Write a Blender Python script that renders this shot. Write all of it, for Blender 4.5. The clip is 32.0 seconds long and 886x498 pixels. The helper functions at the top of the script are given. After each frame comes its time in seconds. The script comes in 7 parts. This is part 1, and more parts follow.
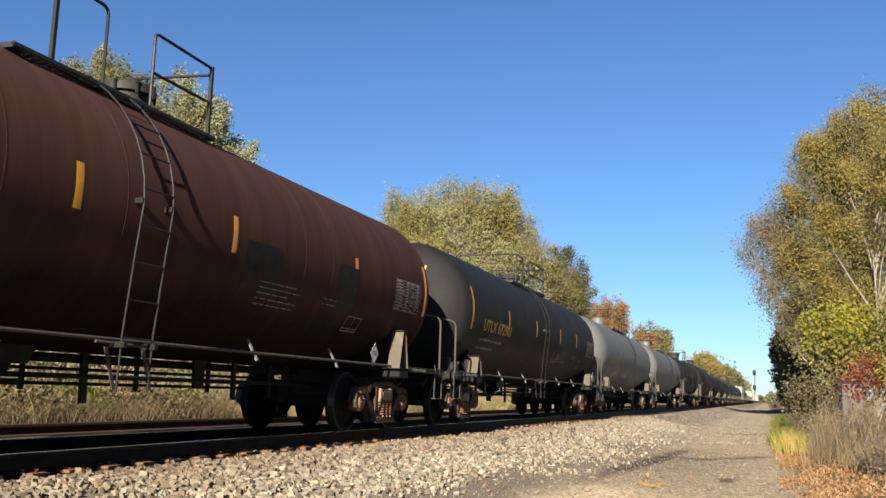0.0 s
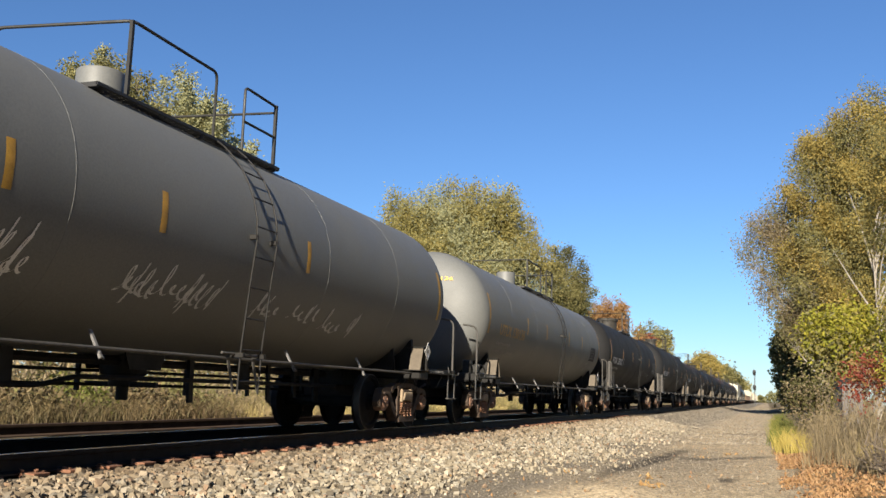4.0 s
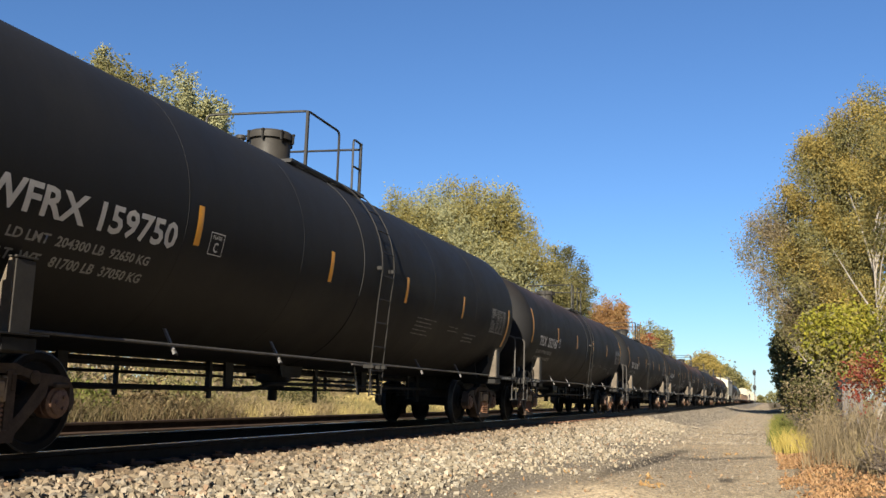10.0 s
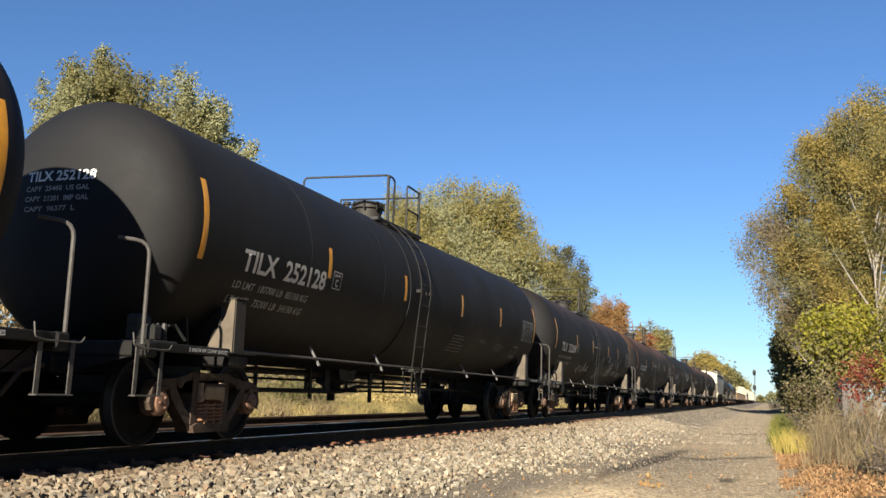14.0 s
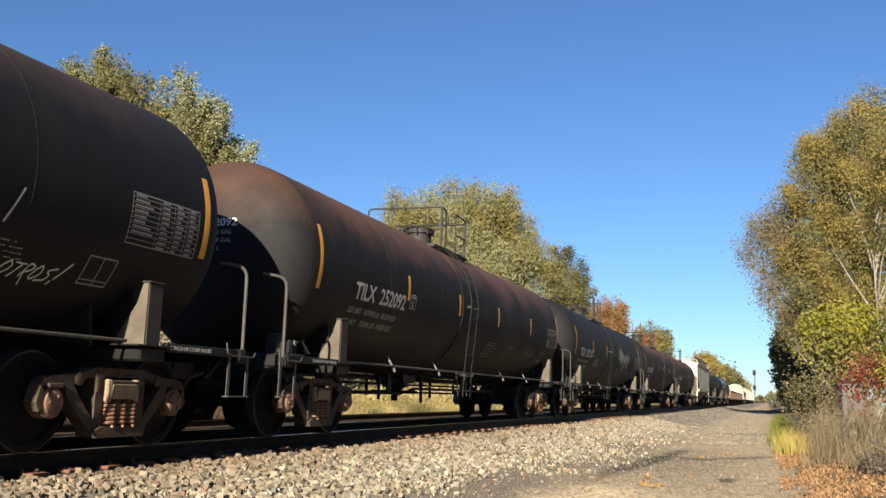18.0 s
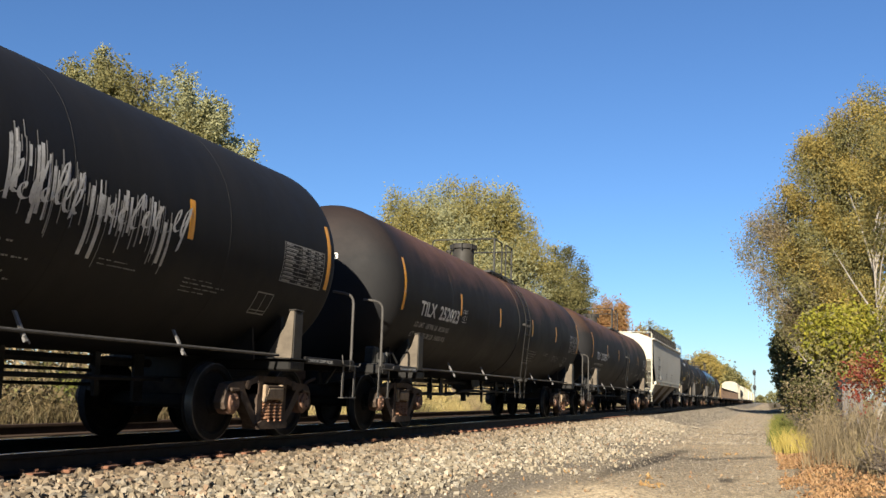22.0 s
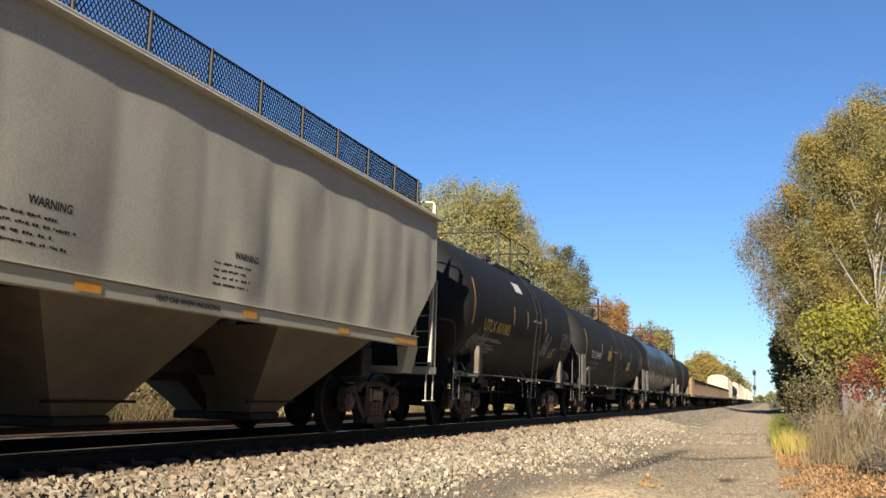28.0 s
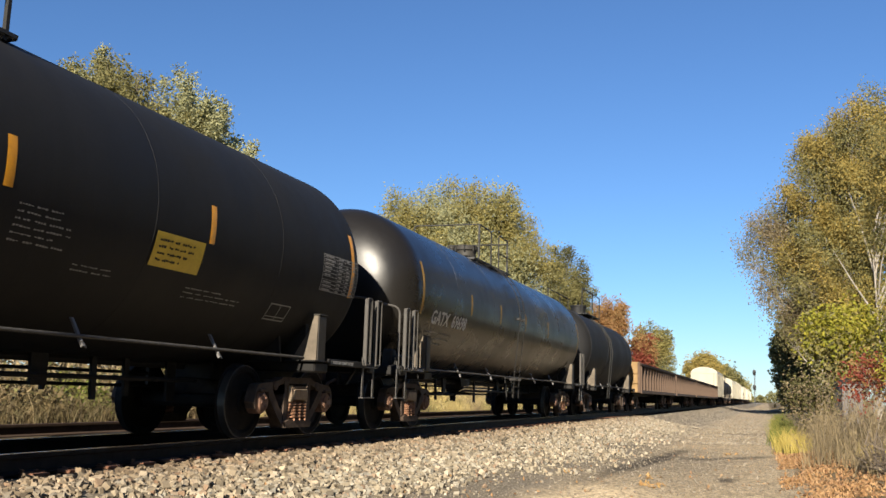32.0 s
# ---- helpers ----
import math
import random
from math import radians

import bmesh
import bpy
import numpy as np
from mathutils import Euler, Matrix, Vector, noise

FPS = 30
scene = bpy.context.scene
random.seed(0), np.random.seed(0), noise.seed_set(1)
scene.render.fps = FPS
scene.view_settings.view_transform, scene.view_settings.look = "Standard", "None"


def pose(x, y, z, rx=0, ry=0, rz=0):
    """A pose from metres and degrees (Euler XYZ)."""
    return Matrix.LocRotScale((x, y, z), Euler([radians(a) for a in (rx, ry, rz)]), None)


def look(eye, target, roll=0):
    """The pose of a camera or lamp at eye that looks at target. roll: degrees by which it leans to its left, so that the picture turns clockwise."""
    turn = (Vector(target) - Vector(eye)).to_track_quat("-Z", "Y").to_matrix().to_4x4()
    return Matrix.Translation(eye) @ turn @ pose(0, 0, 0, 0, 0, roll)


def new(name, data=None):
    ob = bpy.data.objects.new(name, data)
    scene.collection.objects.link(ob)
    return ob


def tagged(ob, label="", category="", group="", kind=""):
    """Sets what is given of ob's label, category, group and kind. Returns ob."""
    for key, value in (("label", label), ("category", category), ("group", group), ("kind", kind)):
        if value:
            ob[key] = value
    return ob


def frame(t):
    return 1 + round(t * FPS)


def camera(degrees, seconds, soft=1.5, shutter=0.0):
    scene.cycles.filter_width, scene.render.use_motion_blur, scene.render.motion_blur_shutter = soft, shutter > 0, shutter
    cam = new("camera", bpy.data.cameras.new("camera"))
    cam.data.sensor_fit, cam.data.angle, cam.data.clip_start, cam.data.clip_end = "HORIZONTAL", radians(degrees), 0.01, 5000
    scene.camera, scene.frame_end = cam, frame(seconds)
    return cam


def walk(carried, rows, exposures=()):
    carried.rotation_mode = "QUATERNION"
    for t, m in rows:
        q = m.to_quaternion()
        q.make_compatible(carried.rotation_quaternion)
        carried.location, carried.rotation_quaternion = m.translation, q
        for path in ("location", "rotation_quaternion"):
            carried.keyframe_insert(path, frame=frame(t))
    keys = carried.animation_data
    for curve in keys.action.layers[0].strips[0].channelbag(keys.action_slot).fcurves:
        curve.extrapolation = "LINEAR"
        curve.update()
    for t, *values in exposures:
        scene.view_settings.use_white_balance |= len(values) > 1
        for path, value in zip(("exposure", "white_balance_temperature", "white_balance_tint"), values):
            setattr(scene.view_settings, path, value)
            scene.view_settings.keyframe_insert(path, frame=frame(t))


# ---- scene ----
cam = camera(51.54, 32.0, soft=1.5)
EYE = Matrix.Translation((0, 0, 0.658)) @ Euler((radians(90 + 8.84), 0, radians(19.50)), "XYZ").to_matrix().to_4x4() @ pose(0, 0, 0, 0, 0, 1.78)
walk(cam, [(0.0, EYE), (32.0, EYE)], exposures=[(0.0, 1.34), (25.6, 1.34), (26.6, 1.16), (27.5, 1.15), (28.0, 1.35), (28.7, 1.40), (30.0, 1.42), (30.7, 1.35), (32.0, 1.34)])

# ---- world and sun: low autumn sun behind the camera, almost along the track ----
SUN_EL, SUN_AZ = radians(23.0), radians(5.2)
SUN_DIR = Vector((math.sin(SUN_AZ) * math.cos(SUN_EL), -math.cos(SUN_AZ) * math.cos(SUN_EL), math.sin(SUN_EL)))
world = bpy.data.worlds.new("sky")
scene.world = world
world.use_nodes = True
wn = world.node_tree.nodes
sky = wn.new("ShaderNodeTexSky")
sky.sky_type, sky.sun_disc = "NISHITA", False
sky.sun_elevation, sky.sun_rotation = SUN_EL, math.pi
sky.altitude, sky.air_density, sky.dust_density, sky.ozone_density = 200, 1.0, 0.15, 6.0
wn["Background"].inputs["Strength"].default_value = 0.050
clear = wn.new("ShaderNodeMix")
clear.data_type, clear.blend_type = "RGBA", "MULTIPLY"
clear.inputs[0].default_value, clear.inputs[7].default_value = 1.0, (0.905, 1.0, 1.11, 1)
world.node_tree.links.new(sky.outputs["Color"], clear.inputs[6])
world.node_tree.links.new(clear.outputs[2], wn["Background"].inputs["Color"])
sun = new("sun", bpy.data.lights.new("sun", "SUN"))
sun.data.energy, sun.data.angle, sun.data.color = 5.0, radians(0.53), (1.0, 0.90, 0.74)
sun.matrix_world = look(SUN_DIR * 200, (0, 0, 0))

# ---- materials ----
MATS = {}


def nodes_of(name):
    m = bpy.data.materials.new(name)
    m.use_nodes = True
    return m, m.node_tree.nodes, m.node_tree.links


def mixc(n, l, fac, a, b, blend="MIX"):
    x = n.new("ShaderNodeMix")
    x.data_type, x.blend_type = "RGBA", blend
    for sock, v in ((x.inputs[0], fac), (x.inputs[6], a), (x.inputs[7], b)):
        if isinstance(v, (int, float)):
            sock.default_value = v
        elif isinstance(v, tuple):
            sock.default_value = (*v[:3], 1)
        else:
            l.new(v, sock)
    return x.outputs[2]


def noise_tex(n, l, scale, detail=4, rough=0.6, stretch=None, space="Object"):
    c = n.new("ShaderNodeTexCoord")
    t = n.new("ShaderNodeTexNoise")
    t.inputs["Scale"].default_value, t.inputs["Detail"].default_value, t.inputs["Roughness"].default_value = scale, detail, rough
    src = c.outputs[space]
    if stretch:
        mp = n.new("ShaderNodeMapping")
        mp.inputs["Scale"].default_value = stretch
        l.new(src, mp.inputs["Vector"])
        src = mp.outputs["Vector"]
    l.new(src, t.inputs["Vector"])
    return t.outputs["Fac"]


def ramp(n, l, src, stops):
    r = n.new("ShaderNodeValToRGB")
    el = r.color_ramp.elements
    while len(el) < len(stops):
        el.new(0.5)
    for e, (p, c) in zip(el, stops):
        e.position = p
        e.color = (*c, 1) if isinstance(c, tuple) else (c, c, c, 1)
    l.new(src, r.inputs["Fac"])
    return r.outputs["Color"]


def bump(n, l, src, strength, dist, bsdf):
    b = n.new("ShaderNodeBump")
    b.inputs["Strength"].default_value, b.inputs["Distance"].default_value = strength, dist
    l.new(src, b.inputs["Height"])
    l.new(b.outputs["Normal"], bsdf.inputs["Normal"])


def plain(name, col, rough=0.6, metal=0.0, var=0.35, scale=6.0, fine=60.0, bmp=0.15, dist=0.004):
    """A surface with blotches and fine grain round one base colour."""
    if name in MATS:
        return MATS[name]
    m, n, l = nodes_of(name)
    b = n["Principled BSDF"]
    big = noise_tex(n, l, scale, 5, 0.65)
    sm = noise_tex(n, l, fine, 3, 0.6)
    dark = tuple(c * (1 - var) for c in col)
    lite = tuple(min(1, c * (1 + var * 0.8)) for c in col)
    c1 = mixc(n, l, ramp(n, l, big, [(0.3, 0.0), (0.7, 1.0)]), dark, lite)
    c2 = mixc(n, l, 0.35, c1, ramp(n, l, sm, [(0.25, dark), (0.75, lite)]))
    l.new(c2, b.inputs["Base Color"])
    l.new(ramp(n, l, big, [(0.2, min(1, rough + 0.12)), (0.8, max(0.05, rough - 0.1))]), b.inputs["Roughness"])
    b.inputs["Metallic"].default_value = metal
    if max(col) < 0.08:
        b.inputs["Specular IOR Level"].default_value = 0.22
    if bmp:
        bump(n, l, sm, bmp, dist, b)
    MATS[name] = m
    return m


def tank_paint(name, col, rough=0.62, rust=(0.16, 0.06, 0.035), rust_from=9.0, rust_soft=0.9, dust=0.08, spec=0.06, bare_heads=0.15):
    """Tank paint: blotchy weathering, rain streaks down the shell, rust that has eaten in from the crown."""
    if name in MATS:
        return MATS[name]
    m, n, l = nodes_of(name)
    b = n["Principled BSDF"]
    c = n.new("ShaderNodeTexCoord")
    sep = n.new("ShaderNodeSeparateXYZ")
    l.new(c.outputs["Object"], sep.inputs[0])
    streak = noise_tex(n, l, 1.0, 5, 0.65, (0.4, 3.2, 0.25))
    blot = noise_tex(n, l, 0.55, 6, 0.7)
    fine = noise_tex(n, l, 45, 3, 0.6)
    dusty = tuple(x * 0.6 + 0.4 * d for x, d in zip(col, (0.22, 0.19, 0.16)))
    base = mixc(n, l, ramp(n, l, streak, [(0.40, 0.0), (0.85, dust * 2.6)]), col, dusty)
    base = mixc(n, l, ramp(n, l, blot, [(0.35, 0.0), (0.75, 0.45)]), base, tuple(x * 0.62 for x in col))
    add = n.new("ShaderNodeMath")
    add.operation = "MULTIPLY_ADD"
    l.new(blot, add.inputs[0])
    add.inputs[1].default_value = rust_soft * 2.2
    l.new(sep.outputs["Z"], add.inputs[2])
    mr = n.new("ShaderNodeMapRange")
    mr.inputs["From Min"].default_value, mr.inputs["From Max"].default_value = rust_from + rust_soft * 1.1, rust_from + rust_soft * 2.0
    l.new(add.outputs[0], mr.inputs["Value"])
    away = n.new("ShaderNodeMath")
    away.operation = "ABSOLUTE"
    l.new(sep.outputs["Y"], away.inputs[0])
    clean = n.new("ShaderNodeMapRange")
    clean.inputs["From Min"].default_value, clean.inputs["From Max"].default_value = 7.4, 6.0
    clean.inputs["To Min"].default_value = bare_heads
    l.new(away.outputs[0], clean.inputs["Value"])
    both = n.new("ShaderNodeMath")
    both.operation = "MULTIPLY"
    l.new(mr.outputs[0], both.inputs[0])
    l.new(clean.outputs[0], both.inputs[1])
    rustc = mixc(n, l, ramp(n, l, streak, [(0.3, 0.0), (0.7, 1.0)]), tuple(x * 0.6 for x in rust), rust)
    base = mixc(n, l, both.outputs[0], base, rustc)
    base = mixc(n, l, 0.12, base, ramp(n, l, fine, [(0.3, 0.0), (0.7, tuple(x * 2 for x in col))]))
    l.new(base, b.inputs["Base Color"])
    l.new(ramp(n, l, blot, [(0.25, min(1, rough + 0.18)), (0.75, max(0.08, rough - 0.06))]), b.inputs["Roughness"])
    b.inputs["Specular IOR Level"].default_value = spec
    bump(n, l, noise_tex(n, l, 1.3, 3, 0.5), 0.10, 0.05, b)
    MATS[name] = m
    return m


def leafy(name, stops, trans=0.35):
    if name in MATS:
        return MATS[name]
    m, n, l = nodes_of(name)
    b = n["Principled BSDF"]
    g = n.new("ShaderNodeNewGeometry")
    col = ramp(n, l, g.outputs["Random Per Island"], stops)
    big = noise_tex(n, l, 0.5, 3, 0.6)
    col = mixc(n, l, ramp(n, l, big, [(0.3, 0.0), (0.7, 0.5)]), col, tuple(x for x in stops[-1][1]))
    l.new(col, b.inputs["Base Color"])
    b.inputs["Roughness"].default_value = 0.6
    b.inputs["Specular IOR Level"].default_value = 0.25
    t = n.new("ShaderNodeBsdfTranslucent")
    l.new(col, t.inputs["Color"])
    mx = n.new("ShaderNodeMixShader")
    mx.inputs[0].default_value = trans
    l.new(b.outputs[0], mx.inputs[1])
    l.new(t.outputs[0], mx.inputs[2])
    l.new(mx.outputs[0], n["Material Output"].inputs["Surface"])
    MATS[name] = m
    return m


def pebbles(name, stops, rough=0.85, dusty=False):
    """Loose stones: one tint per stone, with grain."""
    if name in MATS:
        return MATS[name]
    m, n, l = nodes_of(name)
    b = n["Principled BSDF"]
    g = n.new("ShaderNodeNewGeometry")
    o = n.new("ShaderNodeObjectInfo")
    s = n.new("ShaderNodeMath")
    s.operation = "ADD"
    l.new(g.outputs["Random Per Island"], s.inputs[0])
    l.new(o.outputs["Random"], s.inputs[1])
    fr = n.new("ShaderNodeMath")
    fr.operation = "FRACT"
    l.new(s.outputs[0], fr.inputs[0])
    col = ramp(n, l, fr.outputs[0], stops)
    fine = noise_tex(n, l, 70, 4, 0.7)
    col = mixc(n, l, 0.5, col, ramp(n, l, fine, [(0.25, 0.35), (0.75, 1.0)]), "MULTIPLY")
    if dusty:
        sep = n.new("ShaderNodeSeparateXYZ")
        l.new(g.outputs["Position"], sep.inputs[0])
        wide = n.new("ShaderNodeMath")
        wide.operation = "MULTIPLY_ADD"
        l.new(noise_tex(n, l, 1.5, 4, 0.7), wide.inputs[0])
        wide.inputs[1].default_value = 1.4
        l.new(sep.outputs["X"], wide.inputs[2])
        mr = n.new("ShaderNodeMapRange")
        mr.inputs["From Min"].default_value, mr.inputs["From Max"].default_value = -5.3, -3.9
        mr.inputs["To Min"].default_value, mr.inputs["To Max"].default_value = 0.75, 0.0
        l.new(wide.outputs[0], mr.inputs["Value"])
        col = mixc(n, l, mr.outputs[0], col, (0.52, 0.38, 0.27), "MULTIPLY")
    l.new(col, b.inputs["Base Color"])
    b.inputs["Roughness"].default_value = rough
    bump(n, l, fine, 0.4, 0.004, b)
    MATS[name] = m
    return m


def ground_mat():
    m, n, l = nodes_of("ground_cover")
    b = n["Principled BSDF"]
    c = n.new("ShaderNodeTexCoord")
    sep = n.new("ShaderNodeSeparateXYZ")
    l.new(c.outputs["Object"], sep.inputs[0])
    wob = noise_tex(n, l, 0.35, 4, 0.7)
    x = n.new("ShaderNodeMath")
    x.operation = "MULTIPLY_ADD"
    l.new(wob, x.inputs[0])
    x.inputs[1].default_value = 1.6
    l.new(sep.outputs["X"], x.inputs[2])

    def step(a, w):
        mr = n.new("ShaderNodeMapRange")
        mr.inputs["From Min"].default_value, mr.inputs["From Max"].default_value = a, a + w
        l.new(x.outputs[0], mr.inputs["Value"])
        return mr.outputs[0]

    def fade(src, deep):
        mr = n.new("ShaderNodeMapRange")
        mr.inputs["From Min"].default_value, mr.inputs["From Max"].default_value = 2.2, 1.2
        mr.inputs["To Min"].default_value, mr.inputs["To Max"].default_value = 0.0, deep
        l.new(src, mr.inputs["Value"])
        return mr.outputs[0]

    vor = n.new("ShaderNodeTexVoronoi")
    vor.inputs["Scale"].default_value = 22
    l.new(c.outputs["Object"], vor.inputs["Vector"])
    vor2 = n.new("ShaderNodeTexVoronoi")
    vor2.inputs["Scale"].default_value = 55
    l.new(c.outputs["Object"], vor2.inputs["Vector"])
    big = noise_tex(n, l, 0.8, 5, 0.7)
    fine = noise_tex(n, l, 30, 4, 0.7)
    stones = mixc(n, l, ramp(n, l, vor.outputs["Distance"], [(0.15, 0.0), (0.6, 1.0)]), mixc(n, l, fine, (0.24, 0.204, 0.152), (0.34, 0.292, 0.222)), (0.13, 0.109, 0.08))
    grit = mixc(n, l, ramp(n, l, vor2.outputs["Distance"], [(0.2, 0.0), (0.7, 1.0)]), mixc(n, l, big, (0.29, 0.246, 0.18), (0.44, 0.375, 0.275)), (0.20, 0.168, 0.122))
    grit = mixc(n, l, ramp(n, l, noise_tex(n, l, 0.5, 5, 0.6, (1.0, 0.35, 1.0)), [(0.54, 0.0), (0.70, 0.5)]), grit, (0.1245, 0.1079, 0.0871))
    # a damp grey patch and a drift of pale sand, then wet tyre ruts
    for x0, y0, rx, ry, tint in ((-2.1, 20.6, 1.5, 5.0, (0.16, 0.142, 0.115)), (-2.6, 12.6, 1.7, 1.3, (0.46, 0.385, 0.275))):
        mp = n.new("ShaderNodeMapping")
        mp.vector_type = "TEXTURE"
        mp.inputs["Location"].default_value, mp.inputs["Scale"].default_value = (x0, y0, 0), (rx, ry, 1000)
        l.new(c.outputs["Object"], mp.inputs["Vector"])
        ln = n.new("ShaderNodeVectorMath")
        ln.operation = "LENGTH"
        l.new(mp.outputs["Vector"], ln.inputs[0])
        sm = n.new("ShaderNodeMath")
        sm.operation = "MULTIPLY_ADD"
        l.new(noise_tex(n, l, 1.1, 5, 0.7), sm.inputs[0])
        sm.inputs[1].default_value = 1.5
        l.new(ln.outputs["Value"], sm.inputs[2])
        grit = mixc(n, l, fade(sm.outputs[0], 0.75), grit, tint)
    # wet tyre ruts with a shape of their own
    for x0, y0, rx, ry, turn, deep in ((-2.38, 19.8, 0.24, 4.6, 3.8, 1.0), (-1.0, 22.6, 0.3, 1.8, 37.0, 0.8), (-0.69, 16.7, 0.15, 0.5, 0.0, 0.9), (-0.7, 40.0, 0.4, 2.4, 36.0, 0.5)):
        mp = n.new("ShaderNodeMapping")
        mp.vector_type = "TEXTURE"
        mp.inputs["Location"].default_value = (x0, y0, 0)
        mp.inputs["Rotation"].default_value = (0, 0, radians(-turn))
        mp.inputs["Scale"].default_value = (rx, ry, 1000)
        l.new(c.outputs["Object"], mp.inputs["Vector"])
        ln = n.new("ShaderNodeVectorMath")
        ln.operation = "LENGTH"
        l.new(mp.outputs["Vector"], ln.inputs[0])
        sm = n.new("ShaderNodeMath")
        sm.operation = "MULTIPLY_ADD"
        l.new(noise_tex(n, l, 2.5, 4, 0.7), sm.inputs[0])
        sm.inputs[1].default_value = 1.3
        l.new(ln.outputs["Value"], sm.inputs[2])
        grit = mixc(n, l, fade(sm.outputs[0], deep), grit, (0.048, 0.042, 0.035))
    # loose pale chips over darker packed fines
    chips = ramp(n, l, noise_tex(n, l, 13, 4, 0.85, (1.0, 0.5, 1.0)), [(0.42, 0.0), (0.60, 1.0)])
    grit = mixc(n, l, chips, mixc(n, l, 1.0, grit, (0.74, 0.70, 0.62), "MULTIPLY"), mixc(n, l, 1.0, grit, (1.75, 1.62, 1.42), "MULTIPLY"))
    soil = mixc(n, l, ramp(n, l, fine, [(0.3, 0.0), (0.7, 1.0)]), (0.083, 0.0622, 0.0373), (0.1826, 0.1411, 0.0747))
    straw = mixc(n, l, ramp(n, l, big, [(0.3, 0.0), (0.7, 1.0)]), (0.11, 0.085, 0.04), (0.20, 0.155, 0.075))
    # near-black strip: the train's shade put into the trackbed colour
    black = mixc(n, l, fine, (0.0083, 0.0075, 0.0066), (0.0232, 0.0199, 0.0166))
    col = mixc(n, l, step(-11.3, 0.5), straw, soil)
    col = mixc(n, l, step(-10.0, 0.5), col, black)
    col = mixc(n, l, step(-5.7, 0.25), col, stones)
    col = mixc(n, l, step(-2.5, 0.9), col, grit)
    col = mixc(n, l, step(1.0, 0.7), col, soil)
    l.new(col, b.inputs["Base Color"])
    b.inputs["Roughness"].default_value = 0.95
    b.inputs["Specular IOR Level"].default_value = 0.15
    bump(n, l, mixc(n, l, 0.5, vor.outputs["Distance"], fine), 0.3, 0.02, b)
    return m


M_BLACK = tank_paint("black_paint", (0.0088, 0.0089, 0.0097), dust=0.035, spec=0.24)
M_BLACK_NEW = tank_paint("fresh_black_paint", (0.0104, 0.0106, 0.0113), rough=0.6, dust=0.025, spec=0.24)
M_BLACK_RUSTY = tank_paint("black_paint_rusting_crown", (0.0078, 0.0077, 0.0084), rust=(0.135, 0.066, 0.039), rust_from=2.68, rust_soft=0.85, dust=0.03, spec=0.24, bare_heads=0.55)
M_BLACK_STAINED = tank_paint("black_paint_stained_crown", (0.0078, 0.0077, 0.0084), rust=(0.135, 0.066, 0.039), rust_from=2.68, rust_soft=0.85, dust=0.03, spec=0.24, bare_heads=0.12)
M_BLACK_TOUCHED = tank_paint("black_paint_rust_blush", (0.0080, 0.0079, 0.0085), rust=(0.060, 0.036, 0.027), rust_from=2.95, rust_soft=0.7, dust=0.03, spec=0.24)
# rust stops low on the shell; the near-black below is painted-in shade
M_BROWN = tank_paint("rusted_brown_paint", (0.0149, 0.0124, 0.0116), rough=0.75, rust=(0.080, 0.041, 0.033), rust_from=1.5, rust_soft=0.3, bare_heads=0.9)
M_GREY = tank_paint("grey_paint", (0.108, 0.111, 0.107), rough=0.52, rust=(0.166, 0.1494, 0.1245), dust=0.05, spec=0.55)
M_OLIVE = tank_paint("dusty_black_paint", (0.0096, 0.0096, 0.0101), dust=0.045, spec=0.24)
M_GLOSS = tank_paint("glossy_black_paint", (0.010, 0.009, 0.008), rough=0.24, dust=0.02, spec=0.3)
M_FRAME = plain("black_underframe", (0.0116, 0.0108, 0.01), 0.6, var=0.4)
M_TRUCK = plain("rusty_cast_steel", (0.066, 0.047, 0.035), 0.75, var=0.5, scale=9)
# sunlit tan put into the dusty bolster ends, paler than the other castings
M_BOLSTER_END = plain("dusty_sunlit_casting", (0.27, 0.20, 0.13), 0.8, var=0.4, scale=14)
M_CAP = plain("rust_red_bearing", (0.166, 0.0913, 0.0581), 0.7, var=0.45, scale=14)
M_SPRING = plain("rusty_spring_steel", (0.2158, 0.1079, 0.0581), 0.7, var=0.4, scale=20)
M_WHEEL = plain("wheel_steel", (0.010, 0.0088, 0.008), 0.8, var=0.4)
M_TREAD = plain("worn_tread_steel", (0.08, 0.078, 0.075), 0.4, metal=0.6, var=0.2)
M_TANKLET = plain("dusty_reservoir_paint", (0.034, 0.031, 0.027), 0.6, var=0.35, scale=5)
M_PIPE = plain("worn_grey_pipe", (0.066, 0.062, 0.057), 0.5, var=0.4, scale=12)
M_PIPE_D = plain("dark_pipe", (0.0249, 0.0241, 0.0224), 0.5, var=0.4, scale=12)
M_LADDER = plain("dark_ladder_steel", (0.016, 0.015, 0.014), 0.5, var=0.5, scale=9)
M_BOLSTER = plain("dusty_bolster_steel", (0.10, 0.08, 0.057), 0.75, var=0.35, scale=5)
M_BRACKET = plain("pale_bracket_steel", (0.12, 0.117, 0.114), 0.6, var=0.3)
M_YELLOW = plain("yellow_reflector", (0.664, 0.2988, 0.0166), 0.35, var=0.2, scale=8, bmp=0.0)
M_YELLOW_OLD = plain("faded_yellow_reflector", (0.36, 0.20, 0.025), 0.5, var=0.4, scale=8, bmp=0.0)
M_WHITE = plain("white_lettering", (0.5976, 0.5893, 0.5644), 0.6, var=0.15, bmp=0.0)
M_DIMWHITE = plain("worn_lettering", (0.249, 0.2448, 0.2324), 0.7, var=0.3, bmp=0.0)
M_PLACARD = plain("yellow_placard_film", (0.60, 0.42, 0.03), 0.4, var=0.2, scale=8, bmp=0.0)
M_GOLD = plain("gold_lettering", (0.5146, 0.332, 0.0498), 0.6, var=0.25, bmp=0.0)
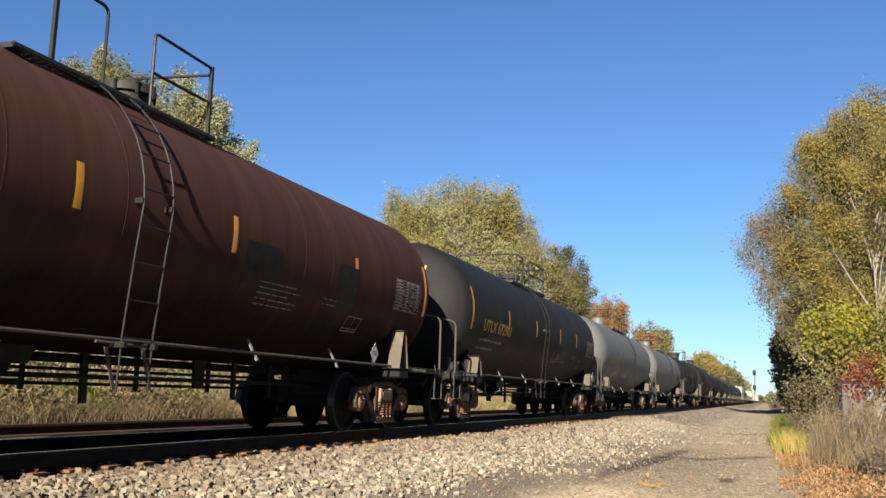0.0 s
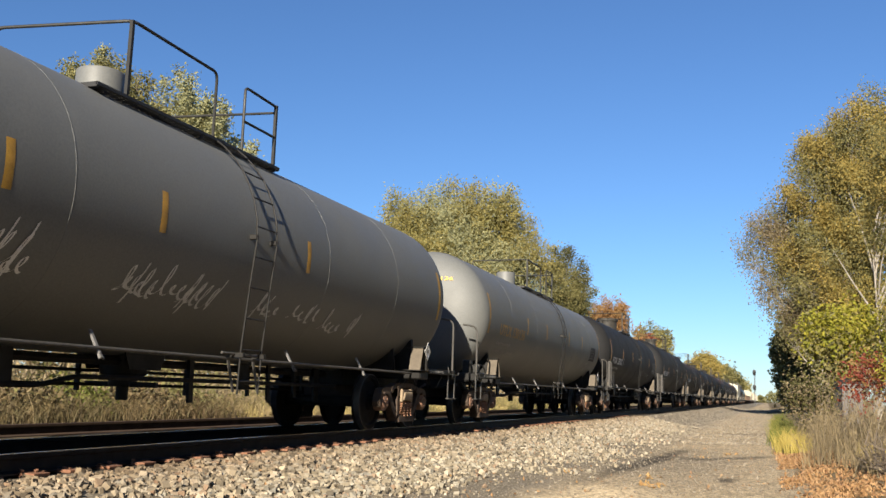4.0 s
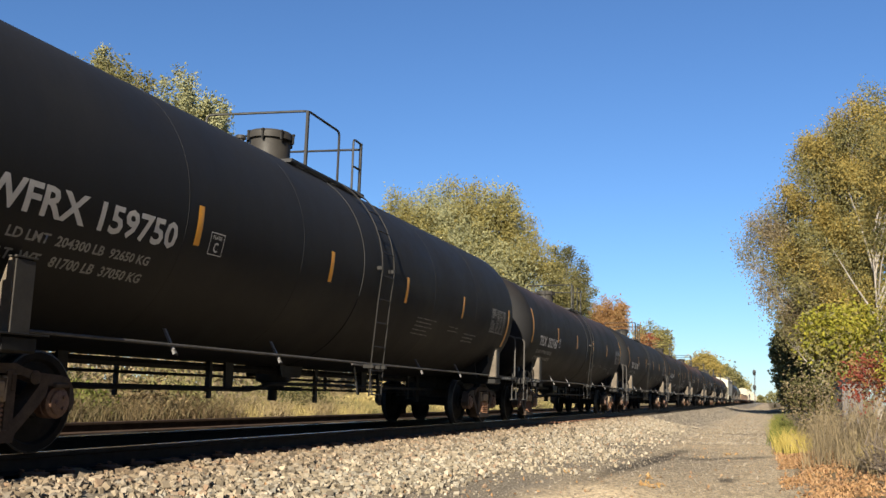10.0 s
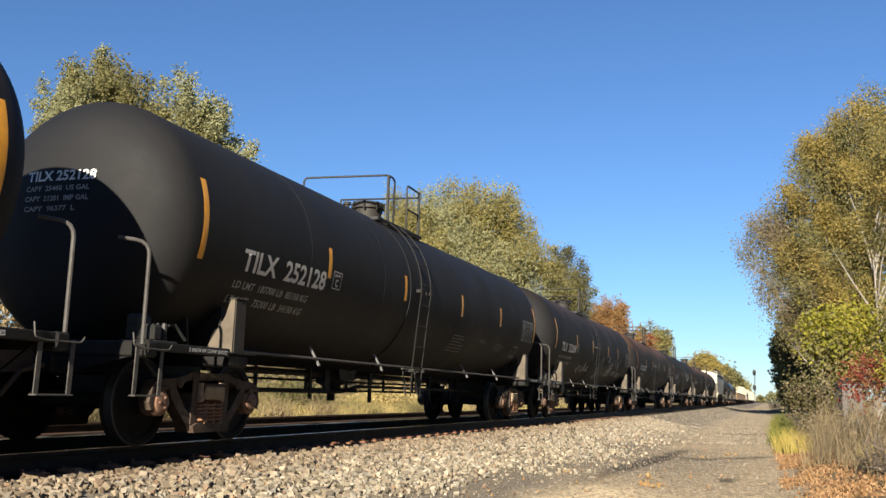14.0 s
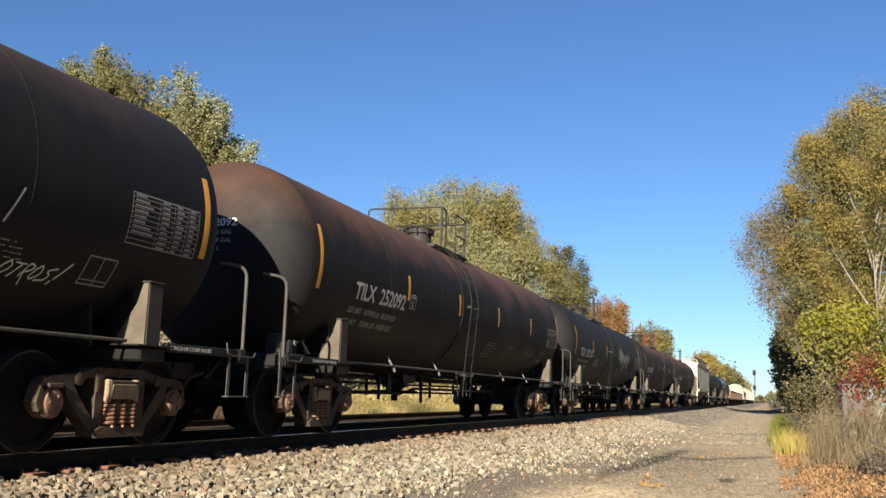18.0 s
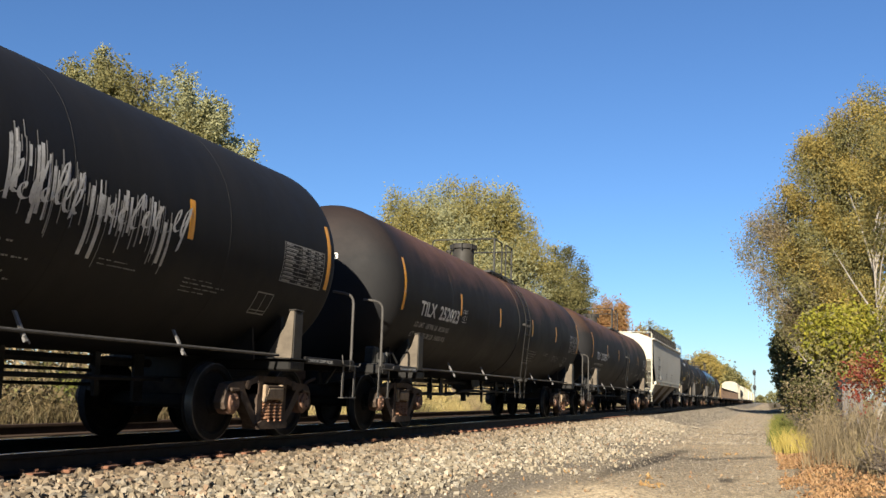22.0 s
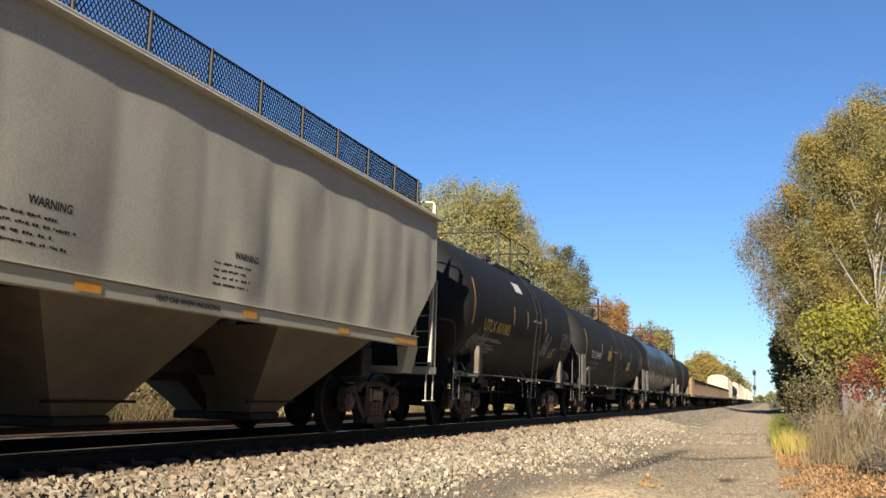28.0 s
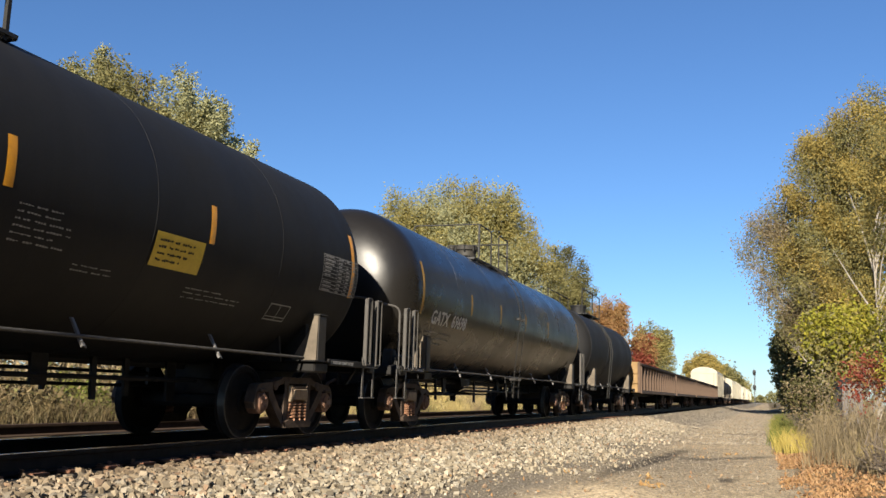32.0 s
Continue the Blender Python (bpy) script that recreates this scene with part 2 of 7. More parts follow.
M_DARKLET = plain("black_lettering", (0.0249, 0.0249, 0.0249), 0.6, var=0.2, bmp=0.0)
M_SPRAY = plain("grey_spray_paint", (0.48, 0.48, 0.47), 0.7, var=0.4, bmp=0.0)
M_GRATE = plain("galvanised_grating", (0.0415, 0.0415, 0.0415), 0.5, metal=0.4)
M_HOPPER = tank_paint("hopper_grey_paint", (0.45, 0.43, 0.37), rough=0.6, dust=0.1)
M_SEAM = plain("grimy_panel_seam", (0.22, 0.205, 0.175), 0.7, var=0.3)
M_HOPPER_END = plain("hopper_cream_paint", (0.40, 0.375, 0.295), 0.55, var=0.12)
M_RUST = plain("rust_brown_steel", (0.080, 0.048, 0.030), 0.8, var=0.45, scale=2.0)
# darker copy of the rust, with the shade between lit ribs in its colour
M_RUST_SHADE = plain("shaded_rust_steel", (0.028, 0.017, 0.012), 0.8, var=0.5, scale=2.0)
M_CREAM = plain("cream_car_paint", (0.30, 0.272, 0.205), 0.5, var=0.12, scale=1.0)
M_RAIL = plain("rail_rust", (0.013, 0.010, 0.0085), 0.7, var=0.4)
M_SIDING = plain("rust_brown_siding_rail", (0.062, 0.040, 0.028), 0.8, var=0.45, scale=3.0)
M_RAILTOP = plain("polished_rail", (0.3735, 0.3652, 0.3569), 0.22, metal=1.0, var=0.15)
M_PLATE = plain("rusty_tie_plate", (0.1826, 0.083, 0.0456), 0.8, var=0.5, scale=14)
M_TIE = plain("creosoted_wood", (0.0291, 0.0232, 0.0183), 0.85, var=0.5, scale=5)
M_SIGNAL = plain("black_signal_paint", (0.0166, 0.0166, 0.0166), 0.5)
M_SILVER = plain("aluminium_mast", (0.1328, 0.1328, 0.1328), 0.45, metal=0.6)
M_BARK = plain("grey_bark", (0.249, 0.22, 0.1826), 0.9, var=0.45, scale=4, bmp=0.6, dist=0.02)
M_BARK_D = plain("brown_bark", (0.1162, 0.0913, 0.0706), 0.9, var=0.45, scale=4, bmp=0.6, dist=0.02)
M_HUT = plain("weathered_grey_wood", (0.125, 0.112, 0.105), 0.85, var=0.3, scale=3)
M_STONE = pebbles("ballast_stones", [(0.0, (0.09, 0.074, 0.052)), (0.22, (0.22, 0.182, 0.126)), (0.5, (0.31, 0.26, 0.182)), (0.72, (0.265, 0.245, 0.20)), (0.88, (0.46, 0.39, 0.285)), (1.0, (0.22, 0.14, 0.085))], dusty=True)
M_GRAVEL = pebbles("road_gravel", [(0.0, (0.12, 0.10, 0.075)), (0.5, (0.225, 0.19, 0.142)), (0.9, (0.31, 0.265, 0.20)), (1.0, (0.40, 0.345, 0.265))])


# ---- mesh building ----
class Geo:
    """Collects vertices and faces of one mesh."""

    def __init__(self):
        self.v, self.f, self.mi, self.cur = [], [], [], 0

    def add(self, vs, fs, m=None):
        o = len(self.v)
        self.v += [tuple(m @ Vector(p)) if m else tuple(p) for p in vs]
        self.f += [tuple(i + o for i in q) for q in fs]
        self.mi += [self.cur] * len(fs)
        return self

    def box(self, x0, x1, y0, y1, z0, z1, b=0.0, m=None):
        if x0 > x1: x0, x1 = x1, x0
        if y0 > y1: y0, y1 = y1, y0
        if z0 > z1: z0, z1 = z1, z0
        b = min(b, (x1 - x0) * 0.3, (y1 - y0) * 0.3, (z1 - z0) * 0.3)
        if b <= 0:
            vs = [(x, y, z) for x in (x0, x1) for y in (y0, y1) for z in (z0, z1)]
            return self.add(vs, [(0, 1, 3, 2), (4, 6, 7, 5), (0, 4, 5, 1), (2, 3, 7, 6), (0, 2, 6, 4), (1, 5, 7, 3)], m)
        vs, fs = [], []
        C = ((x0, x1), (y0, y1), (z0, z1))
        idx = {}
        for i in (0, 1):
            for j in (0, 1):
                for k in (0, 1):
                    s = (1 if i == 0 else -1, 1 if j == 0 else -1, 1 if k == 0 else -1)
                    p = [C[0][i], C[1][j], C[2][k]]
                    for ax in range(3):
                        q = [p[a] + (0 if a == ax else s[a] * b) for a in range(3)]
                        idx[i, j, k, ax] = len(vs)
                        vs.append(q)
        for ax in range(3):
            o = [a for a in range(3) if a != ax]
            for s in (0, 1):
                ring = []
                for (p, q) in ((0, 0), (1, 0), (1, 1), (0, 1)):
                    key = [0, 0, 0]
                    key[ax], key[o[0]], key[o[1]] = s, p, q
                    ring.append(idx[(*key, ax)])
                fs.append(tuple(ring) if (s == 1) == (ax != 1) else tuple(reversed(ring)))
        for ax in range(3):
            o = [a for a in range(3) if a != ax]
            for p in (0, 1):
                for q in (0, 1):
                    k0, k1 = [0] * 3, [0] * 3
                    k0[o[0]] = k1[o[0]] = p
                    k0[o[1]] = k1[o[1]] = q
                    k1[ax] = 1
                    fs.append((idx[(*k0, o[0])], idx[(*k1, o[0])], idx[(*k1, o[1])], idx[(*k0, o[1])]))
        for i in (0, 1):
            for j in (0, 1):
                for k in (0, 1):
                    fs.append((idx[i, j, k, 0], idx[i, j, k, 1], idx[i, j, k, 2]))
        return self.add(vs, fs, m)

    def tube(self, pts, r, n=8, m=None, r1=None):
        pts = [Vector(p) for p in pts]
        vs, fs = [], []
        ref = None
        for i, p in enumerate(pts):
            d = (pts[min(i + 1, len(pts) - 1)] - pts[max(i - 1, 0)]).normalized()
            if ref is None:
                ref = Vector((0, 0, 1)) if abs(d.z) < 0.9 else Vector((1, 0, 0))
            a = d.cross(ref).normalized()
            c = a.cross(d).normalized()
            ref = c
            rr = r if r1 is None else r + (r1 - r) * i / max(1, len(pts) - 1)
            for k in range(n):
                t = 2 * math.pi * k / n
                vs.append(p + a * (rr * math.cos(t)) + c * (rr * math.sin(t)))
        for i in range(len(pts) - 1):
            for k in range(n):
                k2 = (k + 1) % n
                fs.append((i * n + k, i * n + k2, (i + 1) * n + k2, (i + 1) * n + k))
        fs.append(tuple(reversed(range(n))))
        fs.append(tuple(range((len(pts) - 1) * n, len(pts) * n)))
        return self.add(vs, fs, m)

    def lathe(self, prof, n=24, m=None, closed=False):
        """prof: (radius, height along z). The axis is local z."""
        vs, fs = [], []
        for r, z in prof:
            for k in range(n):
                t = 2 * math.pi * k / n
                vs.append((r * math.cos(t), r * math.sin(t), z))
        rows = len(prof)
        for i in range(rows - 1 + (1 if closed else 0)):
            j = (i + 1) % rows
            for k in range(n):
                k2 = (k + 1) % n
                fs.append((i * n + k, i * n + k2, j * n + k2, j * n + k))
        if not closed:
            fs.append(tuple(reversed(range(n))))
            fs.append(tuple(range((rows - 1) * n, rows * n)))
        return self.add(vs, fs, m)

    def prism(self, poly, d0, d1, plane="yz", m=None):
        """A flat outline given thickness: plane yz is thick along x, xz along y, xy along z."""
        def P(a, b, d):
            return {"yz": (d, a, b), "xz": (a, d, b), "xy": (a, b, d)}[plane]
        n = len(poly)
        vs = [P(a, b, d0) for a, b in poly] + [P(a, b, d1) for a, b in poly]
        fs = [tuple(range(n)), tuple(range(2 * n - 1, n - 1, -1))]
        fs += [(i, i + n, (i + 1) % n + n, (i + 1) % n) for i in range(n)]
        return self.add(vs, fs, m)

    def mesh(self, name, mats, smooth=35):
        me = bpy.data.meshes.new(name)
        me.from_pydata(self.v, [], self.f)
        for mt in (mats if isinstance(mats, (list, tuple)) else [mats]):
            me.materials.append(mt)
        if any(self.mi):
            me.polygons.foreach_set("material_index", self.mi)
        bm = bmesh.new()
        bm.from_mesh(me)
        bmesh.ops.recalc_face_normals(bm, faces=bm.faces)
        bm.to_mesh(me)
        bm.free()
        if smooth:
            me.shade_smooth()
            me.set_sharp_from_angle(angle=radians(smooth))
        return me


MESHES = {}


def shared(key, make, mats, smooth=35):
    if key not in MESHES:
        MESHES[key] = make().mesh(key.split("|")[0], mats, smooth)
    return MESHES[key]


def part(name, data, parent, m=None, label="", material=None):
    """One mesh object under a thing or part; data is a mesh or a Geo."""
    if isinstance(data, Geo):
        data = data.mesh(name, material)
    ob = new(name, data)
    ob.parent = parent
    if m is not None:
        ob.matrix_basis = m
    if label:
        tagged(ob, label)
    return ob


def thing(name, label, category, m=None, group="", kind="", data=None):
    ob = new(name, data)
    if m is not None:
        ob.matrix_basis = m
    return tagged(ob, label, category, group, kind)


def fast_mesh(name, verts, faces, mat, smooth=False):
    """verts (n,3) and equal-sided faces (m,k) as arrays."""
    me = bpy.data.meshes.new(name)
    nv, (nf, k) = len(verts), faces.shape
    me.vertices.add(nv)
    me.vertices.foreach_set("co", np.ascontiguousarray(verts, dtype=np.float32).ravel())
    me.loops.add(nf * k)
    me.loops.foreach_set("vertex_index", np.ascontiguousarray(faces, dtype=np.int32).ravel())
    me.polygons.add(nf)
    me.polygons.foreach_set("loop_start", np.arange(0, nf * k, k, dtype=np.int32))
    me.update(calc_edges=True)
    me.validate()
    me.materials.append(mat)
    if smooth:
        me.shade_smooth()
    else:
        me.shade_flat()
    return me


# ---- the plan: x to the right of the camera, y along the track away from it, z = 0 on the rail heads ----
TRACK_X, SIDING_X = -7.045, -11.0
PROFILE = [(-900, 0.3), (-60, 0.15), (-16, 0.02), (-13, -0.06), (-11.9, -0.14), (-10.5, -0.19), (-8.5, -0.21), (-5.75, -0.21), (-5.35, -0.24), (-3.6, -0.58), (-3.0, -0.64),
           (-1.2, -0.67), (0.2, -0.65), (1.2, -0.52), (3.0, -0.35), (8, -0.25), (60, 0.0), (900, 0.3)]


def ground_z(x, y=0.0):
    xs = [p[0] for p in PROFILE]
    return float(np.interp(x, xs, [p[1] for p in PROFILE]))


def bumps(x, y):
    """Low unevenness of the road and verge."""
    w = 1.0 if x > -3.6 or x < -9.5 else 0.25
    return w * 0.05 * (noise.noise(Vector((x * 0.5, y * 0.35, 3.0))) + 0.5 * noise.noise(Vector((x * 1.7, y * 1.2, 7.0))))


def build_ground():
    xs = sorted(set([p[0] for p in PROFILE] + list(np.arange(-12, 6.01, 0.25)) + [-400, -200, -100, -40, -25, 10, 15, 25, 40, 100, 200, 400]))
    ys = [-300, -100, -40, -15, -6] + list(np.arange(0, 30, 0.4)) + list(np.arange(30, 80, 2)) + [90, 110, 140, 180, 240, 320, 450, 700, 1100, 1700, 2600]
    v = np.array([(x, y, ground_z(x) + bumps(x, y)) for y in ys for x in xs])
    nx = len(xs)
    i = np.arange(len(ys) - 1)[:, None] * nx + np.arange(nx - 1)[None, :]
    f = np.stack([i, i + 1, i + nx + 1, i + nx], -1).reshape(-1, 4)
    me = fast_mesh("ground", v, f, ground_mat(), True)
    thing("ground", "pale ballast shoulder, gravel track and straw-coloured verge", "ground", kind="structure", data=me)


build_ground()


def rail_profile():
    return [(-0.075, -0.18), (0.075, -0.18), (0.075, -0.165), (0.012, -0.145), (0.010, -0.05), (0.036, -0.038), (0.036, -0.006), (0.028, 0.0),
            (-0.028, 0.0), (-0.036, -0.006), (-0.036, -0.038), (-0.010, -0.05), (-0.012, -0.145), (-0.075, -0.165)]


def build_track():
    bed = thing("railway_track", "rusty steel rails with polished heads on wooden ties", "railway track", kind="structure")
    for side in (-1, 1):
        g = Geo()
        g.prism(rail_profile(), -60, 1500, "xz")
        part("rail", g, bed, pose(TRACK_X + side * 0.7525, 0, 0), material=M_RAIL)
        h = Geo()
        h.box(-0.026, 0.026, -60, 1500, 0.0005, 0.003)
        part("rail_head", h, bed, pose(TRACK_X + side * 0.7525, 0, 0), "polished running surface", material=M_RAILTOP)
    siding = thing("siding_track", "rusty rail of a disused siding in dry weeds", "railway track", kind="structure")
    for x, z in ((SIDING_X + 0.7525, 0.005), (SIDING_X - 0.7525, -0.16)):
        part("rail", Geo().prism(rail_profile(), -60, 700, "xz"), siding, pose(x, 0, z), material=M_SIDING)
    tie = shared("tie", lambda: Geo().box(-1.3, 1.3, -0.115, 0.115, -0.36, -0.188, 0.015), M_TIE)
    plate = shared("tie_plate", lambda: Geo().box(-0.17, 0.22, -0.10, 0.10, -0.19, -0.158, 0.006), M_PLATE)

    def spike_geo():
        g = Geo()
        g.box(-0.009, 0.009, -0.009, 0.009, -0.2, -0.135)
        g.box(-0.02, 0.016, -0.016, 0.016, -0.14, -0.122, 0.004)
        return g
    spike = shared("spike", spike_geo, M_PLATE)
    anchor = shared("rail_anchor", lambda: Geo().box(-0.1, 0.1, -0.013, 0.013, -0.19, -0.15, 0.004), M_PLATE)
    rnd = random.Random(5)
    for i in range(90):
        y = -2 + i * 0.51 + rnd.uniform(-0.03, 0.03)
        t = part("tie", tie, bed, pose(TRACK_X + rnd.uniform(-0.05, 0.05), y, rnd.uniform(-0.008, 0.0), 0, 0, rnd.uniform(-1, 1)))
        p = part("tie_plate", plate, bed, pose(TRACK_X + 0.77, y, 0, 0, rnd.uniform(-1, 1), rnd.uniform(-3, 3)))
        if i < 60:
            for dx, dy in ((0.105, 0.055), (0.105, -0.055), (0.14, 0.0)):
                part("spike", spike, bed, pose(TRACK_X + 0.7525 + dx, y + dy, rnd.uniform(-0.045, 0.0), rnd.uniform(-14, 14), rnd.uniform(-8, 8), rnd.uniform(-25, 25)))
            if rnd.random() < 0.85:
                part("rail_anchor", anchor, bed, pose(TRACK_X + 0.78, y + 0.14, 0, 0, 0, rnd.uniform(-4, 4)))
    g = Geo()
    for i in range(90, 500):
        y = -2 + i * 0.51
        g.box(TRACK_X - 1.3, TRACK_X + 1.3, y - 0.115, y + 0.115, -0.36, -0.185)
        g.box(TRACK_X + 0.6, TRACK_X + 0.94, y - 0.09, y + 0.09, -0.19, -0.165)
    tagged(part("tie_row", g, bed, material=M_TIE), kind="stuff")


build_track()
# ---- railway cars: y along the car, +x the side seen, z = 0 on the rail heads ----
SPEED, WHEEL_R = 8.1497, 0.457
CARS, WHEELSETS = [], []


def wheel_geo():
    g = Geo()
    prof = [(0.085, -0.085), (0.135, -0.085), (0.15, -0.045), (0.36, -0.028), (0.385, -0.062), (0.45, -0.066), (0.457, -0.058), (0.459, 0.035), (0.466, 0.045), (0.483, 0.052), (0.480, 0.066), (0.40, 0.068), (0.37, 0.02), (0.15, 0.03), (0.135, 0.07), (0.085, 0.07)]
    g.lathe(prof, 40, closed=True)
    return g


def tread_geo():
    g = Geo()
    g.lathe([(0.444, -0.0672), (0.4585, -0.0625), (0.4618, 0.033), (0.4595, 0.034), (0.4565, -0.058), (0.444, -0.0662)], 40, closed=True)
    return g


def cap_geo():
    """Roller bearing with its adapter and end cap; the axle runs along local z."""
    g = Geo()
    g.lathe([(0.125, -0.13), (0.142, -0.12), (0.142, -0.04), (0.134, -0.035), (0.134, -0.005), (0.142, 0.0), (0.142, 0.025), (0.125, 0.035), (0.108, 0.038), (0.108, 0.06), (0.09, 0.068), (0.03, 0.068)], 22)
    for k in range(3):
        a = k * 2.094 + 0.5
        g.lathe([(0.02, 0.06), (0.02, 0.082), (0.012, 0.086)], 6, pose(0.058 * math.cos(a), 0.058 * math.sin(a), 0))
    return g


def spring_geo():
    g = Geo()
    pts = []
    for i in range(54):
        a = i / 9 * 2 * math.pi
        pts.append((0.068 * math.cos(a), 0.068 * math.sin(a), 0.04 * i / 9))
    g.tube(pts, 0.0165, 6)
    return g


def side_frame_geo():
    """Cast side frame: arched top chord, two windows, spring pocket, pedestal jaws."""
    g = Geo()
    t0, t1 = -0.07, 0.07
    g.prism([(-1.05, 0.60), (-1.0, 0.675), (-0.88, 0.70), (-0.62, 0.715), (-0.48, 0.745), (-0.36, 0.785), (0.36, 0.785), (0.48, 0.745), (0.62, 0.715), (0.88, 0.70), (1.0, 0.675), (1.05, 0.60), (0.74, 0.605),
             (0.66, 0.62), (0.55, 0.65), (0.44, 0.685), (0.34, 0.70), (-0.34, 0.70), (-0.44, 0.685), (-0.55, 0.65), (-0.66, 0.62), (-0.74, 0.605)], t0, t1)
    for s in (-1, 1):
        g.prism([(s * 1.05, 0.60), (s * 1.09, 0.46), (s * 1.05, 0.38), (s * 1.02, 0.40), (s * 1.015, 0.60)], t0, t1)
        g.prism([(s * 0.75, 0.62), (s * 0.655, 0.63), (s * 0.60, 0.56), (s * 0.46, 0.40), (s * 0.34, 0.285), (s * 0.30, 0.27), (s * 0.30, 0.14), (s * 0.37, 0.16), (s * 0.50, 0.285), (s * 0.64, 0.42), (s * 0.73, 0.52)], t0, t1)
        g.box(t0 + 0.02, t1 + 0.03, s * 0.80, s * 0.98, 0.585, 0.63, 0.01)
        g.lathe([(0.062, 0.066), (0.062, 0.078), (0.05, 0.084)], 14, pose(0, s * 0.58, 0.672, 0, 90, 0))
        g.prism([(s * 0.36, 0.22), (s * 0.26, 0.22), (s * 0.255, 0.72), (s * 0.36, 0.74)], t0 - 0.012, t1 + 0.012)
        g.box(t0 - 0.02, t1 + 0.02, s * 0.36, s * 0.30, 0.55, 0.70, 0.01)
    g.prism([(-0.34, 0.13), (0.34, 0.13), (0.36, 0.20), (0.28, 0.235), (-0.28, 0.235), (-0.36, 0.20)], t0 - 0.05, t1 + 0.05)
    g.box(0.07, 0.078, -0.24, 0.24, 0.73, 0.785, 0.003)
    return g


def truck_parts(car, yc):
    """A three-piece truck under a car: bolster > side frames, springs, bearings; wheelsets > wheels."""
    def bolster():
        g = Geo()
        g.prism([(-1.12, 0.52), (1.12, 0.52), (1.14, 0.66), (0.5, 0.76), (-0.5, 0.76), (-1.14, 0.66)], -0.2, 0.2, "xz")
        g.box(-0.95, 0.95, -0.62, -0.56, 0.38, 0.52, 0.02)
        g.box(-0.95, 0.95, 0.56, 0.62, 0.38, 0.52, 0.02)
        g.box(-0.3, 0.3, -0.3, 0.3, 0.74, 0.86, 0.02)
        return g
    b = part("truck_bolster", shared("truck_bolster", bolster, M_TRUCK), car, pose(0, yc, 0))
    for s in (1, -1):
        part("side_frame", shared("side_frame", side_frame_geo, M_TRUCK), b, pose(s * 1.0, 0, 0))
        for dy in (-0.15, 0.0, 0.15):
            part("spring", shared("spring", spring_geo, M_SPRING), b, pose(s * 1.06, dy, 0.235), "rusty coil spring")
        for dy in (-0.889, 0.889):
            part("bearing", shared("bearing", cap_geo, M_CAP), b, pose(s * 1.03, dy, WHEEL_R, 0, 90 * s, 0), "rust-coloured roller bearing")
        part("bolster_end", shared("bolster_end", lambda: Geo().box(0.04, 0.15, -0.19, 0.19, 0.49, 0.64, 0.02).box(0.03, 0.12, -0.24, -0.17, 0.46, 0.68, 0.015).box(0.03, 0.12, 0.17, 0.24, 0.46, 0.68, 0.015), M_BOLSTER_END), b, pose(s * 1.0, 0, 0, 0, 0, 0 if s > 0 else 180), "tan dust-covered bolster end")
    for dy in (-0.889, 0.889):
        a = part("wheelset", shared("axle", lambda: Geo().lathe([(0.07, -1.0), (0.07, -0.85), (0.10, -0.8), (0.085, 0.0), (0.10, 0.8), (0.07, 0.85), (0.07, 1.0)], 16, pose(0, 0, 0, 0, 90, 0)), M_WHEEL), car, pose(0, yc + dy, WHEEL_R))
        for s in (1, -1):
            w = part("wheel", shared("wheel", wheel_geo, M_WHEEL), a, pose(s * 0.745, 0, 0, 0, -90 * s, 0))
        part("tread", shared("tread", tread_geo, M_TREAD), a, pose(0.745, 0, 0, 0, -90, 0), "bright worn tread edge")
        WHEELSETS.append(a)


def simple_truck(car, yc):
    def geo():
        g = Geo()
        for s in (-1, 1):
            f = side_frame_geo()
            g.add([(x + s * 1.0, y, z) for x, y, z in f.v], f.f)
        g.box(-0.95, 0.95, -0.2, 0.2, 0.5, 0.8, 0.03)
        return g
    b = part("truck_bolster", shared("far_truck", geo, M_TRUCK), car, pose(0, yc, 0))
    for dy in (-0.889, 0.889):
        def ws():
            g = Geo().lathe([(0.08, -0.9), (0.08, 0.9)], 8, pose(0, 0, 0, 0, 90, 0))
            for s in (-1, 1):
                g.lathe([(0.12, -0.05), (0.45, -0.065), (0.457, 0.04), (0.48, 0.06), (0.12, 0.06)], 20, pose(s * 0.745, 0, 0, 0, -90 * s, 0))
            return g
        part("wheelset", shared("far_wheelset", ws, M_WHEEL), car, pose(0, yc + dy, WHEEL_R))
        part("bearing", shared("bearing", cap_geo, M_CAP), b, pose(1.03, dy, WHEEL_R, 0, 90, 0))


def coupler_geo():
    """Knuckle coupler with shank and hanging air hose; points along -y."""
    g = Geo()
    g.box(-0.09, 0.09, -0.25, 0.6, 0.78, 0.94, 0.02)
    g.prism([(-0.16, -0.25), (0.1, -0.25), (0.17, -0.42), (0.16, -0.62), (0.06, -0.66), (0.02, -0.52), (-0.06, -0.46), (-0.12, -0.6), (-0.2, -0.6)], 0.72, 1.0, "xy")
    g.tube([(0.3, 0.1, 0.8), (0.32, -0.2, 0.74), (0.3, -0.42, 0.5), (0.22, -0.6, 0.36), (0.1, -0.68, 0.34)], 0.025, 7)
    return g


def text_mesh(s, name, mat):
    cu = bpy.data.curves.new("lettering", "FONT")
    cu.body = s
    cu.resolution_u = 2
    cu.offset = 0.026
    ob = bpy.data.objects.new("lettering", cu)
    scene.collection.objects.link(ob)
    dg = bpy.context.evaluated_depsgraph_get()
    me = bpy.data.meshes.new_from_object(ob.evaluated_get(dg))
    bpy.data.objects.remove(ob)
    bpy.data.curves.remove(cu)
    return me


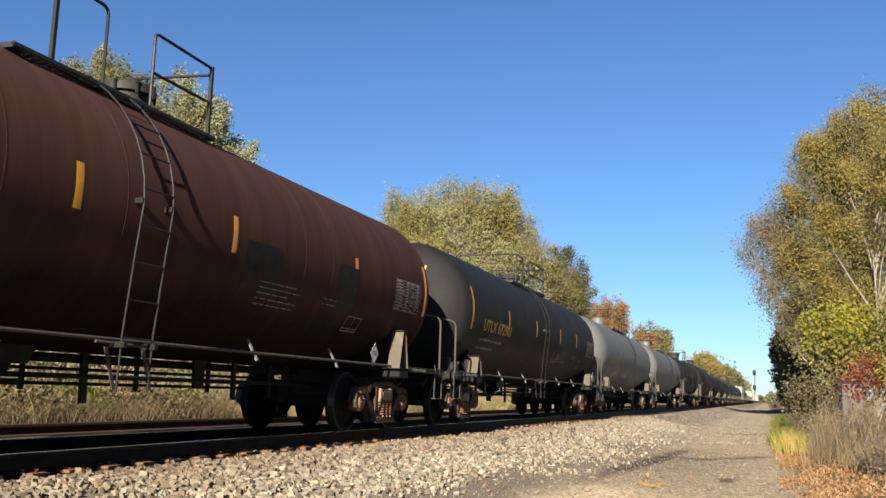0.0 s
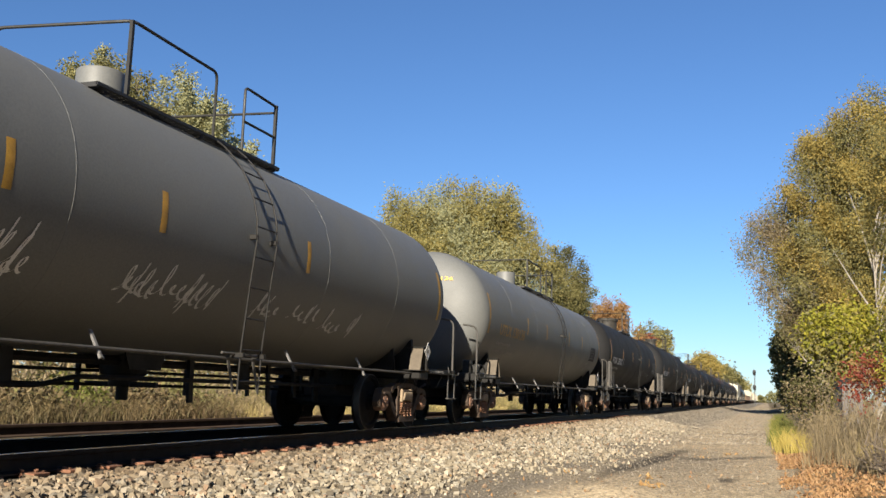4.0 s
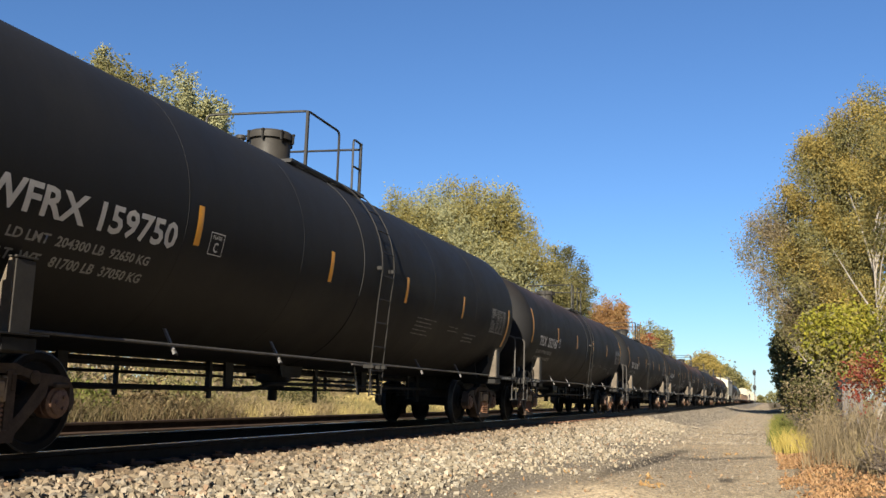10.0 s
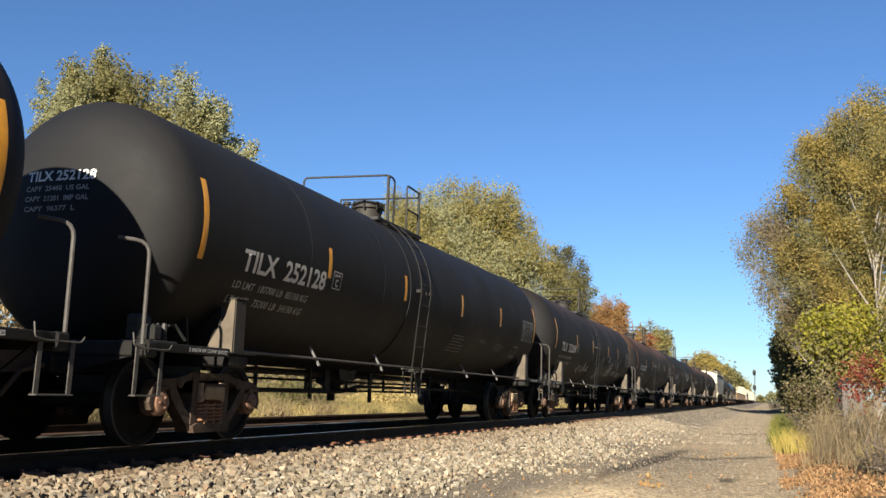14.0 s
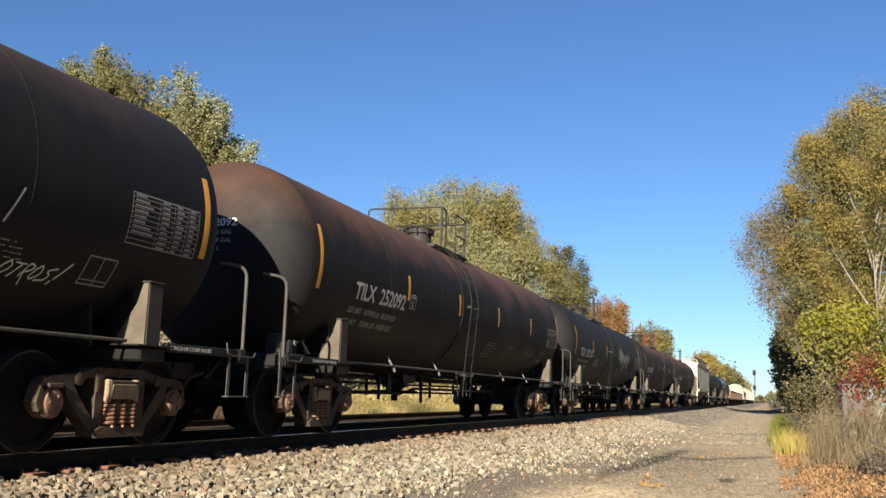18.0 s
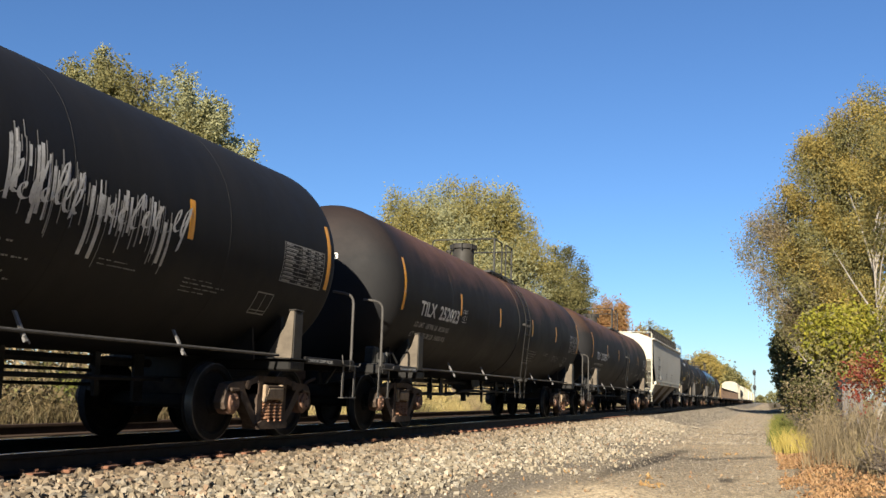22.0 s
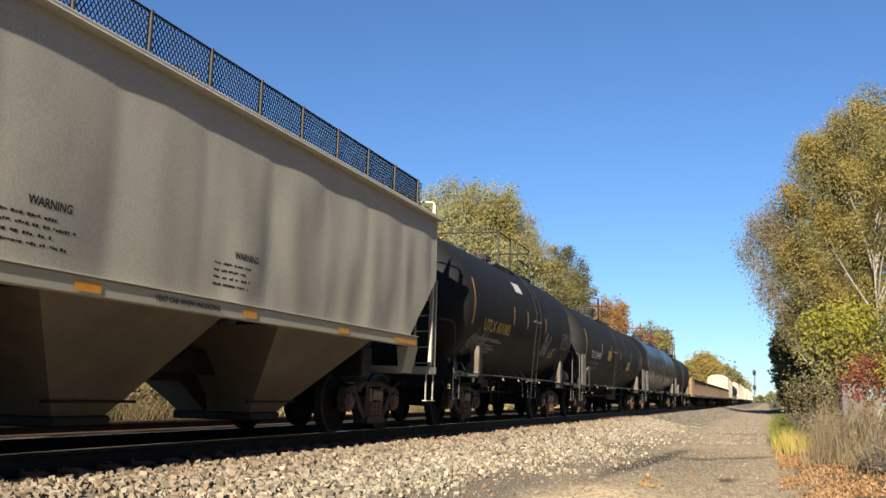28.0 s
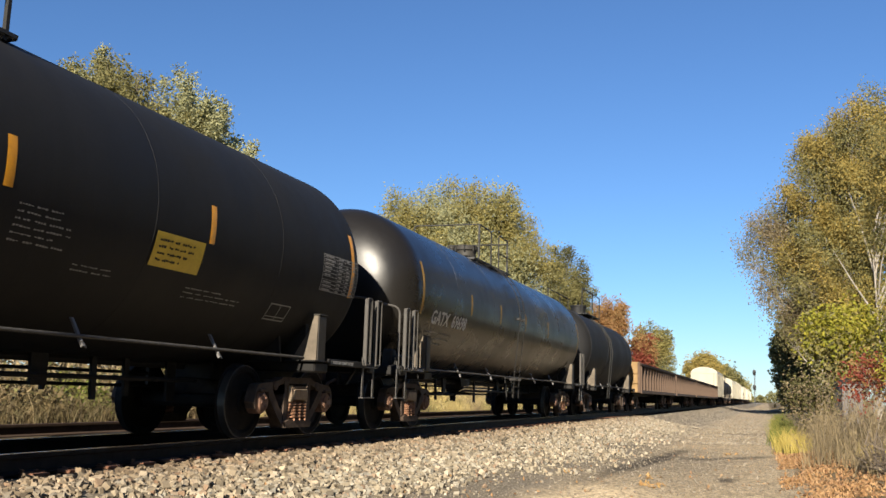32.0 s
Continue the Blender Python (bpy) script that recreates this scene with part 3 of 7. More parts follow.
def wrapped(me, shell, off, split=0.0):
    """Lay flat artwork (x along the car, y up) on a shell: shell(z) gives the half width of the car at height z."""
    bm = bmesh.new()
    bm.from_mesh(me)
    zs = [v.co.y for v in bm.verts]
    z = math.floor(min(zs) / 0.06) * 0.06 + 0.06
    while z < max(zs):
        bmesh.ops.bisect_plane(bm, geom=bm.verts[:] + bm.edges[:] + bm.faces[:], plane_co=(0, z, 0), plane_no=(0, 1, 0))
        z += 0.06
    if split:
        y, end = min(v.co.x for v in bm.verts) + split, max(v.co.x for v in bm.verts)
        while y < end:
            bmesh.ops.bisect_plane(bm, geom=bm.verts[:] + bm.edges[:] + bm.faces[:], plane_co=(y, 0, 0), plane_no=(1, 0, 0))
            y += split
    for v in bm.verts:
        y, zz = v.co.x, v.co.y
        v.co = (shell(zz, y) + off, y, zz)
    bmesh.ops.recalc_face_normals(bm, faces=bm.faces)
    if bm.faces and sum(f.normal.x * f.calc_area() for f in bm.faces) < 0:
        bmesh.ops.reverse_faces(bm, faces=bm.faces)
    bm.to_mesh(me)
    bm.free()
    return me


def letters(car, s, y0, y1, z0, z1, shell, mat, off=0.0035, label="", split=0.0):
    me = text_mesh(s, "lettering", mat)
    co = np.empty(len(me.vertices) * 3, dtype=np.float32)
    me.vertices.foreach_get("co", co)
    co = co.reshape(-1, 3)
    lo, hi = co.min(0), co.max(0)
    co[:, 0] = y0 + (co[:, 0] - lo[0]) / (hi[0] - lo[0]) * (y1 - y0)
    co[:, 1] = z0 + (co[:, 1] - lo[1]) / max(hi[1] - lo[1], 1e-4) * (z1 - z0)
    co[:, 2] = 0
    me.vertices.foreach_set("co", co.ravel())
    me.materials.clear()
    me.materials.append(mat)
    return tagged(part("lettering", wrapped(me, shell, off, split), car, None, label), kind="stuff")


def flat_art(car, name, rects, shell, mat, off=0.006, label=""):
    """Painted bars: rects of y0, y1, z0, z1 on the shell."""
    vs, fs = [], []
    for y0, y1, z0, z1 in rects:
        o = len(vs)
        vs += [(y0, z0, 0), (y1, z0, 0), (y1, z1, 0), (y0, z1, 0)]
        fs.append((o, o + 1, o + 2, o + 3))
    me = bpy.data.meshes.new(name)
    me.from_pydata(vs, [], fs)
    me.materials.append(mat)
    ob = part(name, wrapped(me, shell, off), car, None, label)
    return tagged(ob, kind="stuff") if len(rects) > 1 else ob


def word_bars(y0, y1, z0, z1, rows, rnd, gap=0.36):
    """Small print that cannot be read: broken lines of word-length bars."""
    out = []
    h = (z1 - z0) / rows
    for r in range(rows):
        z = z1 - (r + 1) * h + h * 0.25
        y, end = y0, y0 + (y1 - y0) * rnd.uniform(0.6, 1.0)
        while y < end - 0.02:
            for _ in range(rnd.choice((2, 3, 4, 5, 6))):
                w = rnd.uniform(0.022, 0.038)
                if y + w < end:
                    out.append((y, y + w, z + h * gap * rnd.choice((0.0, 0.0, 0.25)), z + h * gap * rnd.choice((1.0, 1.0, 0.75))))
                y += w + 0.007
            y += rnd.uniform(0.02, 0.05)
    return out


def data_table(y0, y1, z0, z1, rnd):
    out = [(y0, y1, z1 - 0.012, z1), (y0, y1, z0, z0 + 0.012), (y0, y0 + 0.01, z0, z1), (y1 - 0.01, y1, z0, z1)]
    n = 10
    for k in range(1, n):
        z = z0 + (z1 - z0) * k / n
        out.append((y0, y1, z, z + 0.007))
    for c in (0.38, 0.6, 0.8):
        out.append((y0 + (y1 - y0) * c, y0 + (y1 - y0) * c + 0.007, z0, z1))
    for k in range(n):
        z = z0 + (z1 - z0) * (k + 0.3) / n
        for a, b in ((0.04, 0.34), (0.42, 0.56), (0.64, 0.76), (0.84, 0.96)):
            if rnd.random() < 0.92:
                out.append((y0 + (y1 - y0) * a, y0 + (y1 - y0) * (a + (b - a) * rnd.uniform(0.5, 1)), z, z + (z1 - z0) / n * 0.4))
    return out


def scrawl(car, y0, y1, z0, z1, shell, mat, rnd, strokes=18, w=0.022, label="sprayed graffiti scrawl"):
    """Cursive sprayed words: leaning loops along a line, with a few long flourishes."""
    vs, fs = [], []

    def line(pts):
        o = len(vs)
        for y, z in pts:
            vs.extend([(y - w / 2, z - w / 3, 0), (y + w / 2, z + w / 3, 0)])
        for k in range(len(pts) - 1):
            q = o + 2 * k
            fs.append((q, q + 1, q + 3, q + 2))
    y = y0
    while y < y1 - 0.1:
        long = min(y1 - y, rnd.uniform(0.55, 1.15))
        loops = max(2, round(long / rnd.uniform(0.11, 0.19)))
        base, lean = z0 + (z1 - z0) * rnd.uniform(0.15, 0.4), rnd.uniform(0.25, 0.6)
        amp = [rnd.uniform(0.25, 1.0) for _ in range(loops + 1)]
        pts = []
        for k in range(loops * 14 + 1):
            t = k / 14
            h = (z1 - base) * amp[int(t)] * 0.5
            z = base + h * (1 - math.cos(2 * math.pi * t)) + 0.03 * math.sin(t * 1.7)
            pts.append((y + long * t / loops + 0.055 * math.sin(2 * math.pi * t) + lean * (z - base), z))
        line(pts)
        for _ in range(rnd.choice((0, 1, 2))):
            a, b = y + rnd.uniform(0, long), rnd.uniform(z0, base)
            line([(a + lean * q * 0.3, b + (z1 - b) * q + 0.03 * math.sin(5 * q)) for q in [n / 8 for n in range(9)]])
        y += long + rnd.uniform(0.1, 0.3)
    me = bpy.data.meshes.new("graffiti")
    me.from_pydata(vs, [], fs)
    me.materials.append(mat)
    return tagged(part("graffiti", wrapped(me, shell, 0.008), car, None, label), kind="stuff")


def tank_geo(R, zc, hl, dip, head, front):
    """Cylindrical shell with dished heads; the two halves drain towards the middle."""
    g = Geo()
    n = 96
    ring = []
    K = 18
    for k in range(K + 1):
        a = math.pi / 2 * k / K
        ring.append((max(0.001, R * math.sin(a) ** 0.78), -front - head * math.cos(a) ** 0.9))
    for y in (-hl * 0.75, -hl * 0.5, -hl * 0.25, 0, hl * 0.25, hl * 0.5, hl * 0.75):
        ring.append((R, y))
    for k in range(K + 1):
        a = math.pi / 2 * k / K
        ring.append((max(0.001, R * max(0, math.cos(a)) ** 0.78), hl + head * math.sin(a) ** 0.9))
    vs, fs = [], []
    for r, y in ring:
        dz = -dip * max(0.0, 1 - abs(y) / hl)
        for k in range(n):
            t = 2 * math.pi * k / n
            vs.append((r * math.cos(t), y, zc + dz + r * math.sin(t)))
    for i in range(len(ring) - 1):
        for k in range(n):
            k2 = (k + 1) % n
            fs.append((i * n + k, (i + 1) * n + k, (i + 1) * n + k2, i * n + k2))
    g.add(vs, fs)
    return g


def strip_geo(R, zc, y, w, a0, a1, n=12):
    """Thin reflective film lying on the shell from angle a0 to a1."""
    g = Geo()
    vs, fs = [], []
    for k in range(n + 1):
        t = radians(a0 + (a1 - a0) * k / n)
        for r, yy in ((R + 0.0012, y - w / 2), (R + 0.0022, y - w / 2 + 0.014), (R + 0.0022, y + w / 2 - 0.014), (R + 0.0012, y + w / 2)):
            vs.append((r * math.cos(t), yy, zc + r * math.sin(t)))
    for k in range(n):
        for q in range(3):
            fs.append((k * 4 + q, k * 4 + q + 1, (k + 1) * 4 + q + 1, (k + 1) * 4 + q))
    return g.add(vs, fs)


def ring_geo(R, zc, y, w, proud, a0, a1, n=40):
    """A strip bent round the shell from angle a0 to a1 (degrees, 0 = the side seen, 90 = crown)."""
    g = Geo()
    vs, fs = [], []
    for k in range(n + 1):
        t = radians(a0 + (a1 - a0) * k / n)
        c, s = math.cos(t), math.sin(t)
        for r, yy in ((R - 0.01, y - w / 2), (R + proud, y - w / 2 + min(0.004, w * 0.2)), (R + proud, y + w / 2 - min(0.004, w * 0.2)), (R - 0.01, y + w / 2)):
            vs.append((r * c, yy, zc + r * s))
    for k in range(n):
        for q in range(3):
            fs.append((k * 4 + q, k * 4 + q + 1, (k + 1) * 4 + q + 1, (k + 1) * 4 + q))
    fs += [(3, 2, 1, 0), (n * 4, n * 4 + 1, n * 4 + 2, n * 4 + 3)]
    g.add(vs, fs)
    return g


def bent(points, bends=0.08, steps=4):
    """Round the corners of a pipe run."""
    pts = [Vector(p) for p in points]
    out = [pts[0]]
    for a, b, c in zip(pts, pts[1:], pts[2:]):
        d0, d1 = (a - b), (c - b)
        r = min(bends, d0.length * 0.45, d1.length * 0.45)
        p0, p1 = b + d0.normalized() * r, b + d1.normalized() * r
        for k in range(steps + 1):
            t = k / steps
            out.append((1 - t) ** 2 * p0 + 2 * t * (1 - t) * b + t * t * p1)
    out.append(pts[-1])
    return out


def tank_car(u, label, hl, mat, R=1.40, zc=2.35, tc=None, half=None, head=0.60, dip=0.0, art=None, detail=True, ladder=-1.1, rail_mat=None, manway=(-0.2, 0.26, 0.42),
             bars=((-4.45, 0.42), (-1.58, 0.42), (1.5, 0.42), (4.24, 0.42)), bar_mat=None, seams=(-5.0, -2.5, 2.5, 5.0), band=0.12, reservoir=False, group="tank cars of the train", rim=True, hoops=(0.02, 0.3, 0.86, 1.5), seed=1, loops=False, sign=None, rail=0.70, pipe_z=1.05, web="gusset", sign_at=None, plain_top=False, bar_dz=0.0, front=None, rim_at=None):
    """One tank car, its middle at u along the train."""
    rnd = random.Random(seed)
    front = front or hl
    tc = tc or hl - 0.82
    half = half or hl + 1.38
    car = thing("tank_car", label, "tank car", group=group)
    CARS.append((car, u))
    rail_mat = rail_mat or M_PIPE_D
    bar_mat = bar_mat or M_YELLOW

    def shell(z, y):
        return math.sqrt(max(0.0004, R * R - (z - zc + dip * max(0, 1 - abs(y) / hl)) ** 2))
    part("tank", tank_geo(R, zc, hl, dip, head, front).mesh("tank", mat, 50), car)
    # weld seams and the broad band under the ladder
    for y in seams:
        part("weld_seam", ring_geo(R, zc - dip * max(0, 1 - abs(y) / hl), y, 0.022, 0.0011, -80, 260, 170).mesh("weld_seam", mat), car)
    if band:
        part("shell_band", ring_geo(R, zc - dip * 0.97, ladder - 0.25, band, 0.009, -80, 260, 120).mesh("shell_band", mat), car)
    # reflectors
    for y, h in bars:
        a = math.degrees(h / 2 / R)
        part("reflector", strip_geo(R, zc - dip * (1 - abs(y) / hl), y, 0.10, -a + math.degrees(bar_dz / R), a + math.degrees(bar_dz / R)).mesh("reflector", bar_mat), car, None, "yellow reflective strip")
    if rim:
        for y, a0, a1 in rim_at or ((0.06 - front, -16.5, 20), (hl - 0.06, -16.5, 20)):
            part("reflector", strip_geo(R, zc, y, 0.10, a0, a1, 20).mesh("reflector", bar_mat), car, None, "yellow reflective strip")
    if art:
        art(car, shell, rnd)

    # frame: stub sills, end sills, bolsters and their webs
    for s in (-1, 1):
        e = half - 0.55
        def sill():
            g = Geo()
            g.box(-0.32, 0.32, 0, 2.6, 0.72, 1.02, 0.02)
            return g
        part("stub_sill", shared("stub_sill", sill, M_FRAME), car, pose(0, s * e, 0, 0, 0, 0 if s < 0 else 180))

        def end():
            g = Geo()
            g.box(-1.45, 1.45, 0.0, 0.16, 0.90, 1.06, 0.02)
            g.box(-1.40, 1.40, 0.16, 0.62, 1.02, 1.05, 0.005)
            g.prism([(0.35, 0.92), (1.3, 0.92), (0.4, 0.72)], 0.02, 0.05, "xz")
            return g
        part("end_sill", shared("end_sill", end, M_FRAME), car, pose(0, s * e, 0, 0, 0, 0 if s < 0 else 180))
        part("coupler", shared("coupler", coupler_geo, M_TRUCK), car, pose(0, s * (half - 0.36), 0, 0, 0, 0 if s < 0 else 180))

        def bol():
            g = Geo()
            g.box(-1.42, 1.42, -0.2, 0.2, 0.86, 1.0, 0.02)
            g.box(0.9, 1.46, -0.28, 0.28, 1.0, 1.018, 0.004)
            g.prism([(-1.2, 0.98), (1.2, 0.98), (1.17, 1.55), (0.8, 1.2), (-0.8, 1.2), (-1.17, 1.55)], -0.04, 0.04, "xz")
            g.prism([(-1.05, 0.98), (1.05, 0.98), (1.0, 1.38), (-1.0, 1.38)], 0.42, 0.46, "xz")
            g.prism([(-1.05, 0.98), (1.05, 0.98), (1.0, 1.38), (-1.0, 1.38)], -0.46, -0.42, "xz")
            return g
        b = part("body_bolster", shared("body_bolster", bol, M_FRAME), car, pose(0, s * tc, 0))
        for side in (1, -1):
            ztop = 1.62 if web else 1.40
            if web == "gusset":
                for e in (-1, 1):
                    g = Geo().prism([(side * 1.0, 1.0), (side * 1.385, 1.0), (side * 1.392, ztop), (side * 1.335, ztop), (side * 1.27, 1.42)], e * 0.10 - 0.008, e * 0.10 + 0.008, "xz")
                    part("bolster_web", g, b, None, "dusty steel web plate", material=M_BOLSTER)
                h = Geo().box(side * 1.395, side * 1.41, -0.105, 0.105, 1.0, ztop - 0.01, 0.003).box(side * 1.15, side * 1.395, -0.04, -0.03, 1.0, 1.25)
                h.box(side * 1.32, side * 1.42, -0.12, 0.12, ztop, ztop + 0.018, 0.004)
                part("bolster_cover", h, b, material=M_TANKLET)
                continue
            for e in (-1, 1):
                g = Geo().prism([(e * 0.20, 1.0), (e * 0.185, 1.0), (e * 0.04, ztop), (e * 0.06, ztop)], side * 1.20, side * 1.41, "yz")
                part("bolster_web", g, b, None, "dusty steel web plate", material=M_BOLSTER)
            h = Geo()
            h.prism([(-0.18, 1.0), (0.18, 1.0), (0.045, ztop - 0.03), (-0.045, ztop - 0.03)], side * 1.33, side * 1.345, "yz")
            h.box(side * 1.10, side * 1.43, -0.09, 0.09, ztop, ztop + 0.02, 0.004)
            part("bolster_cover", h, b, material=M_FRAME)
        (truck_parts(car, s * tc) if detail else simple_truck(car, s * tc))
    # long side pipe with its hangers
    for side in (1, -1):
        g = Geo().tube([(side * 1.25, -tc + 0.2, pipe_z), (side * 1.25, tc - 0.2, pipe_z)], 0.018, 8)
        part("side_pipe", g, car, material=M_PIPE)
    for y in (-tc + 2.25, -tc + 4.45, tc - 4.45, tc - 2.25):
        def hang():
            g = Geo()
            g.prism([(1.12, 1.20), (1.145, 1.20), (1.30, 0.945), (1.275, 0.93)], -0.016, 0.016, "xz")
            g.tube([(1.28, -0.02, 0.99), (1.28, 0.05, 0.93)], 0.012, 6)
            return g
        part("pipe_hanger", shared("pipe_hanger", hang, M_BRACKET), car, pose(0.0, y, pipe_z - 1.03), "pale steel pipe hanger")
    if not detail:
        g = Geo()
        for dy in (0, 0.42):
            g.tube([(R * math.cos(radians(a)) + 0.05 * math.cos(radians(a)), ladder + dy, zc + (R + 0.05) * math.sin(radians(a))) for a in (70, 45, 20, 0)] + [(1.3, ladder + dy, 0.6)], 0.02, 6)
        part("ladder", g, car, material=M_PIPE_D)
        g = Geo()
        g.lathe([(0.3, zc + R - 0.1 - dip), (0.3, zc + R + 0.4 - dip), (0.33, zc + R + 0.41 - dip), (0.33, zc + R + 0.48 - dip)], 20, pose(0, manway[0], 0))
        part("manway", g, car, material=mat)
        g = Geo()
        zt = zc + R - dip
        g.box(-0.6, 0.7, ladder - 1.0, ladder + 1.8, zt - 0.02, zt + 0.02)
        for xx in (-0.6, 0.68):
            for yy in (-1.9, 0.2, 1.8):
                g.tube([(xx, ladder + yy, zt - 0.1), (xx, ladder + yy, zt + 0.85)], 0.022, 6)
            g.tube([(xx, ladder - 1.9, zt + 0.85), (xx, ladder + 1.8, zt + 0.85)], 0.022, 6)
        part("platform", g, car, material=M_PIPE_D)
        return car
    # side ladder, bent over the shell
    lad = part("ladder", ladder_rail(R, zc - dip, 0).mesh("ladder", M_LADDER), car, pose(0, ladder, 0), "steel side ladder")
    part("stile", ladder_rail(R, zc - dip, 0.46).mesh("stile", M_LADDER), lad, pose(0, 0, 0))
    for p in ladder_rungs(R, zc - dip):
        part("rung", Geo().tube([(p[0], -0.01, p[1]), (p[0], 0.47, p[1])], 0.010, 6), lad, material=M_LADDER)
    def foot():
        g = Geo()
        for dy in (-0.05, 0.5):
            g.prism([(dy, 0.98), (dy + 0.05, 0.98), (dy + 0.2, 0.58), (dy + 0.16, 0.58)], 1.2, 1.212, "yz")
        g.tube([(1.27, -0.25, 1.02), (1.34, 0.4, 1.0)], 0.016, 6)
        return g
    part("ladder_foot", shared("ladder_foot", foot, M_PIPE), lad)
    # top platform, railing, manway
    zt = zc + R - dip
    pl = Geo()
    y0, y1 = ladder + min(hoops[0], 0) - 0.5, ladder + hoops[3] + 0.06
    for k in range(15):
        x = 0.42 + 0.028 * k
        pl.box(x, x + 0.008, y0, y1, zt - 0.19, zt - 0.155)
    for k in range(int((y1 - y0) / 0.1) + 1):
        pl.box(0.42, 0.82, y0 + k * 0.1, y0 + k * 0.1 + 0.006, zt - 0.187, zt - 0.16)
    pl.box(0.40, 0.84, y0 - 0.03, y0, zt - 0.2, zt - 0.15)
    pl.box(0.40, 0.84, y1, y1 + 0.03, zt - 0.2, zt - 0.15)
    pl.box(0.83, 0.85, y0 - 0.03, y1 + 0.03, zt - 0.185, zt - 0.15)
    plat = part("platform", pl, car, None, "galvanised grating platform", material=M_GRATE)
    for y in (y0 + 0.1, (y0 + y1) / 2, y1 - 0.1):
        part("platform_bracket", Geo().prism([(0.3, zt - 0.06), (0.84, zt - 0.2), (0.84, zt - 0.24), (0.7, zt - 0.22)], y - 0.02, y + 0.02, "xz"), plat, material=M_FRAME)
    hz = zt + rail
    a0, a1, b0, b1 = [ladder + k for k in hoops]
    rails = [
        bent([(-0.72, a0 - 0.35, zt - 0.16), (-0.72, a0 - 0.35, hz - 0.06), (0.78, a0, hz), (0.78, a1, hz - 0.02), (0.78, a1, zt - 0.18)], 0.09),
        bent([(0.80, b0, zt - 0.18), (0.80, b0, hz), (0.80, b1, hz - 0.02), (0.80, b1, zt - 0.2)], 0.07),
        [(0.80, b1, zt + 0.60), (-0.72, b1 - 0.3, zt + 0.56)],
        [(0.80, b0, zt + 0.25), (0.80, b1, zt + 0.25)],
        [(-0.72, b1 - 0.3, zt + 0.56), (-0.72, b1 - 0.3, zt - 0.16)],
    ]
    for r in rails:
        part("railing", Geo().tube(r, 0.0185, 8), plat, None, material=rail_mat)
    for x, y in ((0.78, hoops[0]), (0.80, hoops[3])):
        part("railing_post", Geo().box(x - 0.02, x + 0.02, ladder + y - 0.03, ladder + y + 0.01, zt - 0.2, hz), plat, material=rail_mat)
    my, mr, mh = manway
    g = Geo()
    if plain_top:
        g.lathe([(mr, zt - 0.25), (mr, zt + mh - 0.02), (mr - 0.01, zt + mh), (mr * 0.5, zt + mh + 0.004)], 32, pose(0.0, my, 0))
    else:
        g.lathe([(mr, zt - 0.25), (mr, zt + mh - 0.12), (mr + 0.045, zt + mh - 0.12), (mr + 0.045, zt + mh - 0.075), (mr + 0.045, zt + mh - 0.03), (mr + 0.02, zt + mh), (mr * 0.6, zt + mh + 0.015)], 32, pose(0.0, my, 0))
    man = part("manway", g, car, None, "round manway nozzle", material=mat if plain_top else M_TANKLET)
    for k in range(0 if plain_top else 8):
        a = k * math.pi / 4 + 0.2
        part("bolt", shared("manway_bolt", lambda: Geo().lathe([(0.02, -0.1), (0.02, 0.02), (0.028, 0.02), (0.028, 0.05)], 6), M_FRAME), man, pose((mr + 0.05) * math.cos(a), my + (mr + 0.05) * math.sin(a), zt + mh - 0.06))
    if not plain_top:
        g = Geo()
        g.lathe([(0.05, zt - 0.1), (0.05, zt + 0.28), (0.075, zt + 0.28), (0.075, zt + 0.33)], 12, pose(-0.2, my - 0.5, 0))
        part("valve", g, man, None, "small safety valve", material=M_TANKLET)
    # end grab irons and stirrup steps
    e = half - 0.55
    for s in (-1, 1):
        for side in (1, -1):
            inward = -s
            g = Geo().tube(bent([(side * 1.38, s * e, 1.02), (side * 1.38, s * e, 2.02), (side * 1.12, s * (e + inward * 0.16), 2.05)], 0.14), 0.02, 8)
            part("grab_iron", g, car, None, "bent pipe grab iron", material=M_PIPE)
            st = Geo()
            for yy in (0.0, 0.38):
                st.prism([(yy - 0.02, 1.0), (yy + 0.03, 1.0), (yy + 0.02, 0.53), (yy - 0.03, 0.53)], side * 1.40, side * 1.412, "yz")
            st.box(side * 1.36, side * 1.44, -0.03, 0.40, 0.525, 0.54, 0.003)
            st.tube(bent([(side * 1.44, -0.12, 1.12), (side * 1.46, -0.12, 1.0), (side * 1.46, 0.0, 0.98), (side * 1.46, 0.42, 0.98), (side * 1.46, 0.46, 1.03)], 0.03), 0.008, 6)
            part("step", st, car, pose(0, s * e - (0.1 if s < 0 else 0.3), 0), material=M_PIPE)
    for s in (-1, 1):
        for side in (1, -1):
            g = Geo().box(side * 1.37, side * 1.43, s * (tc + 0.2), s * (e - 0.02), 0.965, 1.055, 0.01)
            g.prism([(s * (e - 0.1), 0.97), (s * (e - 0.16), 0.97), (s * (e - 0.5), 0.72), (s * (e - 0.44), 0.72)], side * 1.2, side * 1.23, "yz")
            sill = part("side_sill", g, car, material=M_FRAME)
            if side > 0 and e - tc > 0.9:
                y0 = s * (tc + 0.62) - 0.36
                letters(sill, "2 INCH HF COMP SHOES", y0, y0 + 0.72, 0.988, 1.03, lambda z, y: 1.43, M_WHITE, 0.002)
    # brake gear below the tank
    for x, z, r in ((-0.35, 0.62, 0.022), (-0.35, 0.78, 0.022), (0.1, 0.885, 0.055)):
        part("brake_rod", Geo().tube([(x, -tc + 1.25, z), (x, tc - 1.25, z)], r, 6), car, material=M_FRAME)
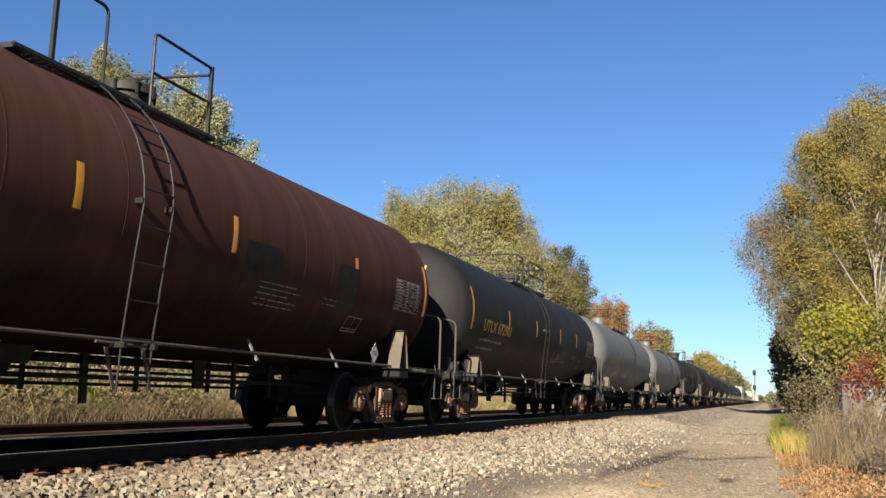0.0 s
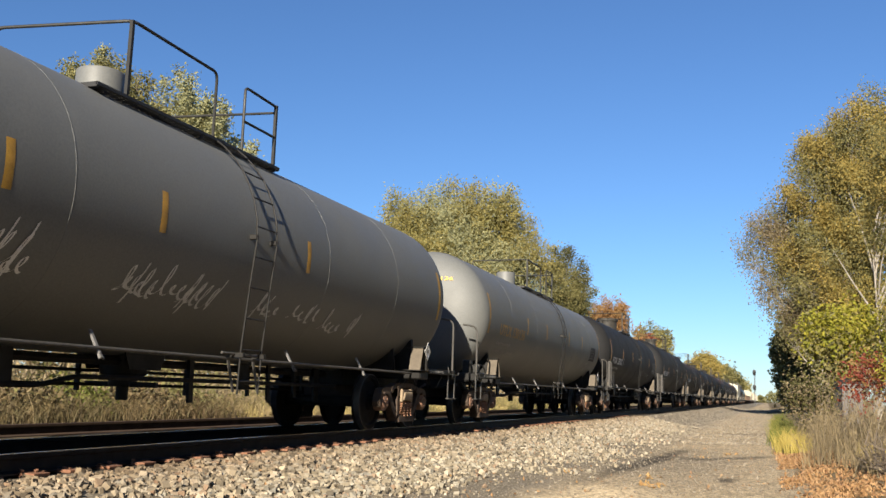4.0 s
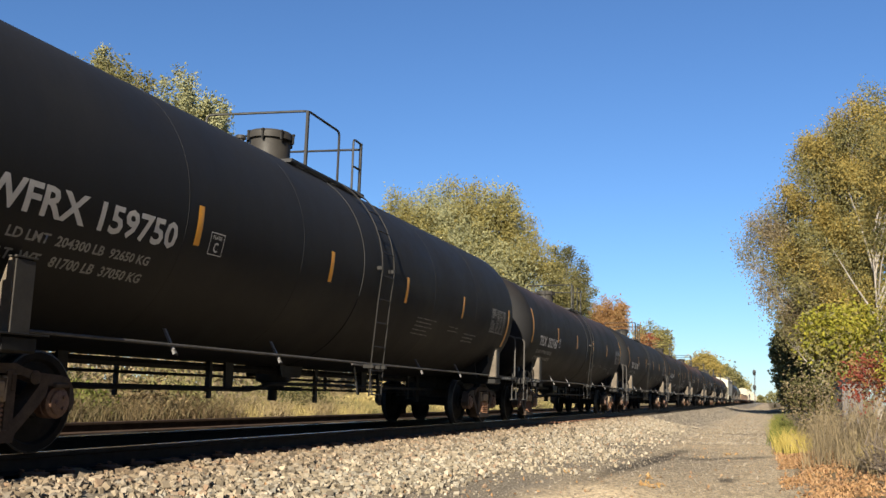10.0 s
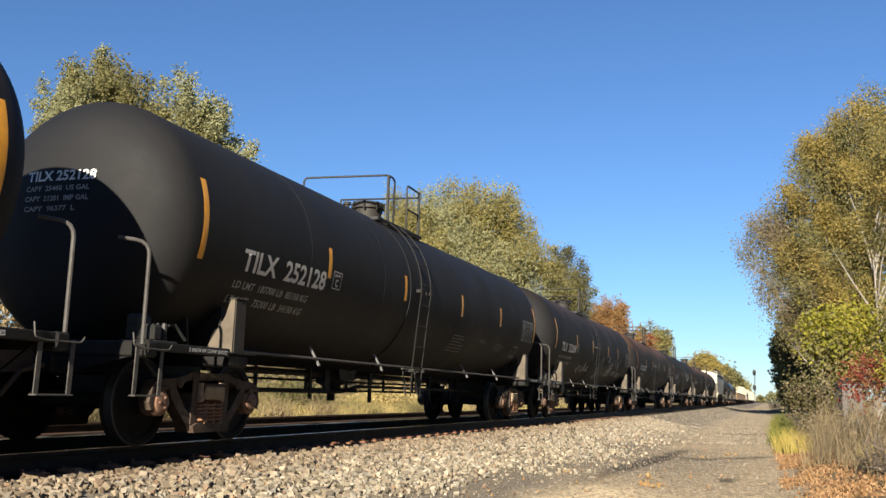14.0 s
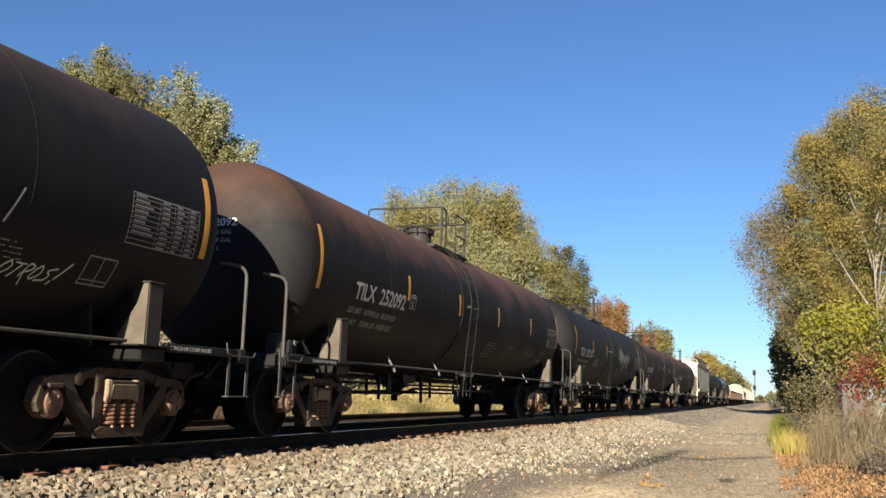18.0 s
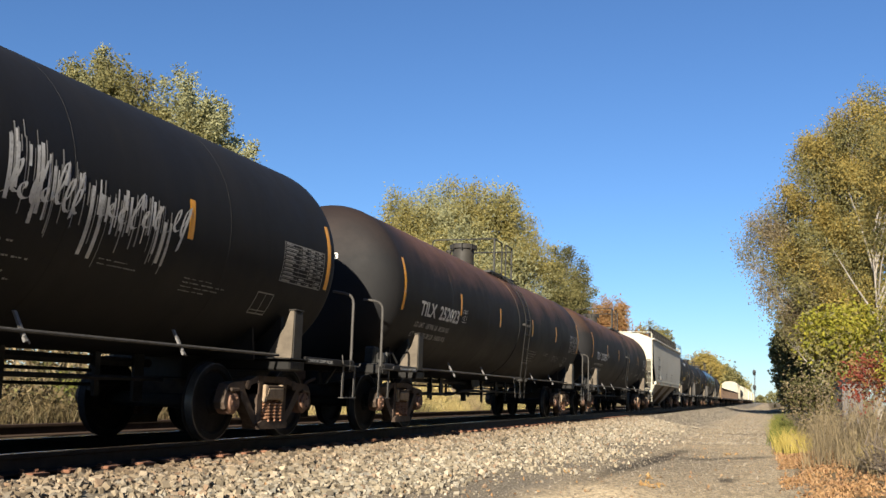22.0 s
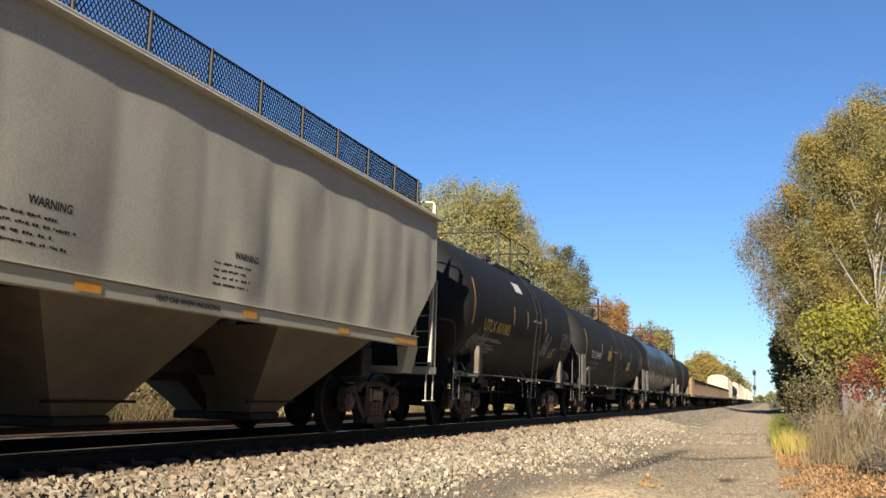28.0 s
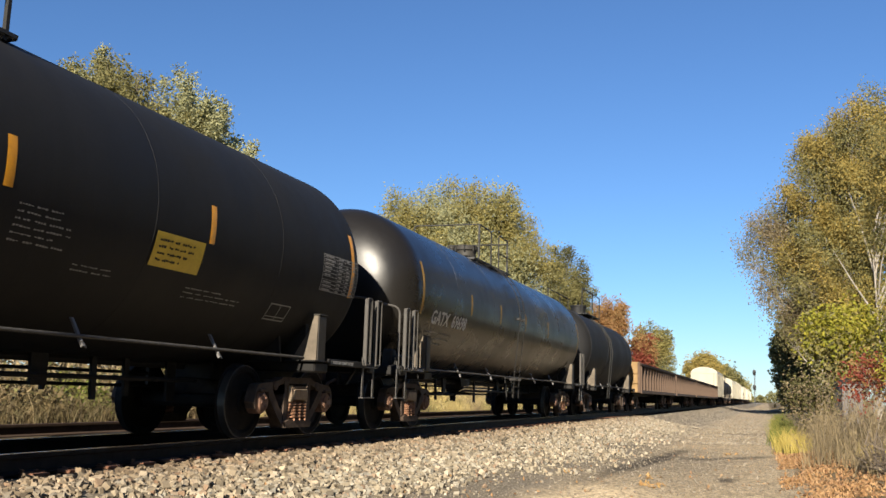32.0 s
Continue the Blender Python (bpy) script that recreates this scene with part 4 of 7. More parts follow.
    for k in range(7):
        y = -tc + 1.5 + k * (2 * tc - 3.0) / 6 + rnd.uniform(-0.3, 0.3)
        h = rnd.choice((0.5, 0.55, 0.6))
        part("rod_hanger", Geo().box(-0.37, -0.32, y, y + 0.04, h, zc - R + 0.1), car, material=M_FRAME)
    for y, w, z in ((-tc + 1.75, 0.16, 0.55), (-2.6, 0.07, 0.48), (-2.05, 0.20, 0.62), (ladder + 0.75, 0.10, 0.42), (2.35, 0.24, 0.60), (3.1, 0.08, 0.46), (tc - 2.4, 0.09, 0.5), (tc - 1.75, 0.18, 0.44)):
        y += rnd.uniform(-0.15, 0.15)
        part("brake_lever", Geo().prism([(y, zc - R + 0.1), (y + w, zc - R + 0.1), (y + w * 0.9 + 0.03, z), (y + 0.03, z)], 0.15, 0.19, "yz"), car, material=M_FRAME)
    part("brake_rod", Geo().tube(bent([(0.2, -tc + 1.3, 0.60), (0.2, -1.4, 0.60), (0.34, -1.1, 0.70), (0.34, tc - 1.3, 0.70)], 0.15), 0.03, 6), car, material=M_FRAME)
    g = Geo()
    g.lathe([(0.16, 0.62), (0.16, 0.7), (0.26, 0.74), (0.30, zc - R + 0.12)], 18, pose(0, ladder - 0.3, 0))
    g.lathe([(0.07, 0.45), (0.07, 0.63)], 12, pose(0, ladder - 0.3, 0))
    g.box(-0.5, 0.5, ladder - 0.36, ladder - 0.3, 0.6, 0.66, 0.01)
    part("bottom_outlet", g, car, None, "bottom outlet valve", material=M_FRAME)
    for s in (-1, 1):
        part("skid", Geo().prism([(-0.4, zc - R + 0.1), (0.4, zc - R + 0.1), (0.28, 0.80), (-0.28, 0.80)], -0.3, -0.28, "yz"), car, pose(0.0, ladder - 0.3, 0) if s < 0 else pose(0.58, ladder - 0.3, 0), material=M_FRAME)
    # brake valve cluster and reservoir at the ends
    def valves():
        g = Geo()
        g.box(-0.16, 0.28, -0.14, 0.24, 1.03, 1.075, 0.01)
        g.box(-0.12, 0.06, -0.1, 0.1, 1.06, 1.34, 0.03)
        g.box(0.06, 0.2, -0.07, 0.09, 1.06, 1.24, 0.03)
        for k in range(4):
            g.lathe([(0.03, 0), (0.03, 0.18), (0.02, 0.2)], 8, pose(-0.05 + 0.07 * k, 0.16, 1.06))
        g.tube([(0.1, 0.1, 1.2), (0.22, 0.25, 1.25), (0.25, 0.4, 1.1)], 0.018, 6)
        return g
    tagged(part("brake_valve", shared("brake_valve", valves, M_PIPE_D), car, pose(1.12, -(half - 0.85), 0)), kind="stuff")
    if loops:
        def hold():
            g = Geo()
            g.box(-0.03, 0.03, -0.09, -0.05, 0, 1.0, 0.008)
            g.tube(bent([(0.02, -0.07, 0.02), (0.02, 0.07, 0.02), (0.02, 0.07, 1.0), (0.02, -0.07, 1.0)], 0.03), 0.012, 6)
            return g
        for s in (-1,) if loops == "front" else (-1, 1):
            for d in (0.18, 0.55):
                part("handhold", shared("handhold", hold, M_PIPE), car, pose(1.44, s * (half - 0.55 - d) + (0.3 if s > 0 else 0.0), 1.0), "tall narrow hand loop")
    if sign:
        sy, sz = sign_at or (tc + 0.42, 1.46)
        def diamond():
            g = Geo()
            g.prism([(0, -0.15), (0.15, 0), (0, 0.15), (-0.15, 0)], 0.0, 0.006, "yz")
            return g
        d = part("placard", shared("placard", diamond, M_WHITE), car, pose(1.47, sy, sz), "white diamond placard with black border")
        g = Geo()
        for k in range(4):
            a, b = [((0, -0.15), (0.15, 0)), ((0.15, 0), (0, 0.15)), ((0, 0.15), (-0.15, 0)), ((-0.15, 0), (0, -0.15))][k]
            g.prism([a, b, (b[0] * 0.88, b[1] * 0.88), (a[0] * 0.88, a[1] * 0.88)], 0.006, 0.009, "yz")
        part("border", g, d, material=M_DARKLET)
        flat_side = lambda z, y: 0.008
        letters(d, sign, -0.07, 0.07, -0.03, 0.03, flat_side, M_DARKLET, 0.002)
        part("placard_post", Geo().box(1.44, 1.47, sy - 0.03, sy + 0.03, min(1.02, sz - 0.1), sz - 0.06, 0.005), car, material=M_FRAME)
    if reservoir:
        g = Geo()
        at = pose(1.12, tc + 0.80, 1.22, 90, 0, 0)
        g.lathe([(0.02, -0.70), (0.15, -0.67), (0.205, -0.58), (0.205, 0.58), (0.15, 0.67), (0.02, 0.70)], 24, at)
        for yy in (-0.42, 0.0, 0.42):
            g.lathe([(0.21, yy - 0.02), (0.217, yy), (0.21, yy + 0.02)], 24, at)
        g.box(0.9, 1.35, tc + 0.1, tc + 1.5, 0.98, 1.03, 0.01)
        part("air_reservoir", g, car, None, "dark cylindrical air reservoir", material=M_TANKLET)
    return car


def ladder_path(R, zc):
    pts = []
    for a in (66, 58, 50, 42, 34, 26, 18, 9, 0):
        t = radians(a)
        off = 0.05 if a > 60 else 0.085
        pts.append(((R + off) * math.cos(t), zc + (R + off) * math.sin(t)))
    pts += [(R + 0.03, zc - 0.5), (R - 0.04, 1.1), (R - 0.06, 0.56)]
    return pts


def ladder_rail(R, zc, dy):
    g = Geo()
    path = [(x, dy, z) for x, z in ladder_path(R, zc)]
    g.tube(path, 0.0115, 6)
    for x, z in ((R + 0.06, zc + 0.02), (R - 0.02, 1.0)):
        g.box(x - 0.14, x + 0.03, dy - 0.03, dy + 0.03, z - 0.03, z + 0.03, 0.006)
    return g


def ladder_rungs(R, zc):
    path = ladder_path(R, zc)
    out, need = [], 0.12
    for (x0, z0), (x1, z1) in zip(path, path[1:]):
        d = math.hypot(x1 - x0, z1 - z0)
        while need < d:
            t = need / d
            out.append((x0 + (x1 - x0) * t, z0 + (z1 - z0) * t))
            need += 0.36
        need -= d
    return out


def on_head(car, s, x0, x1, z0, z1, mat, hl, R=1.40, zc=2.35, head=0.60):
    """Lettering laid on the dished head that faces -y."""
    me = text_mesh(s, "lettering", mat)
    co = np.empty(len(me.vertices) * 3, dtype=np.float32)
    me.vertices.foreach_get("co", co)
    co = co.reshape(-1, 3)
    lo, hi = co.min(0), co.max(0)
    out = np.empty_like(co)
    out[:, 0] = x0 + (co[:, 0] - lo[0]) / (hi[0] - lo[0]) * (x1 - x0)
    out[:, 2] = z0 + (co[:, 1] - lo[1]) / (hi[1] - lo[1]) * (z1 - z0)
    r = np.clip(np.hypot(out[:, 0], out[:, 2] - zc) / R, 0.0, 0.98)
    a = np.arcsin(r ** (1 / 0.78))
    out[:, 1] = -hl - head * np.cos(a) ** 0.9 - 0.012
    me.vertices.foreach_set("co", out.ravel())
    me.materials.clear()
    me.materials.append(mat)
    return tagged(part("lettering", me, car), kind="stuff")
# ---- lettering sets ----
def art_white(mark, load=None, load_dy=0.0, plate_y=None, table_y=6.1, box=None, y=(-6.54, -4.56), z=(1.97, 2.23), mat=None, table=True, extra=None, plate=True, small=True, prints=((1.9, 3.0, 1.62, 1.95, 5), (3.6, 4.2, 1.78, 1.92, 2))):
    def paint(car, shell, rnd):
        m = mat or M_WHITE
        letters(car, mark, y[0], y[1], z[0], z[1], shell, m)
        if load:
            for k, t in enumerate(load):
                letters(car, t, y[0] - 0.05 + load_dy, y[0] + 1.75 + load_dy, z[0] - 0.20 - 0.17 * k, z[0] - 0.11 - 0.17 * k, shell, M_DIMWHITE)
        else:
            flat_art(car, "small_print", word_bars(y[0], y[0] + 1.7, z[0] - 0.42, z[0] - 0.08, 2, rnd), shell, M_DIMWHITE)
        if plate:
            a = plate_y or y[1] + 0.2
            b = a + 0.26
            flat_art(car, "plate_mark", [(a, b, 2.03, 2.04), (a, b, 2.26, 2.27), (a, a + 0.01, 2.03, 2.27), (b - 0.01, b, 2.03, 2.27)], shell, M_WHITE)
            letters(car, "PLATE", a + 0.05, b - 0.05, 2.20, 2.24, shell, M_WHITE)
            letters(car, "C", a + 0.09, b - 0.09, 2.06, 2.17, shell, M_WHITE)
        if small:
            for a, b, z0, z1, rows in prints:
                flat_art(car, "small_print", word_bars(a, b, z0, z1, rows, rnd, 0.26), shell, M_DIMWHITE)
            if not box:
                flat_art(car, "small_print", word_bars(4.6, 5.5, 1.65, 1.85, 3, rnd, 0.34), shell, M_DIMWHITE)
        if table:
            flat_art(car, "data_table", data_table(table_y, table_y + 1.1, 1.96, 2.46, rnd), shell, M_DIMWHITE, label="white stencilled data table")
        if box:
            a, b, z0, z1 = box
            flat_art(car, "stencil_box", [(a, b, z0, z0 + 0.014), (a, b, z1 - 0.014, z1), (a, a + 0.014, z0, z1), (b - 0.014, b, z0, z1), ((a + b) / 2, (a + b) / 2 + 0.012, z0, z1), (a, b, z0 + 0.04, z0 + 0.05)], shell, M_DIMWHITE, label="pale stencilled box")
        if extra:
            extra(car, shell, rnd)
    return paint


def drips(car, shell, rnd):
    """White paint tag: feathered upright strokes with long thin runs."""
    for mat, n, w0, w1 in ((M_SPRAY, 26, 0.018, 0.05), (M_DIMWHITE, 58, 0.008, 0.020), (M_WHITE, 6, 0.014, 0.024)):
        rects = []
        for k in range(n):
            q = (k + rnd.random()) / n
            y = 1.72 + 2.2 * q
            z1 = 2.60 - 0.36 * q + 0.07 * math.sin(9.0 * q + 0.6) + rnd.uniform(-0.12, 0.12)
            rects.append((y, y + rnd.uniform(w0, w1), z1 - 0.12 - 0.55 * rnd.random() ** 1.6, z1))
        flat_art(car, "graffiti", rects, shell, mat, 0.004, "dripping white graffiti tag")
    scrawl(car, 1.7, 4.1, 1.95, 2.5, shell, M_SPRAY, rnd, w=0.034)
    scrawl(car, -4.1, -3.1, 1.66, 2.0, shell, M_SPRAY, rnd, w=0.024)
    scrawl(car, -2.6, -2.05, 1.74, 2.02, shell, M_DIMWHITE, rnd, w=0.03)


GLYPHS = {"L": ("0.25,1 0,0.1 1.5,0",), "O": ("0.5,1 0.1,0.7 0.05,0.25 0.45,0 0.85,0.3 0.9,0.75 0.5,1",), "T": ("-0.1,0.9 1.1,1", "0.55,0.95 0.35,-0.15"), "R": ("0.1,0 0.25,1 0.9,0.85 0.8,0.5 0.2,0.45 1.1,-0.5",),
          "S": ("1,1 0.3,0.85 0.35,0.6 0.8,0.4 0.7,0.1 -0.3,-0.1",), "I": ("0.4,1 0.45,0",), "!": ("0.8,1.6 0.3,0.3", "0.22,0.1 0.14,-0.1"), "U": ("0,1 0.05,0.25 0.4,0 0.75,0.25 0.8,1",), "J": ("0,1 0.7,0.95 0.55,0.1 0.2,0",), "C": ("0.8,1 0.2,0.9 0.1,0.1 0.8,0",),
          "A": ("0.05,0 0.45,1 0.9,0", "0.2,0.4 0.75,0.4"), "E": ("0.8,1 0.1,0.95 0.1,0 0.8,0.02", "0.1,0.5 0.6,0.5"), ":": ("0.3,0.75 0.3,0.6", "0.3,0.25 0.3,0.1"), "Z": ("0,0.7 0.9,1 -0.2,0.3 1.1,0.75 -0.3,0 1.2,0.5 -0.1,-0.4",)}


def sprayed(car, word, y0, y1, z0, z1, shell, mat, rnd, w=0.022, lean=0.35):
    """Hand-drawn word: round-nibbed strokes with a shaky line."""
    vs, fs = [], []
    step = (y1 - y0) / len(word)
    tall = z1 - z0
    for k, ch in enumerate(word):
        marks = GLYPHS[ch]
        for mark in marks:
            pts = []
            for pair in mark.split():
                a, b = (float(v) for v in pair.split(","))
                pts.append(Vector((y0 + step * (k + 0.84 * a) + lean * tall * (b - 0.5) + rnd.uniform(-0.01, 0.01), z0 + tall * b + rnd.uniform(-0.012, 0.012))))
            fine = []
            for p, q in zip(pts, pts[1:]):
                fine += [p.lerp(q, f / 5) for f in range(5)]
            fine.append(pts[-1])
            for _ in range(2):
                fine = [fine[0]] + [(fine[m - 1] + fine[m] * 2 + fine[m + 1]) / 4 for m in range(1, len(fine) - 1)] + [fine[-1]]
            o = len(vs)
            for m, p in enumerate(fine):
                d = (fine[min(m + 1, len(fine) - 1)] - fine[max(m - 1, 0)]).normalized() * w * 0.5 * rnd.uniform(0.75, 1.1)
                vs += [(p.x - d.y, p.y + d.x, 0), (p.x + d.y, p.y - d.x, 0)]
            fs += [(o + 2 * m, o + 2 * m + 1, o + 2 * m + 3, o + 2 * m + 2) for m in range(len(fine) - 1)]
    me = bpy.data.meshes.new("graffiti")
    me.from_pydata(vs, [], fs)
    me.materials.append(mat)
    return tagged(part("graffiti", wrapped(me, shell, 0.008), car, None, "pale sprayed graffiti tag"), kind="stuff")


def scrawls(car, shell, rnd):
    scrawl(car, -3.5, -2.4, 1.40, 1.76, shell, M_SPRAY, rnd, w=0.032)
    scrawl(car, -2.3, -1.5, 1.48, 1.72, shell, M_SPRAY, rnd, w=0.028)
    for word, y0, y1, z0, z1, mat, w, lean in (("O", 0.75, 1.3, 1.25, 1.8, M_DIMWHITE, 0.04, 0.6), ("O", 1.15, 1.55, 1.32, 1.58, M_DIMWHITE, 0.04, 0.0), ("U", 0.1, 0.9, 1.3, 2.0, M_SPRAY, 0.05, 0.5), ("II", 0.62, 0.95, 1.93, 2.12, M_SPRAY, 0.045, 0.0),
                                               ("OU", 1.98, 2.46, 1.93, 2.17, M_SPRAY, 0.026, 0.0), ("O:JICI", 3.02, 4.38, 1.85, 2.11, M_SPRAY, 0.024, 0.0), ("AE!", 4.24, 4.95, 1.82, 2.05, M_SPRAY, 0.024, 0.1),
                                               ("ZZ", 2.42, 3.30, 1.56, 1.96, M_SPRAY, 0.022, 0.3), ("LOTROS!", 2.15, 3.34, 1.49, 1.64, M_WHITE, 0.018, 0.5), ("LOTROS!", 3.54, 4.50, 1.53, 1.66, M_WHITE, 0.017, 0.5), ("LOTROS!", 4.84, 5.68, 1.50, 1.62, M_WHITE, 0.016, 0.5)):
        sprayed(car, word, y0, y1, z0, z1, shell, mat, rnd, w, lean)


def tag_small(car, shell, rnd):
    scrawl(car, 0.95, 1.85, 1.5, 1.9, shell, M_DIMWHITE, rnd, w=0.03)


def scratch(car, shell, rnd):
    for k in range(2):
        scrawl(car, -4.5 + 0.3 * k, -2.9 + 0.2 * k, 1.30 + 0.06 * k, 1.98 - 0.1 * k, shell, M_WHITE, rnd, w=0.026)
        scrawl(car, -1.6, 0.0, 1.45 - 0.05 * k, 1.86, shell, M_SPRAY, rnd, w=0.028)
    scrawl(car, 0.9, 3.8, 1.42, 1.8, shell, M_SPRAY, rnd, w=0.03)


def dark_panels(car, shell, rnd):
    """Patches of fresh black paint over old markings."""
    for y0, y1, z0, z1 in ((1.45, 2.25, 1.78, 2.34), (3.9, 4.55, 1.75, 2.4)):
        flat_art(car, "paint_patch", [(y0, y1, z0, z1)], shell, M_FRAME, 0.004, "square of fresh black paint")


def black_panel(car, shell, rnd):
    flat_art(car, "paint_patch", [(5.3, 6.2, 1.85, 2.3)], shell, M_FRAME, 0.004, "black stencil panel")
    flat_art(car, "small_print", word_bars(5.35, 6.1, 1.9, 2.26, 4, rnd), shell, M_GREY, 0.008)


def placards(car, shell, rnd):
    flat_art(car, "placard", [(-2.63, -1.95, 2.02, 2.36)], shell, M_PLACARD, 0.008, "yellow warning placard")
    flat_art(car, "placard", [(2.53, 3.36, 1.80, 2.14)], shell, M_PLACARD, 0.008, "yellow warning placard")
    flat_art(car, "small_print", word_bars(-2.58, -2.0, 2.06, 2.33, 4, rnd, 0.4), shell, M_DARKLET, 0.011)
    flat_art(car, "small_print", word_bars(2.6, 3.28, 1.84, 2.10, 4, rnd, 0.4), shell, M_DARKLET, 0.011)


def stout(car, shell, rnd):
    flat_art(car, "placard", [(-1.15, -0.48, 3.10, 3.34)], shell, M_WHITE, 0.004, "cream paint patch near the crown")
    for k in range(3):
        scrawl(car, -4.8 + 0.12 * k, -3.6 + 0.1 * k, 1.38 + 0.12 * k, 1.84 + 0.1 * k, shell, M_DIMWHITE, rnd, w=0.03)
    scrawl(car, 1.45, 2.2, 1.72, 2.32, shell, M_SPRAY, rnd, w=0.03)
    scrawl(car, 1.5, 2.95, 1.6, 2.0, shell, M_SPRAY, rnd, w=0.028)
    flat_art(car, "data_table", data_table(3.65, 4.6, 1.98, 2.42, rnd), shell, M_DIMWHITE, label="white stencilled data table")
    flat_art(car, "stencil_box", [(2.9, 3.3, 1.7, 1.714), (2.9, 3.3, 1.93, 1.944), (2.9, 2.914, 1.7, 1.94), (3.286, 3.3, 1.7, 1.94)], shell, M_DIMWHITE, label="pale stencilled box")
    flat_art(car, "small_print", word_bars(-4.1, -2.3, 1.5, 1.9, 3, rnd), shell, M_DIMWHITE)


# ---- the train, front to back ----
TB = ((-4.45, 0.42), (-1.6, 0.42), (1.45, 0.42), (4.25, 0.42))


def bars_at(*ys):
    return tuple((y, 0.42) for y in ys)


def til(u, label, mat, num, ladder, seed, load=None, extra=None, manway=(-0.2, 0.26, 0.40), bars=TB, hoops=(0.02, 0.3, 0.86, 1.5), mark_y=(-6.64, -4.53), print_y=(1.30, 3.02, 4.36, 5.86)):
    car = tank_car(u, label, 7.53, mat, zc=2.385, dip=0.05, seed=seed, ladder=ladder, bars=bars, manway=manway, hoops=hoops, tc=6.68,
                   art=art_white("TILX  " + num, load, y=mark_y, table_y=6.22, box=(print_y[3], print_y[3] + 0.39, 1.53, 1.79), prints=((print_y[0], print_y[0] + 0.96, 1.45, 1.80, 6), (print_y[1], print_y[1] + 0.68, 1.715, 1.80, 2), (print_y[2], print_y[2] + 0.85, 1.62, 1.79, 4)), extra=extra))
    for s, x1, z0, z1, m in (("TILX " + num, 0.44, 2.755, 2.87, M_WHITE), ("CAPY  25460  US GAL", 0.38, 2.645, 2.705, M_DIMWHITE), ("CAPY  21201  IMP GAL", 0.38, 2.535, 2.595, M_DIMWHITE), ("CAPY  96377  L", 0.22, 2.425, 2.485, M_DIMWHITE)):
        on_head(car, s, -0.46, x1, z0, z1, m, 7.53, zc=2.385)
    return car


tank_car(-122.78, "rust-brown weathered tank car, its lower shell blackened as shade", 7.45, M_BROWN, seed=1, tc=6.45, ladder=-0.58, bars=bars_at(-1.36, 1.18, 4.48), hoops=(-0.6, 0.1, 0.84, 1.95), manway=(0.87, 0.27, 0.36), sign="3257", sign_at=(5.08, 1.20), web="narrow",
         seams=(-5.0, -2.2, -0.7, 2.9, 3.7), band=0, art=art_white("- - - - -", None, y=(-6.2, -4.6), plate=False, mat=M_DIMWHITE, table_y=6.0, box=(4.55, 5.05, 1.5, 1.72), extra=dark_panels))
on = tank_car(-105.62, "dull black tank car with faded gold lettering", 7.16, M_OLIVE, front=6.98, seed=2, tc=6.45, ladder=-0.65, zc=2.35, rail=0.62, reservoir=True, bars=bars_at(-4.09, -1.33, 1.59, 3.99), hoops=(-0.62, 0.05, 0.7, 2.4), manway=(0.9, 0.24, 0.34), sign="3257", sign_at=(6.39, 1.30), web=False,
         band=0, art=art_white("UTLX 672901", None, mat=M_GOLD, y=(-6.08, -3.87), plate=False, table_y=5.72, box=(4.85, 5.25, 1.52, 1.78), extra=tag_small))
on_head(on, "UTLX 672901", -0.62, 0.53, 3.11, 3.20, M_GOLD, 6.98)
on = tank_car(-89.0, "grey dusty tank car with scratched graffiti", 7.1, M_GREY, front=6.66, head=0.85, seed=3, tc=6.3, ladder=0.41, bar_mat=M_YELLOW_OLD, bars=bars_at(-3.25, -1.23, 1.88), pipe_z=0.96, web=False, sign_at=(6.30, 1.34), hoops=(-1.6, 0.0, 0.62, 1.42), manway=(-0.7, 0.27, 0.36), plain_top=True, sign="3257",
         band=0, art=art_white("UTLX 670802", None, mat=M_YELLOW_OLD, y=(-5.6, -3.5), plate=False, small=False, table=False, extra=scratch))
on_head(on, "UTLX  670802", -0.16, 0.62, 3.04, 3.12, M_YELLOW_OLD, 6.66, head=0.85)
on = tank_car(-71.74, "grey tank car with faded yellow marks", 6.95, M_GREY, seed=4, tc=6.25, ladder=0.39, bar_mat=M_YELLOW_OLD, bars=bars_at(-3.5, -1.35, 1.65, 3.75), pipe_z=0.90, web=False, rail=0.65, sign_at=(6.30, 1.34), hoops=(-1.64, 0.0, 0.62, 1.42), manway=(-0.7, 0.27, 0.36), plain_top=True, sign="3257",
         band=0, art=art_white("UTLX 130136", None, mat=M_YELLOW_OLD, y=(-6.0, -3.75), plate=False, small=False, table=False, box=(4.9, 5.3, 1.52, 1.76), extra=black_panel))
on_head(on, "UTLX 130136", -0.45, 0.70, 3.04, 3.13, M_GOLD, 6.95)
on = tank_car(-54.46, "dusty black tank car with a wide round manway", 7.62, M_OLIVE, front=7.5, seed=5, tc=6.95, ladder=0.63, zc=2.42, bars=bars_at(-4.33, -1.35, 1.63, 4.68), hoops=(-1.1, 0.1, 0.6, 1.0), manway=(0.06, 0.44, 0.48), loops=True,
         art=art_white("VTGX  255027", ("LD LMT  204300 LB  92650 KG", "LT  WT   81700 LB  37050 KG"), y=(-6.95, -4.42)))
on_head(on, "VTGX 255027", -0.40, 0.61, 2.84, 2.93, M_WHITE, 7.5, zc=2.42)
